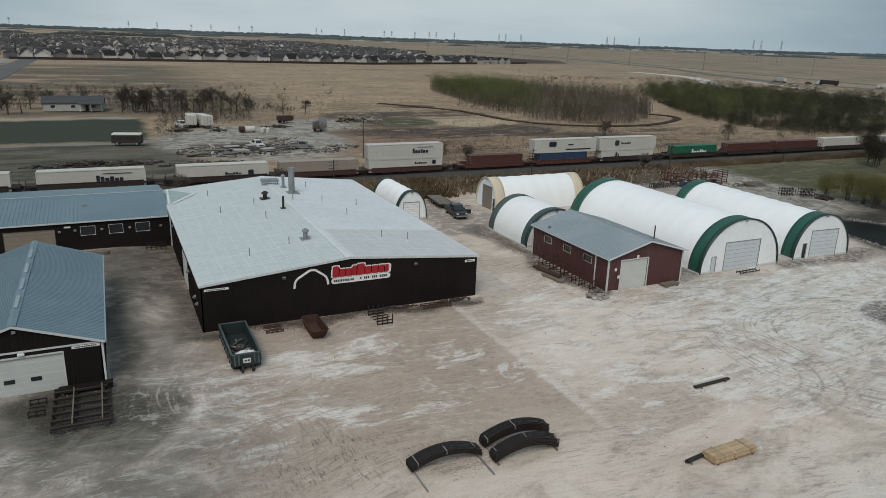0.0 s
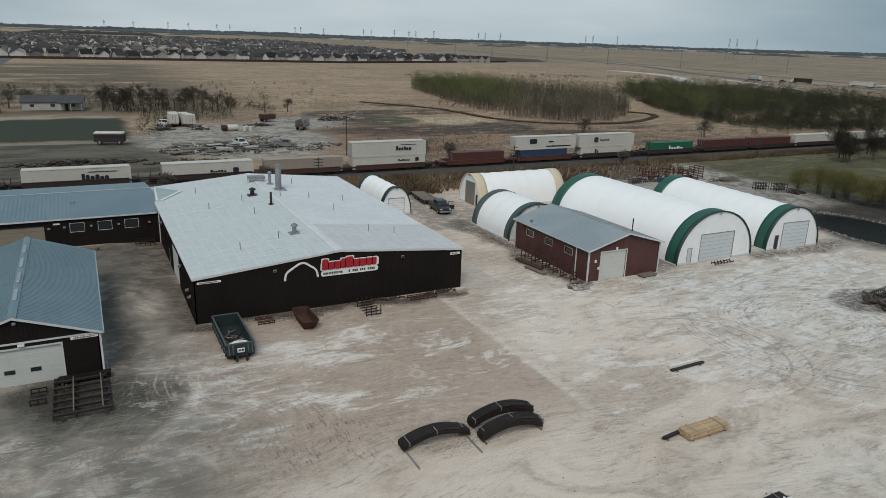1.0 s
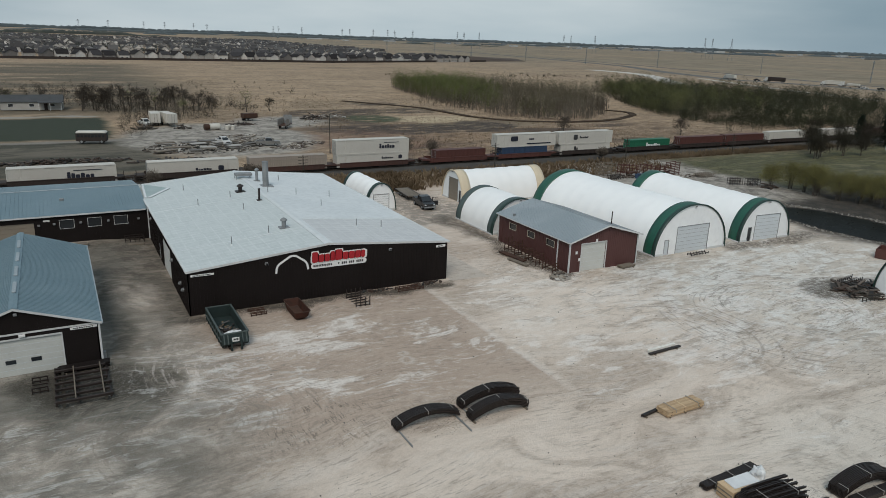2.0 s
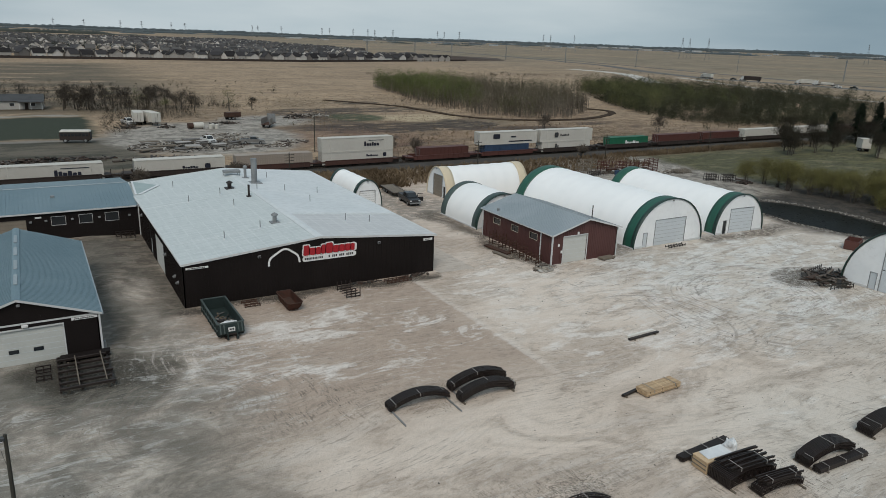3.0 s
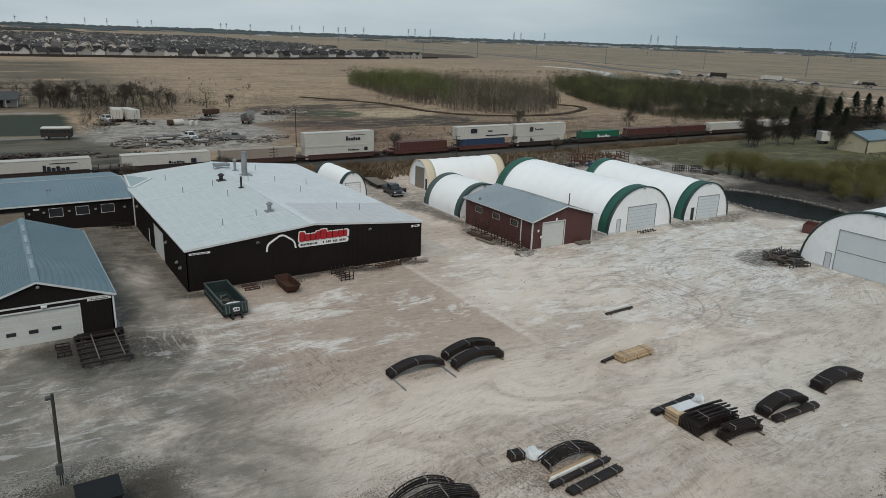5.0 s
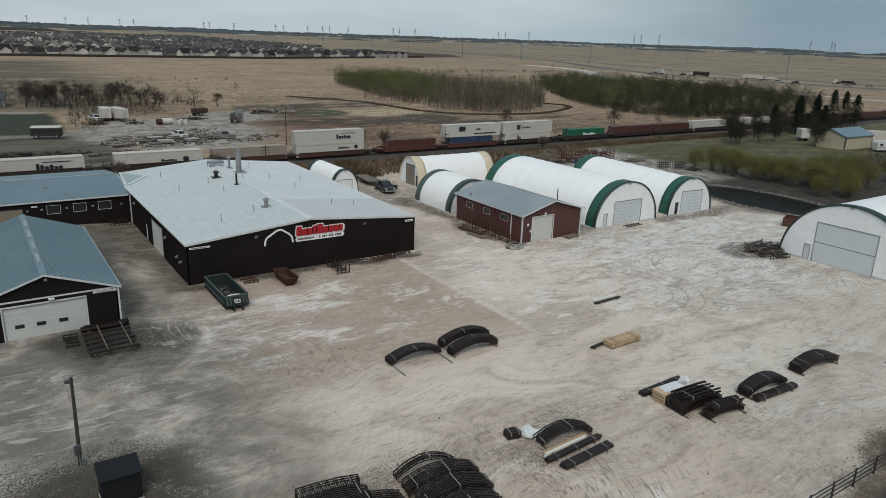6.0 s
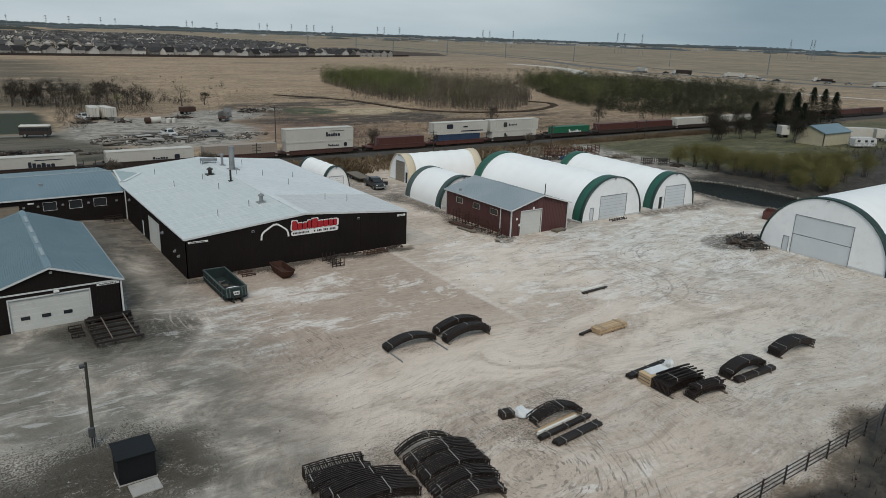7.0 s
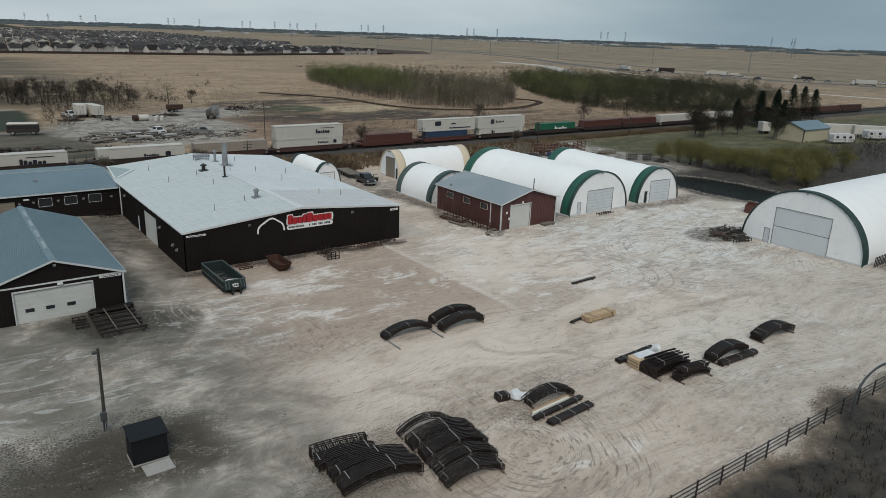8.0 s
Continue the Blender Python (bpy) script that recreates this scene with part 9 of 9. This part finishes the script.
# far belts of trees to the horizon
def canopy(name, d, a0, a1, h, mat, label, seed, deep=160.0, bare=-0.2):
    """A far belt of woods, round the plain's middle at the distance d: a closed, lumpy canopy with an uneven top and gaps."""
    verts, faces = [], []
    step = 4.0 / d
    n = int(radians(a1 - a0) / step)
    for i in range(n + 1):
        a = radians(a0) + i * step
        run = d * a
        lump = noise.noise((run * 0.0021, seed, 0.3)) + 0.5 * noise.noise((run * 0.009, seed, 7.1))
        fine = 0.55 * noise.noise((run * 0.06, seed, 2.2)) + 0.35 * noise.noise((run * 0.21, seed, 5.5))
        tall = h * max(0.0, min(1.0, (lump - bare) * 3.0)) * (0.85 + 0.35 * lump + 0.45 * fine)
        near = d + 90 * noise.noise((run * 0.0035, seed, 9.0))
        for away, share in ((0.0, -0.3), (2.0, 0.62), (9.0, 1.0), (deep, 0.92 + 0.2 * fine), (deep + 8, -0.3)):
            x, y = (near + away) * math.sin(a), (near + away) * math.cos(a)
            verts.append((x, y, far_rise(x, y) + (tall * share if share > 0 else -3.0)))
    for i in range(n):
        for k in range(4):
            faces.append((5 * i + k, 5 * i + k + 1, 5 * i + k + 6, 5 * i + k + 5))
    single(name, Geo().add(verts, faces), mat, label, "woods", kind="stuff")


def polar(rng, d0, d1, a0, a1):
    d, a = rng.uniform(d0, d1), radians(rng.uniform(a0, a1))
    return d * math.sin(a), d * math.cos(a)


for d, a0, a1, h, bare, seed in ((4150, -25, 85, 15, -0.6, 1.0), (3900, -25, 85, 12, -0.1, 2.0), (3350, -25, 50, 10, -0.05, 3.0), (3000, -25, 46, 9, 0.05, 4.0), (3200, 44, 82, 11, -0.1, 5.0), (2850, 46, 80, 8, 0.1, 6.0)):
    canopy("horizon_woods", d, a0, a1, h, HAZED_WOOD, "belt of woods towards the horizon, haze in its blue-grey colour", seed, bare=bare)
for d, a0, a1, h, bare, seed in ((2500, -25, 12, 10, 0.0, 7.0), (2000, -25, 10, 9, 0.05, 8.0), (1650, -25, 6, 8, 0.1, 9.0), (2700, 24, 38, 8, 0.1, 10.0)):
    canopy("far_woods", d, a0, a1, h, FAR_DARK, "dark belt of far woods across the plain", seed, 90.0, bare)

sheds = Geo()
for k in range(90):
    x, y = polar(rng, 2900, 3800, 16, 66)
    a, c = rng.choice((4, 6, 9, 14, 26)), rng.uniform(6, 14)
    lift = far_rise(x, y)
    sheds.box(x - a, y - c, lift - 1, x + a, y + c, lift + rng.uniform(3.5, 6.5))
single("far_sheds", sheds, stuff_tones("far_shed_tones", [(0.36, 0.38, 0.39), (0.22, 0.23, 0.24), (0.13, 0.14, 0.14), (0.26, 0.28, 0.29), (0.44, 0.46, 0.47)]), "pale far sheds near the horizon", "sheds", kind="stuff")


def pylon_mesh(h):
    g = Geo()
    b, t = h * 0.11, h * 0.022
    levels = [0, 0.3, 0.55, 0.72, 0.86, 1.0]

    def corner(k, f):
        r = b + (t - b) * min(1.0, f / 0.72)
        return ((-1, 1, 1, -1)[k] * r, (-1, -1, 1, 1)[k] * r, f * h)

    for k in range(4):
        g.tube(corner(k, 0), corner(k, 0.72), 0.2, 0.16, 3)
        g.tube(corner(k, 0.72), corner(k, 1.0), 0.16, 0.12, 3)
        for f0, f1 in zip(levels, levels[1:]):
            g.tube(corner(k, f0), corner((k + 1) % 4, f1), 0.08, n=3)
    for f, w in ((0.74, 0.17), (0.86, 0.21), (0.97, 0.14)):
        g.slab([(-w * h, -0.2, f * h), (0, -0.3, f * h - 0.5), (w * h, -0.2, f * h), (0, -0.3, f * h + 1.2)], (0, 0.5, 0))
    return g.mesh("pylon", STEEL_FAR)


STEEL_FAR = surface("far_pylon_steel", (0.20, 0.22, 0.235), (0.16, 0.178, 0.19), 0.2, 0.6, 0.3, bump=0)
PYLON = pylon_mesh(46)
for x, y in ((769, 2732), (803, 2775), (843, 2606), (949, 2463), (993, 2500), (975, 2237), (1000, 2172), (1042, 2208), (1031, 2046), (1108, 1892), (1151, 1925), (1114, 1773), (1286, 1593), (1333, 1620), (1289, 1462), (1302, 1100), (1350, 1121), (1300, 1025), (349, 3118), (413, 3009), (503, 2894), (561, 2935), (-335, 3523), (117, 3236), (226, 3230), (1700, 900), (1740, 870), (1660, 820)):
    tagged(again("pylon", PYLON, None, pose(x, y, far_rise(x, y), 0, 0, 35)), "tall grey lattice power pylon far across the fields", "pylon", "power pylons")
POST = Geo().tube((-2, 0, 0), (-1.6, 0, 20), 0.3, 0.22, 4).tube((2, 0, 0), (1.6, 0, 20), 0.3, 0.22, 4).box(-5, -0.2, 17.5, 5, 0.2, 18.1).tube((-1.8, 0, 12), (1.8, 0, 17), 0.12, n=3).tube((1.8, 0, 12), (-1.8, 0, 17), 0.12, n=3).mesh("pole_frame", STEEL_FAR)
for x, y in ((476, 1014), (562, 1011), (582, 924), (600, 800), (620, 690), (650, 590), (700, 480), (660, 330)):
    tagged(again("pole_frame", POST, None, pose(x, y, 0, 0, 0, 40)), "grey twin-legged power pole in the field", "power pole", "field power poles")

# ---- roads ----
ASPHALT = surface("asphalt", (0.105, 0.104, 0.10), (0.085, 0.084, 0.082), 0.1, 0.9)
VERGE = surface("pale_gravel_road", (0.30, 0.285, 0.26), (0.25, 0.24, 0.22), 0.1, 0.9)

PALE_ROAD = surface("pale_limestone_road", (0.56, 0.535, 0.49), (0.46, 0.44, 0.40), 0.1, 0.9)


def road(name, pts, width, mat, label, z=0.06):
    g = Geo()
    for k, (x, y) in enumerate(pts):
        a, b = Vector(pts[max(k - 1, 0)]), Vector(pts[min(k + 1, len(pts) - 1)])
        d = (b - a).normalized()
        for s in (-0.5, 0.5):
            g.v.append((x - d.y * s * width, y + d.x * s * width, z))
    g.f = [(2 * k, 2 * k + 1, 2 * k + 3, 2 * k + 2) for k in range(len(pts) - 1)]
    n = len(g.v)
    g.v += [(x, y, zz - 0.3) for x, y, zz in g.v]
    g.f += [(n + a, n + b, b, a) for a, b in [(2 * k, 2 * k + 2) for k in range(len(pts) - 1)]] + [(b, a, n + a, n + b)[::-1] for a, b in [(2 * k + 3, 2 * k + 1) for k in range(len(pts) - 1)]]
    return single(name, g, mat, label, "road", kind="structure")


TRACK_EARTH = surface("wet_track_earth", (0.036, 0.025, 0.018), (0.070, 0.049, 0.034), 0.6, 0.95, grain=3, bump=0.2, dirt=(0.16, 0.12, 0.08), spec=0.08)
road("road", [(96, 214), (104.0, 203.4), (111.4, 192.1), (117.5, 181.2), (119.2, 163.5), (120.6, 150.5), (125.5, 139.6), (133.1, 132.6), (145.1, 128.4), (160.6, 128.0), (172, 131), (182, 136.5), (190.5, 142.5), (195.0, 149), (195.4, 153.9), (192, 160)], 2.8, TRACK_EARTH, "dark muddy track bending round the grove", 0.15)
road("road", [(640, -300), (588, 40), (556, 150), (532, 222), (532, 285), (516, 370), (556, 480), (640, 640), (720, 960), (820, 1500)], 18, ASPHALT, "grey highway crossing the fields")
road("road", [(680, -300), (625, 60), (600, 180), (590, 300), (620, 420), (680, 620), (760, 940)], 12, ASPHALT, "grey far carriageway of the highway")
road("road", [(470, -200), (432, 20), (414, 105), (406, 138), (409, 172), (422, 215), (440, 262), (470, 330), (492, 380)], 6, PALE_ROAD, "pale service road beside the highway")
road("road", [(388, 306), (408, 334), (446, 384), (478, 432), (489, 474), (486, 520)], 15, PALE_ROAD, "pale gravel ramp crossing the field", 0.09)
road("road", [(-58, 260), (-57, 400), (-57, 520), (-56, 720), (-30, 900)], 13, ASPHALT, "grey road running to the suburb")
road("road", [(-74, 300), (-73, 520), (-70, 720)], 8, VERGE, "pale second lane of the road to the suburb")


def semi(x, y, turn, label, box=True, mat=BOX_WHITE):
    b = thing("semi_truck", label, "truck", (x, y, 0.1), turn, "highway trucks")
    if box:
        part("trailer_box", Geo().box(-8, -1.3, 1.1, 6, 1.3, 4.0, 0.05), mat, b)
    else:
        part("trailer_deck", Geo().box(-8, -1.3, 1.1, 6, 1.3, 1.4).box(-6, -1.1, 1.4, 3, 1.1, 2.8, 0.3), mat, b)
    part("chassis", Geo().box(-8, -0.5, 0.7, 8.5, 0.5, 1.1), BLACK_STEEL, b)
    part("cab", outline_body([(6.4, 0.6), (9.6, 0.6), (9.7, 1.7), (8.6, 1.9), (8.1, 3.2), (6.4, 3.6)], 1.2), PAINT_WHITE, b)
    part("windscreen", Geo().slab([(8.62, -1.0, 1.95), (8.62, 1.0, 1.95), (8.2, 0.95, 3.0), (8.2, -0.95, 3.0)], (0.05, 0, 0.02)), PANE, b)
    for xx in (-7, -5.8, 5.2, 6.4, 9.0):
        for s in (-1, 1):
            wheel(b, xx, s * 1.05, 0.5, 0.3)


for k, (x, y, turn) in enumerate(((518, 370, 70), (546, 292, 108), (561, 175, 100), (545, 276, 100))):
    semi(x, y, turn, "white semi truck on the highway", k != 3)
semi(582, 232, 100, "dark loaded truck on the highway", False, CAR_DARK)
semi(532, 335, 105, "dark box truck on the highway", True, CAR_DARK)
for k, (x, y) in enumerate(((531, 257), (536, 247), (553, 215), (566, 150), (528, 350), (566, 205), (600, 178))):
    pickup(x, y, 100 + 180 * (k % 2), (PAINT_WHITE, PAINT_BLACK, PAINT_SILVER)[k % 3], "small vehicle on the highway", False, 0.08)
